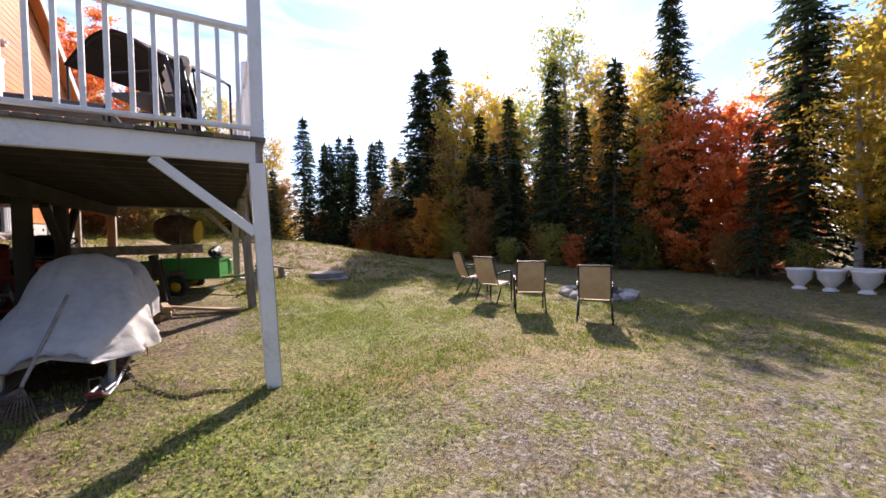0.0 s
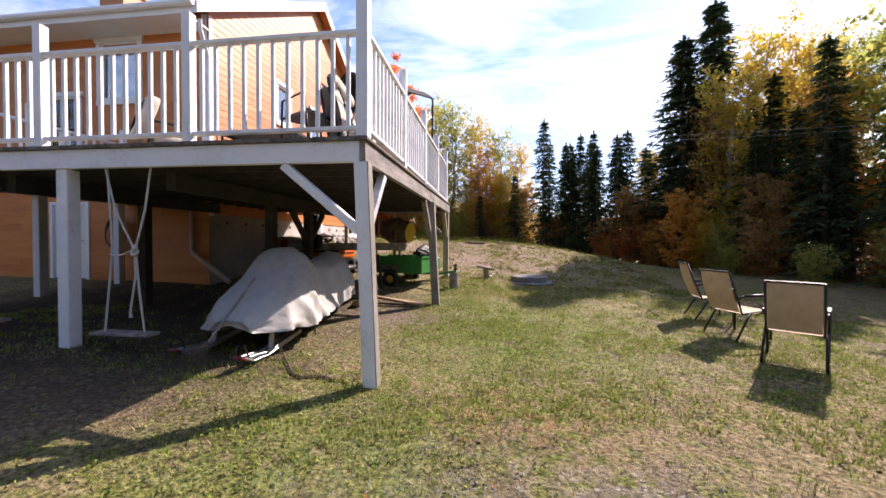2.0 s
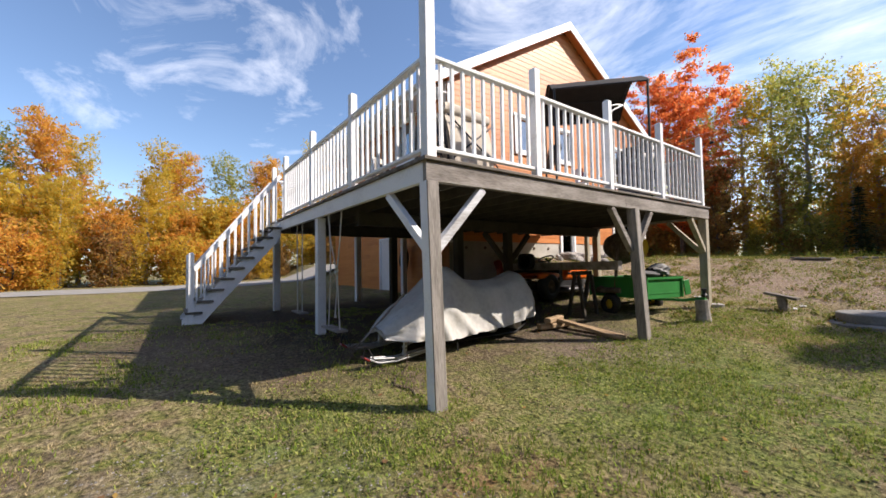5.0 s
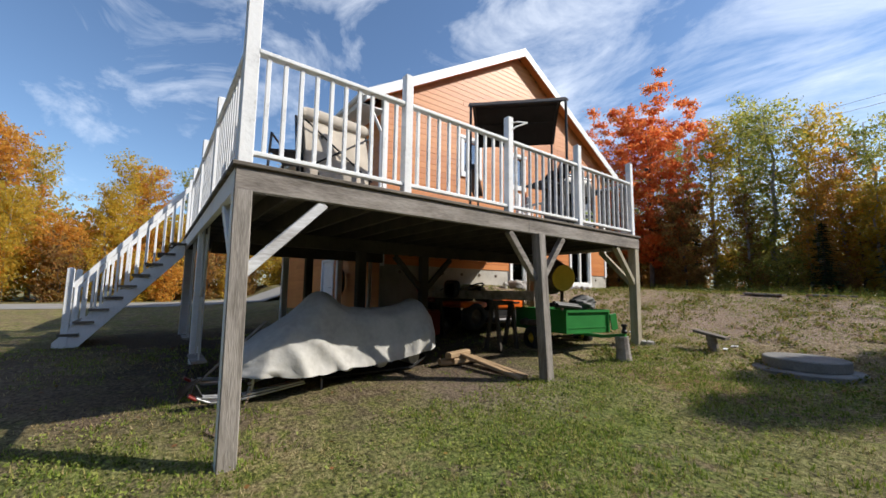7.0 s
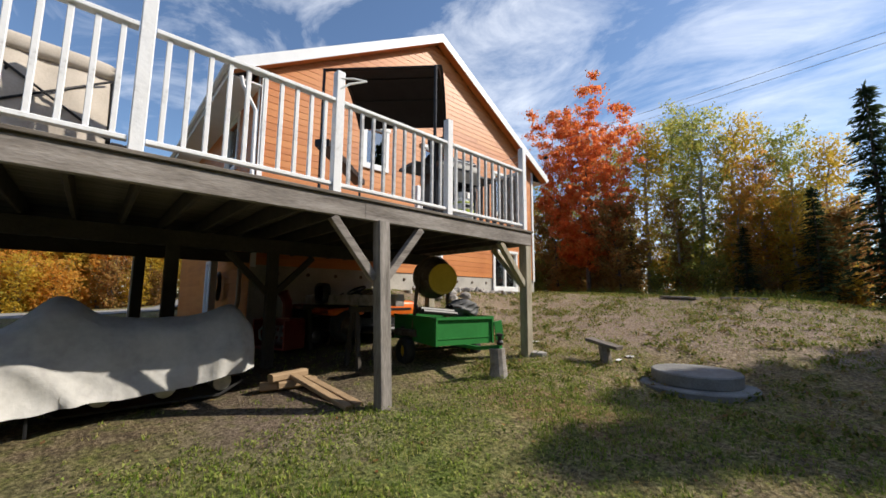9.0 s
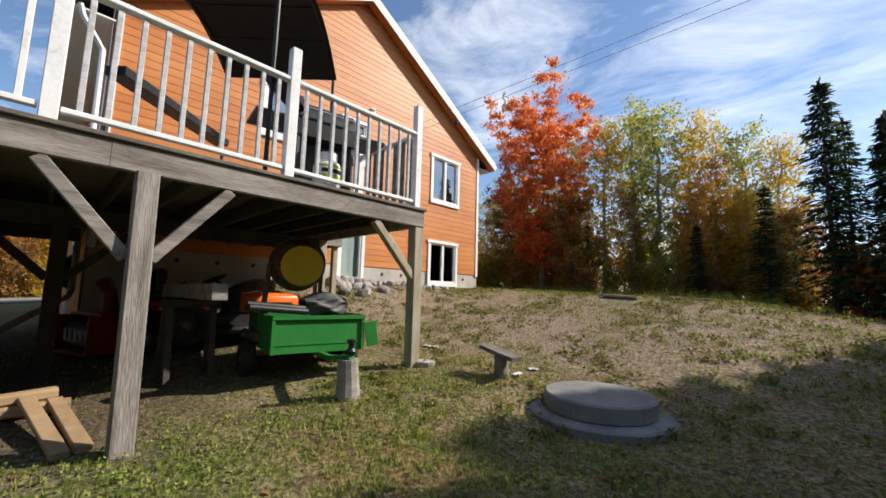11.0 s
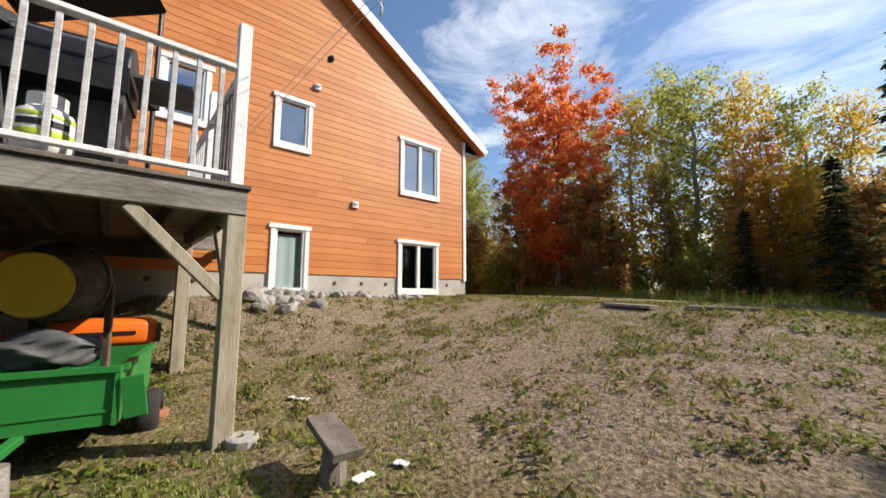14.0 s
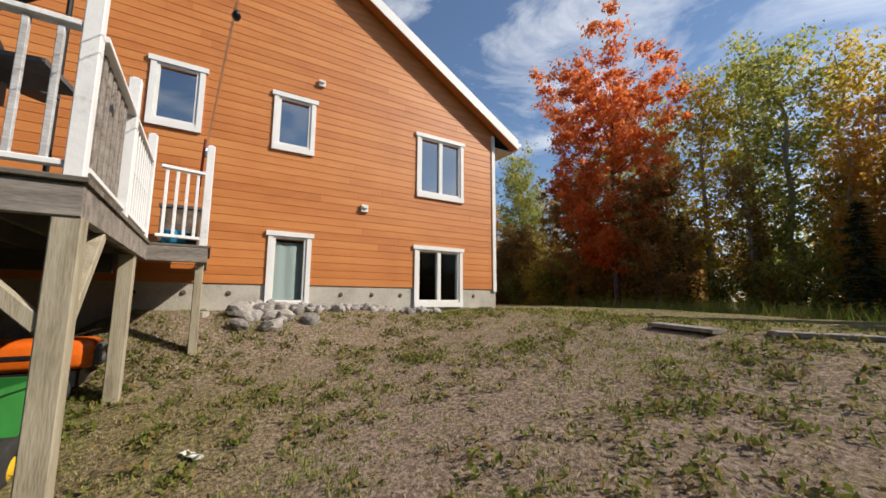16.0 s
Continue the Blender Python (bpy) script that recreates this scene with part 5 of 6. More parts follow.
ax = Vector((0.9, -0.28, -0.1)).normalized()
DM = Matrix.Translation((-0.66, 9.41, 1.68)) @ ax.to_track_quat("Z", "Y").to_matrix().to_4x4()
drum = part("drum", Shape().lathe([(0.21, 0.0), (0.235, -0.02), (0.28, -0.2), (0.32, -0.34), (0.3, -0.52), (0.22, -0.72), (0.0, -0.76)], DM, 28), RUST, mixer, "drum caked with old concrete", True)
part("drum_mouth", Shape().lathe([(0.236, -0.01), (0.238, 0.008), (0.222, 0.014), (0.2, 0.006), (0.0, 0.012)], DM, 32), YELLOW, drum, "flat yellow drum face")
part("ring_gear", Shape().torus(DM @ Matrix.Translation((0, 0, -0.36)), 0.325, 0.02, 30, 6), RUST, drum)
part("stand", Shape().beam((-1.0, 9.1, 0.78), (-0.95, 9.15, 1.7), 0.05, 0.05).beam((-1.05, 9.86, 0.78), (-1.0, 9.84, 1.7), 0.05, 0.05).beam((-1.02, 9.1, 0.82), (-1.05, 9.86, 0.82), 0.05, 0.05), RUST, mixer, "rusty steel stand")

# orange lawn tractor
tz = ground_at(-2.6, 9.35)
tractor = thing("lawn_tractor", "orange lawn tractor parked under the deck", "lawn tractor", Matrix.Translation((-2.6, 9.35, tz)))


def soft_box(x0, x1, y0, y1, z0, z1, r, top=1.0):
    """A box with rounded edges as rings along y."""
    sh, rows = Shape(), []
    for f, k in ((0.0, 0.72), (0.05, 0.92), (0.14, 1.0), (0.86, 1.0), (0.95, 0.93), (1.0, 0.75)):
        y = y0 + (y1 - y0) * f
        ring = []
        cx, cz, hw, hh = (x0 + x1) / 2, (z0 + z1) / 2, (x1 - x0) / 2 * k, (z1 - z0) / 2 * k
        for a in np.linspace(0, math.tau, 25):
            c, s = math.cos(a), math.sin(a)
            ring.append((cx + hw * np.sign(c) * abs(c) ** r, y, cz + hh * np.sign(s) * abs(s) ** r))
        rows.append(ring)
    sh.grid(rows)
    n = len(rows[0])
    sh.f += [tuple(range(n - 1)), tuple(range(5 * n + n - 2, 5 * n - 1, -1))]
    return sh


hood = part("hood", soft_box(-0.3, 0.26, 0.0, 0.95, 0.36, 0.68, 0.45), ORANGE, tractor, "orange bonnet", True, local=True)
part("side_stripe", Shape().box(0.262, 0.27, 0.1, 0.75, 0.5, 0.54), BLACK_METAL, hood, "dark stripe", local=True)
part("grille", soft_box(-0.25, 0.2, 0.9, 1.0, 0.38, 0.62, 0.5), PLASTIC_GREY, hood, "grey front grille", True, local=True)
part("chassis", Shape().box(-0.28, 0.22, -0.95, 0.85, 0.2, 0.36), BLACK_METAL, tractor, local=True)
part("fender", soft_box(-0.48, 0.44, -1.0, -0.35, 0.42, 0.56, 0.5), ORANGE, tractor, "orange rear mudguard", True, local=True)
part("seat", soft_box(-0.24, 0.2, -0.9, -0.5, 0.56, 0.68, 0.6).add(*[(lambda s: (s.v, s.f))(soft_box(-0.24, 0.2, -1.02, -0.9, 0.62, 0.98, 0.6))][0]), BLACK_METAL, tractor, "black seat", True, local=True)
part("dashboard", Shape().box(-0.25, 0.2, -0.12, 0.0, 0.36, 0.74), BLACK_METAL, tractor, local=True)
sw = part("steering_wheel", Shape().torus(pose(-0.02, -0.3, 0.86, 25, 0, 0), 0.17, 0.018, 24, 8), BLACK_METAL, tractor, "black steering wheel", True, local=True)
part("steering_column", Shape().tube([(-0.02, -0.08, 0.7), (-0.02, -0.3, 0.86)], 0.025, 8).beam((-0.18, -0.3, 0.86), (0.14, -0.3, 0.86), 0.03, 0.015), BLACK_METAL, sw, local=True)
part("mower_deck", soft_box(-0.55, 0.5, -0.35, 0.45, 0.1, 0.24, 0.5), BLACK_METAL, tractor, "dark cutting deck", True, local=True)
for x, y, r, w in ((0.32, 0.62, 0.19, 0.14), (-0.36, 0.62, 0.19, 0.14), (0.36, -0.7, 0.27, 0.22), (-0.4, -0.7, 0.27, 0.22)):
    wheel(tractor, (x, y, r - 0.01), r, w, RUST)

# red snow blower
bx0, by0 = -3.1, 8.2
blower = thing("snow_blower", "red snow blower standing in the shade", "snow blower", at_ground(bx0, by0, 20))
part("auger_housing", Shape().box(-0.38, 0.38, -0.62, -0.2, 0.04, 0.07).box(-0.38, -0.35, -0.62, -0.2, 0.07, 0.5).box(0.35, 0.38, -0.62, -0.2, 0.07, 0.5).box(-0.35, 0.35, -0.22, -0.2, 0.07, 0.52).box(-0.35, 0.35, -0.5, -0.22, 0.5, 0.53), RED, blower, "red auger housing", local=True)
part("auger", Shape().tube([(-0.35, -0.42, 0.26), (0.35, -0.42, 0.26)], 0.03, 8).tube([(-0.34 + 0.68 * k / 40, -0.42 + 0.15 * math.cos(k * 0.9), 0.26 + 0.15 * math.sin(k * 0.9)) for k in range(41)], 0.02, 5), STEEL, blower, local=True)
part("chute", Shape().tube([(0, -0.25, 0.5), (0, -0.27, 0.8), (0, -0.36, 0.95)], [0.09, 0.08, 0.09], 10, False), RED, blower, "red discharge chute", local=True)
part("engine", soft_box(-0.2, 0.2, -0.15, 0.28, 0.3, 0.66, 0.5), BLACK_METAL, blower, "", True, local=True)
part("fuel_tank", soft_box(-0.16, 0.16, -0.05, 0.2, 0.661, 0.76, 0.5), RED, blower, "", True, local=True)
for s in (-1, 1):
    part("handlebar", Shape().tube([(s * 0.22, 0.2, 0.35), (s * 0.24, 0.7, 0.9), (s * 0.24, 0.85, 0.95)], 0.015, 8), BLACK_METAL, blower, local=True)
    wheel(blower, (s * 0.3, 0.08, 0.19), 0.2, 0.12, STEEL)

# long timber on two trestles
timber_y = 8.45
tagged(part("timber", Shape().beam((-3.3, timber_y, 1.34), (-0.55, timber_y + 0.08, 1.36), 0.14, 0.16), GREY_WOOD), "long squared timber laid on trestles", "timber")
for x in (-2.9, -1.3):
    z = ground_at(x, timber_y)
    trest = thing("trestle", "rough wooden trestle in the shade", "trestle", Matrix.Translation((x, timber_y, z)), "trestles under the timber")
    # Trestle wood carries the same painted-in shade as the joists.
    part("crossbar", Shape().beam((x, timber_y - 0.25, 1.22), (x, timber_y + 0.3, 1.22), 0.08, 0.08), SHADED_WOOD, trest)
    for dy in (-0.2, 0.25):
        part("leg", Shape().beam((x - 0.15, timber_y + dy, z - 0.03), (x, timber_y + dy, 1.18), 0.06, 0.06, (0, 1, 0)), SHADED_WOOD, trest)
        part("leg", Shape().beam((x + 0.18, timber_y + dy * 0.9, z - 0.03), (x + 0.07, timber_y + dy * 0.9, 1.18), 0.06, 0.06, (0, 1, 0)), SHADED_WOOD, trest)

# planks and split wood by the post
for k, (a, b) in enumerate((((-1.05, 7.3), (0.02, 7.5)), ((-1.0, 7.48), (0.0, 7.62)))):
    tagged(part("plank", Shape().beam((*a, ground_at(*a) + 0.16 - 0.06 * k), (*b, ground_at(*b) + 0.03), 0.1, 0.045), LUMBER), "worn plank lying on the bare earth", "plank", "planks on the earth")
for k, (x, y, z, a) in enumerate(((-1.05, 7.2, 0.05, 0.3), (-0.98, 7.36, 0.06, 0.1), (-1.03, 7.27, 0.15, -0.2))):
    g = ground_at(x, y) + z
    tagged(part("firewood_log", Shape().beam((x - 0.2 * math.sin(a), y - 0.22, g), (x + 0.2 * math.sin(a), y + 0.22, g + 0.01), 0.12, 0.09, (0, 0, 1), 0.02), LUMBER), "pale split firewood on the bare earth", "firewood", "firewood on the earth")

# snowmobile under its cover
sled_z = ground_at(-1.45, 5.4)
sled = thing("snowmobile", "snowmobile under a grey tarpaulin cover", "snowmobile", Matrix.Translation((-1.45, 5.5, sled_z)))
STN = [(4.2, 0.58, 0.2, 0.5), (4.32, 0.7, 0.38, 0.48), (4.5, 0.84, 0.52, 0.47), (4.75, 1.0, 0.57, 0.46), (5.0, 1.18, 0.56, 0.45), (5.17, 1.37, 0.52, 0.45), (5.27, 1.42, 0.5, 0.45), (5.4, 1.31, 0.48, 0.45), (5.55, 1.2, 0.46, 0.46), (5.9, 1.16, 0.43, 0.47),
       (6.3, 1.17, 0.4, 0.5), (6.52, 1.25, 0.39, 0.53), (6.68, 1.31, 0.38, 0.55), (6.8, 1.27, 0.36, 0.57), (6.9, 1.02, 0.34, 0.6)]
sy = np.linspace(4.2, 6.9, 70)
zt_, hw_, zb_ = (np.interp(sy, [s[0] for s in STN], [s[i] for s in STN]) for i in (1, 2, 3))
k3 = np.ones(5) / 5
zt_, hw_ = (np.convolve(np.pad(v, 2, "edge"), k3, "valid") for v in (zt_, hw_))
rows = []
for y, zt, hw, zb in zip(sy, zt_, hw_, zb_):
    ring = []
    for a in np.linspace(-1, 1, 61):
        u = abs(a)
        if u < 0.5:
            x, z = hw * 0.62 * (u / 0.5) ** 0.9, zt - (zt - zb) * 0.12 * (u / 0.5) ** 2.4
        else:
            v = (u - 0.5) / 0.5
            x, z = hw * (0.62 + 0.38 * v**0.6), zt - (zt - zb) * (0.12 + 0.88 * v)
            fold = 0.05 * v * noise.noise(Vector((2.0, 3.0 * y + 1.2 * v, 1.3 * v + a))) + 0.04 * v * (0.5 - abs(noise.noise(Vector((7.0, 7 * y - 5 * v, 2 * v + a)))))
            x += fold + sum(0.1 * v * (1 - 0.4 * v) * math.exp(-((y - c0 - k0 * v) / 0.07) ** 2) for c0, k0 in ((4.6, -0.12), (4.68, 0.28), (4.74, 0.7), (6.62, -0.1), (6.7, 0.08)))
            z += 0.025 * v * v * noise.noise(Vector((3.0, 2.3 * y, a)))
        x += 0.012 * noise.noise(Vector((a * 3, y * 5, 1.0)))
        z += 0.025 * noise.noise(Vector((a * 4, y * 3, 5.0))) + 0.01 * noise.noise(Vector((a * 9, y * 8, 2.0)))
        ring.append((-1.45 + math.copysign(x, a), y, z))
    rows.append(ring)
cov = Shape().grid(rows)
for end in (0, 69):
    c = [sum(p[i] for p in rows[end]) / 61 for i in range(3)]
    base = end * 61
    cov.v.append(tuple(c))
    cov.f += [(base + k, base + k + 1, len(cov.v) - 1) for k in range(60)]
part("cover", cov, COVER, sled, "creased grey tarpaulin", True)
part("body", soft_box(-1.8, -1.1, 4.5, 6.0, sled_z + 0.22, 0.6, 0.6), RED, sled, "red side panel below the cover", True)
part("tunnel", Shape().box(-1.68, -1.22, 5.6, 6.85, sled_z + 0.26, 0.7), BLACK_METAL, sled)
trk = Shape()
path = [(5.3, 0.06), (6.6, 0.06), (6.85, 0.2), (6.75, 0.36), (6.4, 0.4), (5.4, 0.4), (5.15, 0.22), (5.3, 0.06)]
for (ya, za), (yb, zb) in zip(path, path[1:]):
    trk.beam((-1.45, ya, sled_z + za), (-1.45, yb, sled_z + zb), 0.03, 0.38, (1, 0, 0))
part("track", trk, RUBBER, sled, "black rubber track")
for y in (5.6, 6.1, 6.62):
    part("idler_wheel", Shape().lathe([(0.0, -0.2), (0.09, -0.2), (0.1, -0.17), (0.1, 0.17), (0.09, 0.2), (0.0, 0.2)], Matrix.Translation((-1.45, y, sled_z + 0.2)) @ pose(0, 0, 0, 0, 90, 0), 16), STEEL, sled)
for x in (-1.12, -1.82):
    z = ground_at(x, 4.4)
    ski = part("ski", Shape().beam((x, 5.0, z + 0.14), (x, 4.3, z + 0.05), 0.12, 0.022).beam((x, 4.3, z + 0.05), (x, 4.05, z + 0.06), 0.115, 0.022).beam((x, 4.05, z + 0.06), (x, 3.93, z + 0.12), 0.1, 0.02), STEEL, sled, "pale worn steel ski")
    for s in (-1, 1):
        part("ski_rail", Shape().tube([(x + s * 0.05, 4.98, z + 0.165), (x + s * 0.05, 4.3, z + 0.085), (x + s * 0.045, 3.98, z + 0.12)], 0.012, 7), STEEL, ski)
    part("ski_tip", Shape().beam((x, 3.93, z + 0.105), (x, 3.86, z + 0.15), 0.1, 0.024), RED, ski, "red ski tip")
    part("ski_handle", Shape().tube([(x - 0.04, 3.88, z + 0.15), (x - 0.03, 3.9, z + 0.25), (x + 0.03, 3.92, z + 0.25), (x + 0.04, 3.98, z + 0.13)], 0.008, 7), BLACK_METAL, ski)
    part("spindle", Shape().tube([(x, 4.42, z + 0.06), (x, 4.45, z + 0.3), (x + (0.08 if x < -1.4 else -0.08), 4.5, z + 0.46)], [0.03, 0.026, 0.024], 8), STEEL, ski)
    part("suspension_arm", Shape().tube([(x, 4.45, z + 0.28), (-1.45 + math.copysign(0.2, x + 1.45), 4.75, z + 0.3)], 0.018, 7), STEEL, sled)
    part("tie_rod", Shape().tube([(x, 4.4, z + 0.2), (-1.45 + math.copysign(0.15, x + 1.45), 4.8, z + 0.24)], 0.012, 7), STEEL, sled)
part("strap", Shape().beam((-0.97, 5.15, 0.52), (-0.96, 5.16, 0.26), 0.025, 0.006, (1, 0, 0)), BLACK_METAL, sled, "loose black strap")
# chain from the sled over the grass
chain = thing("chain", "rusty chain lying on the grass", "chain", at_ground(-0.75, 4.1))
for k in range(40):
    f = k / 39
    x, y = -1.08 + 0.86 * f, 4.42 - 0.42 * min(1, 1.6 * f) + 0.05 * math.sin(9 * f)
    zc = ground_at(x, y) + 0.015 + 0.28 * max(0, 1 - 4.5 * f) ** 1.5
    part("link", Shape().torus(pose(x, y, zc, 80 if k % 2 else 8, 0, -25) @ Matrix.Diagonal((1.5, 0.8, 1, 1)), 0.016, 0.005, 10, 5), RUST, chain)
# leaf rake leaning on the cover
rz0 = ground_at(-1.6, 3.8)
rake = thing("rake", "leaf rake leaning on the tarpaulin", "rake", Matrix.Translation((-1.6, 3.8, rz0)))
part("shaft", Shape().tube([(-1.44, 4.62, 1.04), (-1.57, 4.04, 0.43)], 0.014, 8), GREY_WOOD, rake)
for k in range(15):
    f = (k - 7) / 7
    part("tine", Shape().tube([(-1.57, 4.04, 0.43), (-1.6 + 0.13 * f, 3.9, rz0 + 0.14), (-1.62 + 0.21 * f, 3.8, rz0 + 0.03), (-1.62 + 0.22 * f, 3.8, rz0 - 0.01)], 0.0028, 5), RUST, rake)

# rope swings under the beam
for x0, x1, knot in ((-2.78, -2.3, True), (-4.55, -4.2, False)):
    yb = DY0 + 0.06
    z = ground_at(x0, yb) + 0.2
    top = DZ - 0.24
    sg = thing("rope_swing", "plank swing on two ropes under the deck beam", "swing", Matrix.Translation(((x0 + x1) / 2, yb, z)), "rope swings")
    part("seat", Shape().beam((x0 - 0.1, yb, z), (x1 + 0.1, yb, z), 0.17, 0.03), GREY_WOOD, sg, "grey plank seat")
    if not knot:
        for xa, s in ((x0, 1), (x1, -1)):
            part("rope", Shape().tube([(xa, yb, top), (xa + s * 0.02, yb, z)], 0.012, 6), ROPE, sg, "pale rope")
        continue
    kx, kz = x1 - 0.1, 1.38
    part("rope", Shape().tube([(x0 + 0.05, yb, top), (x0 + 0.09, yb, 1.7), (x0 + 0.1, yb, 1.33), (x0 + 0.05, yb, 0.9), (x0, yb, z)], 0.011, 6), ROPE, sg, "pale rope")
    part("rope", Shape().tube([(x1 + 0.09, yb, top), (x1 + 0.02, yb, 1.8), (kx, yb, kz), (x1 - 0.06, yb, 0.95), (x1, yb, z)], 0.011, 6), ROPE, sg, "pale rope")
    part("tied_rope", Shape().tube([(x0 + 0.05, yb - 0.015, top), (x0 + 0.16, yb - 0.015, 1.8), (kx, yb - 0.015, kz), (x0 + 0.2, yb - 0.02, 1.31), (x0 + 0.09, yb - 0.015, 1.33)], 0.01, 6), ROPE, sg, "pale rope tied across")
    part("knot", Shape().torus(pose(kx, yb - 0.01, kz - 0.03, 70, 20, 0), 0.03, 0.017, 14, 8).torus(pose(kx, yb - 0.01, kz + 0.02, 60, -30, 0), 0.025, 0.015, 14, 8), ROPE, sg, "rope knot", True)
    part("rope_end", Shape().tube([(kx, yb - 0.01, kz - 0.05), (kx + 0.01, yb - 0.01, 1.1), (kx - 0.06, yb - 0.01, 0.72), (kx - 0.05, yb - 0.01, 0.66)], [0.01, 0.01, 0.011, 0.02], 6), ROPE, sg, "loose rope end")
# hose on the wall, downpipe
hose = Shape()
for k in range(5):
    hose.torus(pose(-6.75 + 0.02 * k, SOUTH - 0.06 - 0.02 * k, 1.62, 90, 8 * k, 0) @ Matrix.Diagonal((0.85, 1.15, 1, 1)), 0.3 - 0.012 * k, 0.012, 28, 6)
tagged(part("garden_hose", hose, BLACK_METAL, smooth=True), "dark garden hose coiled on the wall", "hose")
tagged(part("drain_pipe", Shape().tube([(-4.9, SOUTH - 0.09, 2.2), (-4.9, SOUTH - 0.09, 1.3), (-4.85, SOUTH - 0.12, 1.2), (-3.5, SOUTH - 0.85, 0.72)], 0.045, 10), PVC, smooth=True), "tan drain pipe that turns off along the ground", "pipe")
# stones heaped along the foundation
STONES = []
for k in range(5):
    bm = bmesh.new()
    bmesh.ops.create_icosphere(bm, subdivisions=2, radius=1.0)
    for v in bm.verts:
        v.co *= 1 + 0.28 * noise.noise(v.co * 1.3 + Vector((k * 7, 0, 0)))
        v.co.z *= 0.7
    me = bpy.data.meshes.new("stone")
    bm.to_mesh(me)
    bm.free()
    me.materials.append(STONE)
    STONES.append(me)
rocks = thing("rock_border", "loose field stones along the foundation", "stones", at_ground(-4.2, 13.5))
rr = random.Random(3)
for k in range(210):
    y = rr.uniform(11.7, 15.6)
    x = WX + 0.12 + abs(rr.gauss(0, 0.32)) * (1.9 if y < 12.8 else 0.8)
    s = rr.uniform(0.035, 0.11) * (1.4 if y < 12.8 else 0.95)
    ob = new("stone", STONES[k % 5])
    ob.parent = rocks
    ob.matrix_basis = PLACE[rocks].inverted() @ Matrix.LocRotScale((x, y, ground_at(x, y) + s * 0.25), Euler((rr.random(), rr.random(), rr.random() * 6)), (s * 1.2, s, s))
big = tagged(new("boulder", STONES[1]), "pale orange-brown boulder by the foundation", "boulder")
big.matrix_basis = Matrix.LocRotScale((-3.9, 11.75, ground_at(-3.9, 11.75) + 0.08), Euler((0, 0, 1)), (0.2, 0.24, 0.2))
for a, b in (((0.1, 16.5), (0.95, 16.35)), ((1.4, 16.45), (2.1, 17.0))):
    tagged(part("board", Shape().beam((*a, ground_at(*a) + 0.03), (*b, ground_at(*b) + 0.03), 0.26, 0.05), GREY_WOOD), "weathered board lying flat on the knoll", "board", "boards on the knoll")

# ---- fire pit and chairs ----
PX, PY = 7.7, 6.2
pit = thing("fire_pit", "ring of stones with charred logs on the lawn", "fire pit", at_ground(PX, PY))
for k in range(16):
    a = k * math.tau / 16
    s = rr.uniform(0.12, 0.19)
    ob = new("stone", STONES[k % 5])
    ob.parent = pit
    x, y = PX + 0.75 * math.cos(a), PY + 0.75 * math.sin(a)
    ob.matrix_basis = PLACE[pit].inverted() @ Matrix.LocRotScale((x, y, ground_at(x, y) + 0.06), Euler((0, 0, a)), (s, s * 1.3, s * 1.1))
for k in range(4):
    a = k * 0.8
    part("log", Shape().tube([(PX - 0.45 * math.cos(a), PY - 0.45 * math.sin(a), 0.1 + 0.04 * k), (PX + 0.45 * math.cos(a), PY + 0.45 * math.sin(a), 0.14 + 0.04 * k)], 0.06, 8), BARK, pit)


def sling_chair(at, group):
    """Patio chair with a tan sling, dark tube frame and arms; it faces +y."""
    ch = thing("patio_chair", "tan sling patio chair with a dark metal frame on the lawn", "chair", at, group)
    seat, back = [], []
    for u in np.linspace(-0.235, 0.235, 7):
        seat.append([(u, 0.24 - 0.48 * v, 0.42 - 0.03 * math.sin(math.pi * v) - 0.03 * v) for v in np.linspace(0, 1, 7)])
        back.append([(u, -0.235 - 0.2 * v - 0.03 * math.sin(math.pi * v), 0.4 + 0.58 * v) for v in np.linspace(0, 1, 8)])
    for nm, rows in (("seat", seat), ("backrest", back)):
        sh = Shape().grid(rows)
        low = [[(p[0], p[1] - (0.008 if nm == "backrest" else 0), p[2] - (0.008 if nm == "seat" else 0)) for p in r] for r in rows]
        part(nm, sh.grid([r[::-1] for r in low]), TAN_MESH, ch, "tan woven sling", True, local=True)
    for s in (-1, 1):
        part("side_frame", Shape().tube([(s * 0.25, 0.26, 0.42), (s * 0.25, -0.22, 0.38), (s * 0.25, -0.45, 0.98)], 0.014, 8), BLACK_METAL, ch, "", True, local=True)
        part("arm", Shape().tube([(s * 0.28, 0.24, 0.0), (s * 0.28, 0.24, 0.6), (s * 0.28, 0.18, 0.64), (s * 0.28, -0.24, 0.63), (s * 0.27, -0.31, 0.6)], 0.016, 8).beam((s * 0.28, 0.2, 0.655), (s * 0.28, -0.22, 0.645), 0.045, 0.02), BLACK_METAL, ch, "", True, local=True)
        part("leg", Shape().tube([(s * 0.27, -0.1, 0.4), (s * 0.28, -0.34, 0.0)], 0.015, 8), BLACK_METAL, ch, "", True, local=True)
    part("top_bar", Shape().tube([(-0.25, -0.45, 0.98), (0.25, -0.45, 0.98)], 0.014, 8), BLACK_METAL, ch, local=True)
    part("stretcher", Shape().tube([(-0.25, 0.24, 0.36), (0.25, 0.24, 0.36)], 0.012, 8), BLACK_METAL, ch, local=True)
    return ch


first = sling_chair(at_ground(5.4, 4.45, -52), "chairs round the fire pit")
for x, y, a in ((4.92, 5.58, -38), (4.95, 6.72, -72), (5.12, 7.8, -98)):
    copy_thing(first, at_ground(x, y, a))


def planter(at):
    p = thing("planter", "white footed garden urn at the wood's edge", "planter", at, "urns at the wood's edge")
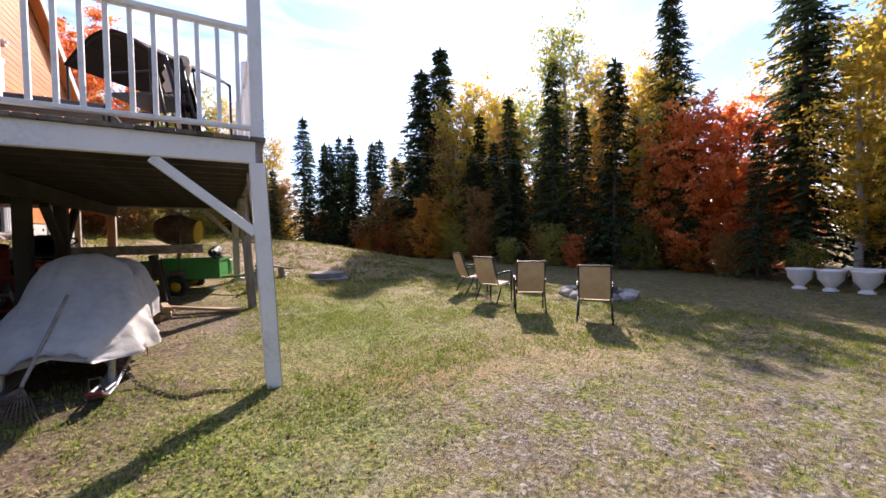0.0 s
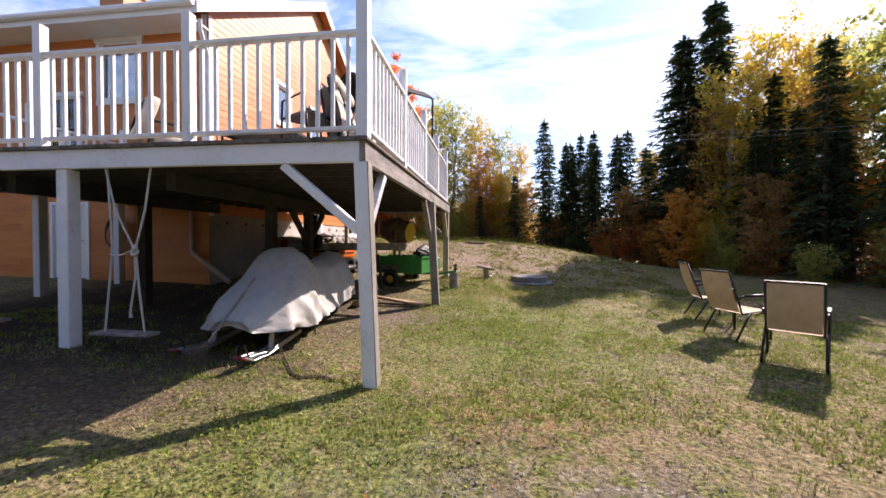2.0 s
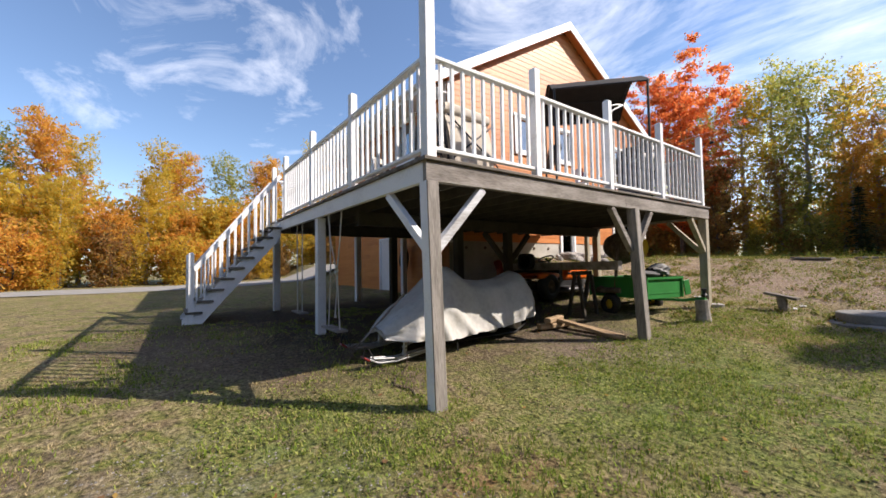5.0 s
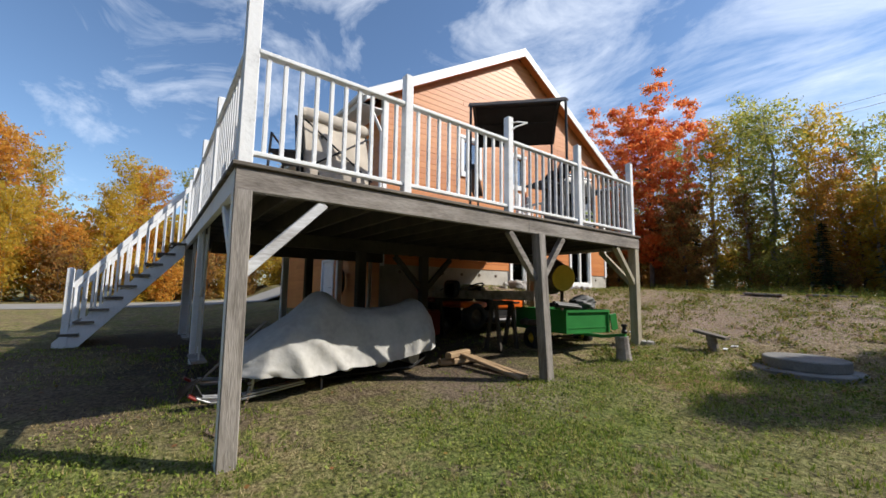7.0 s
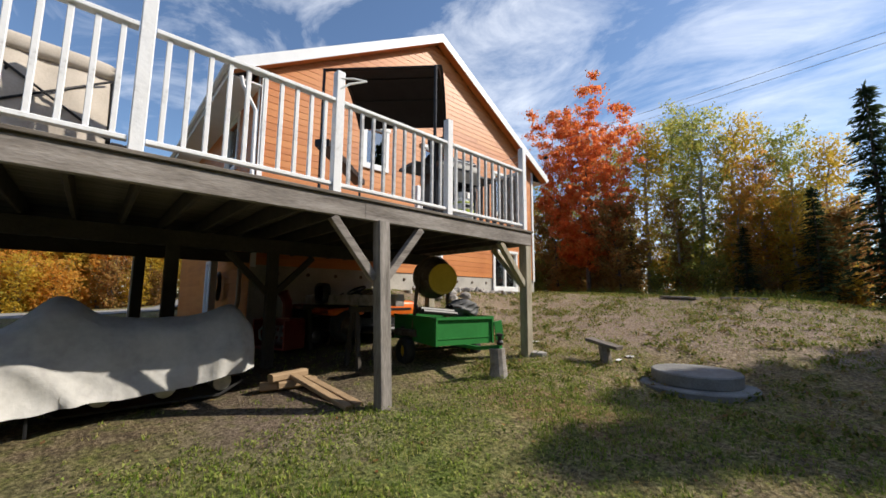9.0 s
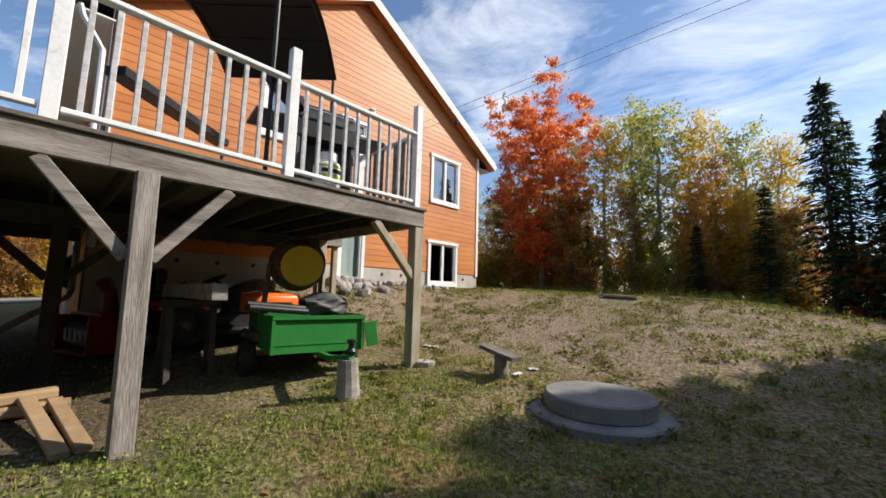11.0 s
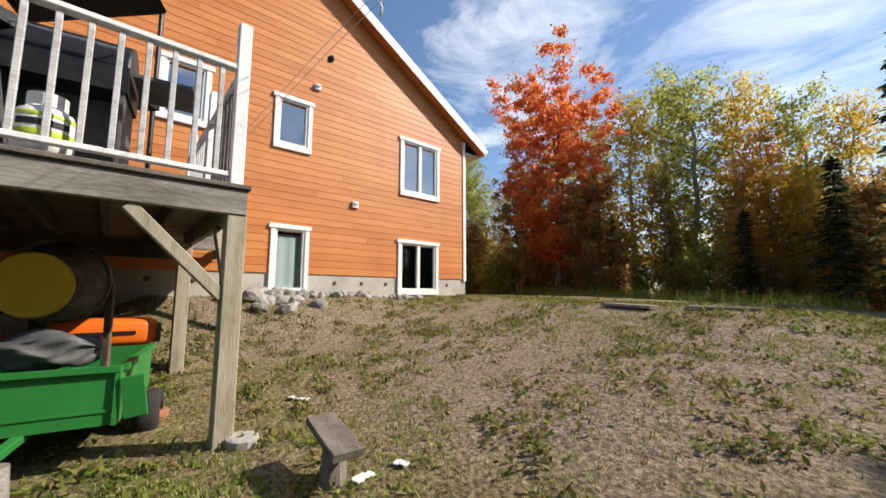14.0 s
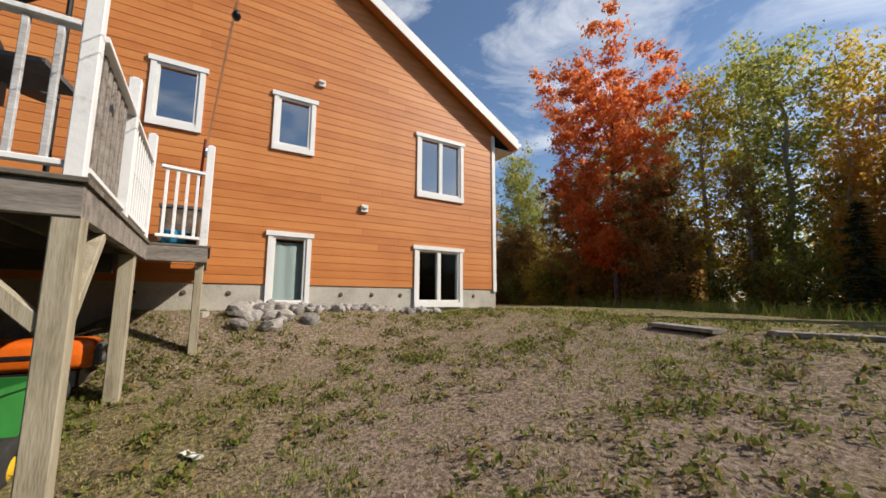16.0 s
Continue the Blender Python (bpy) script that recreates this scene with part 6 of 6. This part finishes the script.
    part("bowl", Shape().lathe([(0.0, 0.1), (0.1, 0.1), (0.13, 0.14), (0.25, 0.3), (0.27, 0.48), (0.3, 0.52), (0.3, 0.56), (0.25, 0.56), (0.23, 0.42), (0.0, 0.4)], None, 24), WHITE_GLOSS, p, "", True, local=True)
    part("foot", Shape().lathe([(0.0, -0.02), (0.16, -0.02), (0.16, 0.04), (0.1, 0.08), (0.1, 0.099), (0.0, 0.099)], None, 20), WHITE_GLOSS, p, "", True, local=True)
    return p


p1 = planter(at_ground(13.3, 4.15))
copy_thing(p1, at_ground(13.35, 3.55))
copy_thing(p1, at_ground(13.35, 2.9))
tagged(part("shelf_board", Shape().beam((13.33, 3.3, ground_at(13.35, 2.9) + 0.586), (13.38, 2.5, ground_at(13.35, 2.9) + 0.586), 0.4, 0.05), WHITE_GLOSS), "white slab lying across an urn", "slab")

# ---- on the deck ----
GZM = Matrix.Translation((-1.13, 7.58, DZ)) @ pose(0, 0, 0, 0, 0, 44)
gaz = thing("grill_gazebo", "black metal grill shelter with a curved dark canopy", "gazebo", GZM)
GU, GV, GH = 1.55, 1.9, 2.08
rows, low = [], []
for v in np.linspace(0, 1, 19):
    zz = GH + 0.42 * math.sin(math.pi * v)
    rows.append([(u, GV * v, zz - 0.012 * math.sin(math.pi * (u + 0.05) / 1.65 * 3) ** 2) for u in np.linspace(-0.05, GU + 0.05, 10)])
    low.append([(u, GV * v, zz - 0.02) for u in np.linspace(-0.05, GU + 0.05, 10)])
part("canopy", Shape().grid(rows).grid([r[::-1] for r in low]), CANVAS, gaz, "dark fabric canopy", True, local=True)
for u in (0, GU):
    part("arch", Shape().tube([(u, GV * v, GH + 0.42 * math.sin(math.pi * v) - 0.035) for v in np.linspace(0, 1, 15)], 0.014, 7), BLACK_METAL, gaz, local=True)
    for v in (0.0, 1.0):
        part("post", Shape().tube([(u, GV * v, 0.0), (u, GV * v, GH)], 0.022, 8), BLACK_METAL, gaz, local=True)
    part("shelf", Shape().beam((u, 0.03, 1.02), (u, GV - 0.03, 1.02), 0.2, 0.1), BLACK_METAL, gaz, "black side shelf", local=True)
for v in (0, 1):
    part("eave_bar", Shape().tube([(0, GV * v, GH - 0.01), (GU, GV * v, GH - 0.01)], 0.014, 7), BLACK_METAL, gaz, local=True)
part("lower_bar", Shape().tube([(0, GV, 0.12), (GU, GV, 0.12)], 0.014, 7), BLACK_METAL, gaz, local=True)
for f in (0.25, 0.5, 0.75):
    part("rib", Shape().tube([(0, GV * f, GH + 0.42 * math.sin(math.pi * f) - 0.03), (GU, GV * f, GH + 0.42 * math.sin(math.pi * f) - 0.03)], 0.008, 6), BLACK_METAL, gaz, local=True)

grill = thing("gas_grill", "black gas grill with side shelves on the deck", "grill", Matrix.Translation((-0.62, 9.5, DZ)) @ pose(0, 0, 0, 0, 0, 82))
lid = [[(u, 0.27 * math.cos(a), 0.88 + 0.27 * math.sin(a)) for a in np.linspace(0, math.pi, 13)] for u in (-0.36, -0.34, 0.34, 0.36)]
gl_ = Shape().grid(lid)
for e in (0, 3):
    gl_.f.append(tuple(range(e * 13, e * 13 + 13)))
part("lid", gl_, BLACK_METAL, grill, "black hood", True, local=True)
part("firebox", Shape().box(-0.36, 0.36, -0.27, 0.27, 0.68, 0.875), BLACK_METAL, grill, local=True)
part("cabinet", Shape().box(-0.34, 0.34, 0.0, 0.25, 0.1, 0.679).box(-0.34, -0.31, -0.25, -0.001, 0.1, 0.679).box(0.31, 0.34, -0.25, -0.001, 0.1, 0.679), PLASTIC_GREY, grill, "dark open cart", local=True)
part("lid_handle", Shape().tube([(-0.28, -0.27, 0.98), (-0.28, -0.33, 0.98), (0.28, -0.33, 0.98), (0.28, -0.27, 0.98)], 0.012, 8), STEEL, grill, local=True)
for s in (-1, 1):
    part("side_shelf", Shape().beam((s * 0.38, 0, 0.85), (s * 0.78, 0, 0.85), 0.48, 0.04), PLASTIC_GREY, grill, "grey side shelf", local=True)
    wheel(grill, (s * 0.3, 0.15, 0.08), 0.08, 0.04, STEEL)
propane = thing("propane_cylinder", "white propane cylinder with a lime label under the grill", "gas cylinder", Matrix.Translation((-0.24, 9.42, DZ)))
tank = part("tank", Shape().lathe([(0.0, 0.03), (0.1, 0.03), (0.15, 0.08), (0.155, 0.14), (0.155, 0.3), (0.14, 0.35), (0.07, 0.39), (0.0, 0.4)], None, 24), WHITE_GLOSS, propane, "white steel tank", True, local=True)
part("label_band", Shape().lathe([(0.157, 0.16), (0.158, 0.165), (0.158, 0.2), (0.157, 0.205)], None, 24), LIME, tank, "lime band", True, local=True)
part("label_band", Shape().lathe([(0.157, 0.29), (0.158, 0.292), (0.156, 0.315), (0.152, 0.32)], None, 24), LIME, tank, "lime band", True, local=True)
part("print_bar", Shape().add([((0.159) * math.cos(a), (0.159) * math.sin(a), z) for z in (0.225, 0.27) for a in np.linspace(-0.9, 0.9, 9)], [(k, k + 1, k + 10, k + 9) for k in range(8)]), BLACK_METAL, tank, "dark printed bar", local=True)
part("collar", Shape().lathe([(0.1, 0.385), (0.1, 0.47), (0.105, 0.47), (0.105, 0.38)], None, 20), WHITE_GLOSS, propane, local=True)
part("foot_ring", Shape().lathe([(0.11, 0.0), (0.115, 0.0), (0.115, 0.05), (0.11, 0.05)], None, 20), WHITE_GLOSS, propane, local=True)

# folded padded chairs behind the railing
fold = thing("folded_lounger", "beige padded loungers folded upright on the deck", "lounger", Matrix.Translation((-0.42, 5.05, DZ)) @ pose(0, 0, 0, 0, 0, 6))
for k in range(2):
    x0 = -0.12 * k
    rows = []
    for v in np.linspace(0, 1, 9):
        rows.append([(x0 + 0.04 * math.sin(math.pi * v) + 0.03 * math.sin(math.pi * u * 2) ** 2 - 0.14 * v, -0.38 + 0.76 * u, 0.1 + 0.72 * v) for u in np.linspace(0, 1, 11)])
    back_rows = [[(p[0] - 0.05, p[1], p[2]) for p in r][::-1] for r in rows]
    part("cushion", Shape().grid(rows).grid(back_rows), BEIGE, fold, "beige quilted pad", True, local=True)
    part("frame", Shape().tube([(x0, -0.4, 0.0), (x0 - 0.16, -0.4, 0.86)], 0.016, 7).tube([(x0, 0.4, 0.0), (x0 - 0.16, 0.4, 0.86)], 0.016, 7).tube([(x0 + 0.05, -0.39, 0.2), (x0 - 0.05, 0.39, 0.75)], 0.01, 6).tube([(x0 + 0.05, 0.39, 0.2), (x0 - 0.05, -0.39, 0.75)], 0.01, 6), BLACK_METAL, fold, "", True, local=True)
part("headrest", soft_box(-0.2, -0.06, -0.4, 0.4, 0.78, 0.92, 0.7), BEIGE, fold, "beige headrest roll", True, local=True)
# low cushioned lounge and table
lounge = thing("lounge_chair", "deck lounge chair with pale cushions", "lounge chair", Matrix.Translation((-3.2, 5.5, DZ)) @ pose(0, 0, 0, 0, 0, -35))
part("seat_cushion", soft_box(-0.32, 0.32, -0.35, 0.35, 0.28, 0.44, 0.55), BEIGE, lounge, "pale seat cushion", True, local=True)
part("back_cushion", soft_box(-0.32, 0.32, -0.08, 0.08, -0.32, 0.32, 0.55).turn(pose(0, -0.42, 0.66, -18, 0, 0)), BEIGE, lounge, "pale back cushion", True, local=True)
for s in (-1, 1):
    part("side_frame", Shape().tube([(s * 0.36, 0.38, 0.0), (s * 0.36, 0.38, 0.55), (s * 0.36, -0.4, 0.58), (s * 0.36, -0.46, 0.0)], 0.018, 8), BLACK_METAL, lounge, "", True, local=True)
part("seat_frame", Shape().box(-0.34, 0.34, -0.4, 0.36, 0.24, 0.279), BLACK_METAL, lounge, local=True)
table = thing("patio_table", "low dark slatted patio table", "table", Matrix.Translation((-1.7, 5.35, DZ)))
for k in range(6):
    part("slat", Shape().beam((-0.5, -0.27 + 0.108 * k, 0.42), (0.5, -0.27 + 0.108 * k, 0.42), 0.095, 0.02), PLASTIC_GREY, table, local=True)
for x in (-0.5, 0.5):
    part("end_rail", Shape().beam((x, -0.33, 0.4), (x, 0.33, 0.4), 0.03, 0.04), BLACK_METAL, table, local=True)
for x in (-0.48, 0.48):
    for y in (-0.3, 0.3):
        part("leg", Shape().tube([(x, y, 0.0), (x, y, 0.4)], 0.016, 8), BLACK_METAL, table, local=True)
metal_chair = thing("patio_chair", "black metal patio armchair behind the railing", "chair", Matrix.Translation((-0.75, 4.72, DZ)) @ pose(0, 0, 0, 0, 0, 60))
for s in (-1, 1):
    part("side_frame", Shape().tube([(s * 0.26, 0.26, 0.0), (s * 0.26, 0.24, 0.6), (s * 0.26, -0.2, 0.62), (s * 0.26, -0.3, 0.0)], 0.014, 8), BLACK_METAL, metal_chair, "", True, local=True)
part("seat", Shape().box(-0.25, 0.25, -0.25, 0.25, 0.4, 0.43), BLACK_METAL, metal_chair, local=True)
# hook on a rail post, box and broom on the landing
hook = thing("plant_hook", "white scrolled bracket on a rail post", "bracket", Matrix.Translation((RX, 7.22, DZ + 1.2)))
part("arm", Shape().tube([(RX, 7.215, DZ + 1.12), (RX + 0.02, 7.3, DZ + 1.2), (RX + 0.05, 7.5, DZ + 1.3)], 0.012, 7), WHITE_GLOSS, hook)
part("brace", Shape().tube([(RX, 7.215, DZ + 1.24), (RX + 0.03, 7.35, DZ + 1.28), (RX + 0.05, 7.5, DZ + 1.3)], 0.01, 7), WHITE_GLOSS, hook)
tagged(part("plastic_box", soft_box(-3.5, -3.05, 10.7, 11.0, DZ, DZ + 0.22, 0.4), BLUE, smooth=True), "blue plastic tub on the landing", "tub")
bench2 = thing("storage_bench", "dark wooden storage bench on the landing", "bench", Matrix.Translation((-3.9, 10.8, DZ)))
part("box", Shape().box(-4.3, -3.55, 10.62, 11.1, DZ, DZ + 0.6), RUST, bench2, "brown box")
part("lid", Shape().box(-4.33, -3.53, 10.6, 11.12, DZ + 0.602, DZ + 0.64), PLASTIC_GREY, bench2, "grey lid")
broom = thing("snow_brush", "red-handled brush leaning in the railing corner", "brush", Matrix.Translation((-2.98, 11.08, DZ)))
part("handle", Shape().tube([(-3.02, 11.04, DZ), (-2.98, 11.1, DZ + 1.5)], 0.018, 8), RED, broom, "red handle")
part("head", Shape().box(-3.1, -2.99, 10.98, 11.1, DZ + 0.001, DZ + 0.16), BLACK_METAL, broom)
# clothesline from the landing post out over the yard
LINE = [(-3.0, 11.12, 3.84), (0.0, 11.3, 4.04), (8.0, 11.85, 4.36), (24.0, 13.05, 5.1)]
line = thing("clothesline", "double clothesline strung from the landing over the yard", "clothesline", Matrix.Translation(LINE[0]))
for dz, nm in ((0.1, "upper_line"), (-0.02, "lower_line")):
    part(nm, Shape().tube([(x, y, z + dz) for x, y, z in LINE], 0.003, 5), ROPE, line, "thin pale line")
part("end_pulley", Shape().torus(pose(-2.96, 11.12, 3.78, 90, 0, 0), 0.06, 0.014, 16, 7).beam((-2.99, 11.12, 3.74), (-2.99, 11.12, 3.83), 0.02, 0.02), STEEL, line)
part("spreader", Shape().tube([(0.82, 11.36, 4.1), (0.8, 11.36, 4.06), (0.84, 11.36, 3.98), (0.82, 11.36, 3.93)], 0.011, 7).torus(pose(0.82, 11.36, 4.1, 90, 0, 0), 0.02, 0.007, 12, 6).torus(pose(0.82, 11.36, 3.94, 90, 0, 0), 0.02, 0.007, 12, 6), WHITE_GLOSS, line, "pale S-shaped line spreader")
part("tightener", Shape().lathe([(0.0, -0.045), (0.022, -0.04), (0.034, 0.0), (0.022, 0.04), (0.0, 0.045)], Matrix.Translation((0.0, 11.3, 3.91)) @ pose(0, 0, 0, 0, 90, 0), 12), BLACK_METAL, line, "dark line tightener", True)

# small stray things on the ground
for x, y, turn, w in ((-0.33, 11.25, 30, 0.22), (1.24, 11.06, 100, 0.14), (1.3, 11.3, 20, 0.1)):
    g = ground_at(x, y)
    c, s = math.cos(math.radians(turn)), math.sin(math.radians(turn))
    rows = [[(x + c * u * w - s * v * 0.06, y + s * u * w + c * v * 0.06, g + 0.022 + 0.018 * noise.noise(Vector((9 * u, 5 * v, x)))) for u in np.linspace(-0.5, 0.5, 9)] for v in np.linspace(-0.5, 0.5, 6)]
    low = [[(p[0], p[1], p[2] - 0.008) for p in r][::-1] for r in rows]
    tagged(part("plastic_scrap", Shape().grid(rows).grid(low), WHITE_GLOSS, smooth=True), "crumpled white plastic scrap on the grass", "scrap")
for x, y, r, ob_mat, nm, lab, cat in ((0.16, 10.66, 0.15, STONE, "flat_stone", "flat grey stone at the foot of the deck post", "stone"), (-0.9, 10.24, 0.11, BRICK_RED, "brick_block", "reddish brick block beside the trailer wheel", "brick"), (-3.94, 11.24, 0.13, STONE, "footing_block", "grey block under the landing post", "block")):
    g = ground_at(x, y)
    ring = [(r * (1 - 0.5 * max(0, k - 3) / 2), h) for k, h in enumerate((-0.05, 0.0, 0.025, 0.045, 0.055, 0.056))]
    st = Shape().lathe([(rr, g + h) for rr, h in ring] + [(0.0, g + 0.057)], Matrix.Translation((x, y, 0)) @ Matrix.Diagonal((1.0, 0.75, 1, 1)), 11)
    tagged(part(nm, st, ob_mat), lab, cat)

# ---- grass, leaves and pebbles ----
gr = np.random.default_rng(12)


def patch_noise(x, y, s, o):
    return np.array([noise.noise(Vector((a * s, b * s, o))) for a, b in zip(x, y)])


def scatter(n, x0, x1, y0, y1):
    return gr.uniform(x0, x1, n), gr.uniform(y0, y1, n)


x, y = scatter(60000, -5.5, 8.5, 0.2, 17.0)
dens = patch_noise(x, y, 0.7, 3.0) + 0.6 * patch_noise(x, y, 2.2, 9.0)
under = (x < 0.0) & (x > -4.4) & (y > 4.6) & (y < 10.2)
bare = (np.hypot((x - 2.4) / 2.6, (y - 1.8) / 1.8) < 1) | under
knoll = y > 10.2 + 0.5 * np.sin(1.3 * x)
strip = (x > -4.6) & (x < -0.7) & (np.abs(y - (3.75 + 0.55 * x)) < 0.45)
bare = bare | strip
# Thins the grass where the deck's shade falls, so the darkened earth shows.
shade = (x < -1.6) & (y < 4.8) & (y > 3.75 + 0.55 * x)
bare = bare | (shade & (gr.random(len(x)) < 0.6))
dens = dens + gr.uniform(-0.35, 0.35, len(x))
keep = (dens > np.where(knoll, 0.12, 0.0)) & (~knoll | (gr.random(len(x)) < 0.5)) & (~bare | (gr.random(len(x)) < 0.12)) & (np.hypot(x - 2.25, y - 10.78) > 0.66)
x, y = x[keep], y[keep]
rep = 6
X, Y = np.repeat(x, rep) + gr.normal(0, 0.03, len(x) * rep), np.repeat(y, rep) + gr.normal(0, 0.03, len(x) * rep)
Z = height(X, Y)
n = len(X)
ang, lean, h = gr.uniform(0, math.tau, n), gr.uniform(0.1, 1.1, n), gr.uniform(0.015, 0.05, n)
tip = np.stack([X + np.cos(ang) * lean * h, Y + np.sin(ang) * lean * h, Z + h], 1)
side = np.stack([-np.sin(ang), np.cos(ang), 0 * ang], 1) * gr.uniform(0.004, 0.01, (n, 1))
base = np.stack([X, Y, Z - 0.01], 1)
v = np.stack([base - side, base + side, tip], 1).reshape(-1, 3)


def tris(name, v, mat, label, cat):
    me = bpy.data.meshes.new(name)
    me.vertices.add(len(v))
    me.vertices.foreach_set("co", v.astype(np.float32).ravel())
    me.loops.add(len(v))
    me.loops.foreach_set("vertex_index", np.arange(len(v), dtype=np.int32))
    me.polygons.add(len(v) // 3)
    me.polygons.foreach_set("loop_start", np.arange(0, len(v), 3, dtype=np.int32))
    me.update()
    me.materials.append(mat)
    return tagged(new(name, me), label, cat, kind="stuff")


tris("grass", v, BLADES, "short patchy autumn grass", "grass")
# dry blades among the green
x, y = scatter(34000, -5.0, 8.0, 0.2, 17.5)
dens = patch_noise(x, y, 0.8, 21.0) + 0.7 * patch_noise(x, y, 2.6, 4.0)
under = (x < 0.0) & (x > -4.4) & (y > 4.6) & (y < 10.2)
keep = (dens > np.where(y > 10.4, -0.25, 0.1)) & (~under | (gr.random(len(x)) < 0.1)) & (np.hypot(x - 2.25, y - 10.78) > 0.66)
x, y = np.repeat(x[keep], 5), np.repeat(y[keep], 5)
n = len(x)
X, Y = x + gr.normal(0, 0.03, n), y + gr.normal(0, 0.03, n)
Z = height(X, Y)
ang, lean, h = gr.uniform(0, math.tau, n), gr.uniform(0.5, 2.2, n), gr.uniform(0.01, 0.032, n)
tip = np.stack([X + np.cos(ang) * lean * h, Y + np.sin(ang) * lean * h, Z + h], 1)
side = np.stack([-np.sin(ang), np.cos(ang), 0 * ang], 1) * gr.uniform(0.002, 0.006, (n, 1))
base = np.stack([X, Y, Z - 0.008], 1)
tris("dry_grass", np.stack([base - side, base + side, tip], 1).reshape(-1, 3), STRAW, "dry straw-coloured grass", "grass")
WEED = leaf_material("weed_leaves", [(0.075, 0.105, 0.022), (0.16, 0.2, 0.04), (0.28, 0.27, 0.09), (0.3, 0.18, 0.09)], 0.45)
CLOVER = leaf_material("clover_leaves", [(0.1, 0.15, 0.03), (0.22, 0.28, 0.06), (0.34, 0.38, 0.1), (0.4, 0.36, 0.15)], 0.45)
# low broad weeds on the knoll
x, y = scatter(3600, -3.8, 6.0, 9.4, 18.5)
keep = patch_noise(x, y, 0.9, 5.0) + 0.5 * patch_noise(x, y, 3.0, 1.0) + gr.uniform(-0.55, 0.55, len(x)) > 0.12
x, y = np.repeat(x[keep], 14), np.repeat(y[keep], 14)
n = len(x)
X, Y = x + gr.normal(0, 0.05, n), y + gr.normal(0, 0.05, n)
c = np.stack([X, Y, height(X, Y) + gr.uniform(0.008, 0.06, n)], 1)
me = quads_mesh("weeds", c, gr.normal(0, 0.5, (n, 3)) + np.array([0, 0, 1.0]), gr.normal(0, 1, (n, 3)), gr.uniform(0.008, 0.018, n), gr.uniform(0.018, 0.042, n))
me.materials.append(WEED)
tagged(new("weeds", me), "low green weeds on the bare knoll", "weeds", kind="stuff")
# clover and low weeds in the lawn beside the deck
x, y = scatter(5500, -1.2, 7.0, 2.2, 11.0)
lush = np.exp(-(((x - 1.0) / 2.2) ** 2 + ((y - 6.2) / 2.4) ** 2)) + np.exp(-(((x + 0.3) / 1.6) ** 2 + ((y - 3.0) / 0.9) ** 2))
keep = (0.8 * patch_noise(x, y, 0.8, 15.0) + 0.6 * patch_noise(x, y, 2.8, 8.0) + 0.45 * lush + gr.uniform(-0.4, 0.4, len(x)) > 0.22) & (np.hypot(x - 2.25, y - 10.78) > 0.66) & ~((x < -0.1) & (y > 4.4))
x, y = np.repeat(x[keep], 11), np.repeat(y[keep], 11)
n = len(x)
X, Y = x + gr.normal(0, 0.055, n), y + gr.normal(0, 0.055, n)
c = np.stack([X, Y, height(X, Y) + gr.uniform(0.01, 0.05, n)], 1)
me = leaf_mesh("clover", c, gr.normal(0, 0.5, (n, 3)) + np.array([0, 0, 1.0]), gr.normal(0, 1, (n, 3)), gr.uniform(0.012, 0.028, n))
me.materials.append(CLOVER)
tagged(new("clover", me), "low green clover and weeds in the lawn", "weeds", kind="stuff")
# tall grass at the far edge of the knoll
x, y = scatter(5000, -7, 3, 22.5, 26.5)
Z = height(x, y)
n = len(x)
ang, h = gr.uniform(0, math.tau, n), gr.uniform(0.12, 0.5, n)
tip = np.stack([x + np.cos(ang) * 0.6 * h, y + np.sin(ang) * 0.6 * h, Z + h], 1)
side = np.stack([-np.sin(ang), np.cos(ang), 0 * ang], 1) * 0.007
base = np.stack([x, y, Z - 0.02], 1)
tris("tall_grass", np.stack([base - side, base + side, tip], 1).reshape(-1, 3), BLADES, "tall pale grass before the wood", "grass")
# fallen leaves
x, y = scatter(1100, -5, 12, -0.5, 18)
n = len(x)
c = np.stack([x, y, height(x, y) + 0.012], 1)
s = gr.uniform(0.012, 0.028, n)
me = quads_mesh("fallen_leaves", c, gr.normal(0, 0.25, (n, 3)) + np.array([0, 0, 1.0]), gr.normal(0, 1, (n, 3)) * np.array([1, 1, 0.15]), s * 0.7, s)
me.materials.append(FALLEN)
tagged(new("fallen_leaves", me), "scattered dry autumn leaves", "leaves", kind="stuff")
# pebbles where the lawn thins out
x, y = scatter(5200, -0.5, 6.0, 0.0, 4.2)
keep = np.hypot((x - 2.5) / 3.0, (y - 1.6) / 2.2) + 0.5 * patch_noise(x, y, 1.2, 2.0) < 1
x, y = x[keep], y[keep]
x2, y2 = scatter(3500, -3.5, 4.0, 10.5, 16.5)
x, y = np.concatenate([x, x2]), np.concatenate([y, y2])
n = len(x)
r = gr.uniform(0.005, 0.013, n)[:, None, None]
o = np.array([(1, 0, 0), (0, 1, 0), (-1, 0, 0), (0, -1, 0), (0, 0, 0.7)], float)
th = gr.uniform(0, 1.5, n)
rot = np.stack([np.stack([np.cos(th), -np.sin(th)], 1), np.stack([np.sin(th), np.cos(th)], 1)], 1)
oo = np.repeat(o[None], n, 0)
oo[:, :, :2] = np.einsum("nij,nkj->nki", rot, oo[:, :, :2] * gr.uniform(0.6, 1.2, (n, 5, 1)))
p = np.stack([x, y, height(x, y)], 1)[:, None] + oo * r
t = np.array([(0, 1, 4), (1, 2, 4), (2, 3, 4), (3, 0, 4)])
tris("gravel", p[:, t].reshape(-1, 3), STONE, "small grey pebbles in the thin lawn", "gravel")
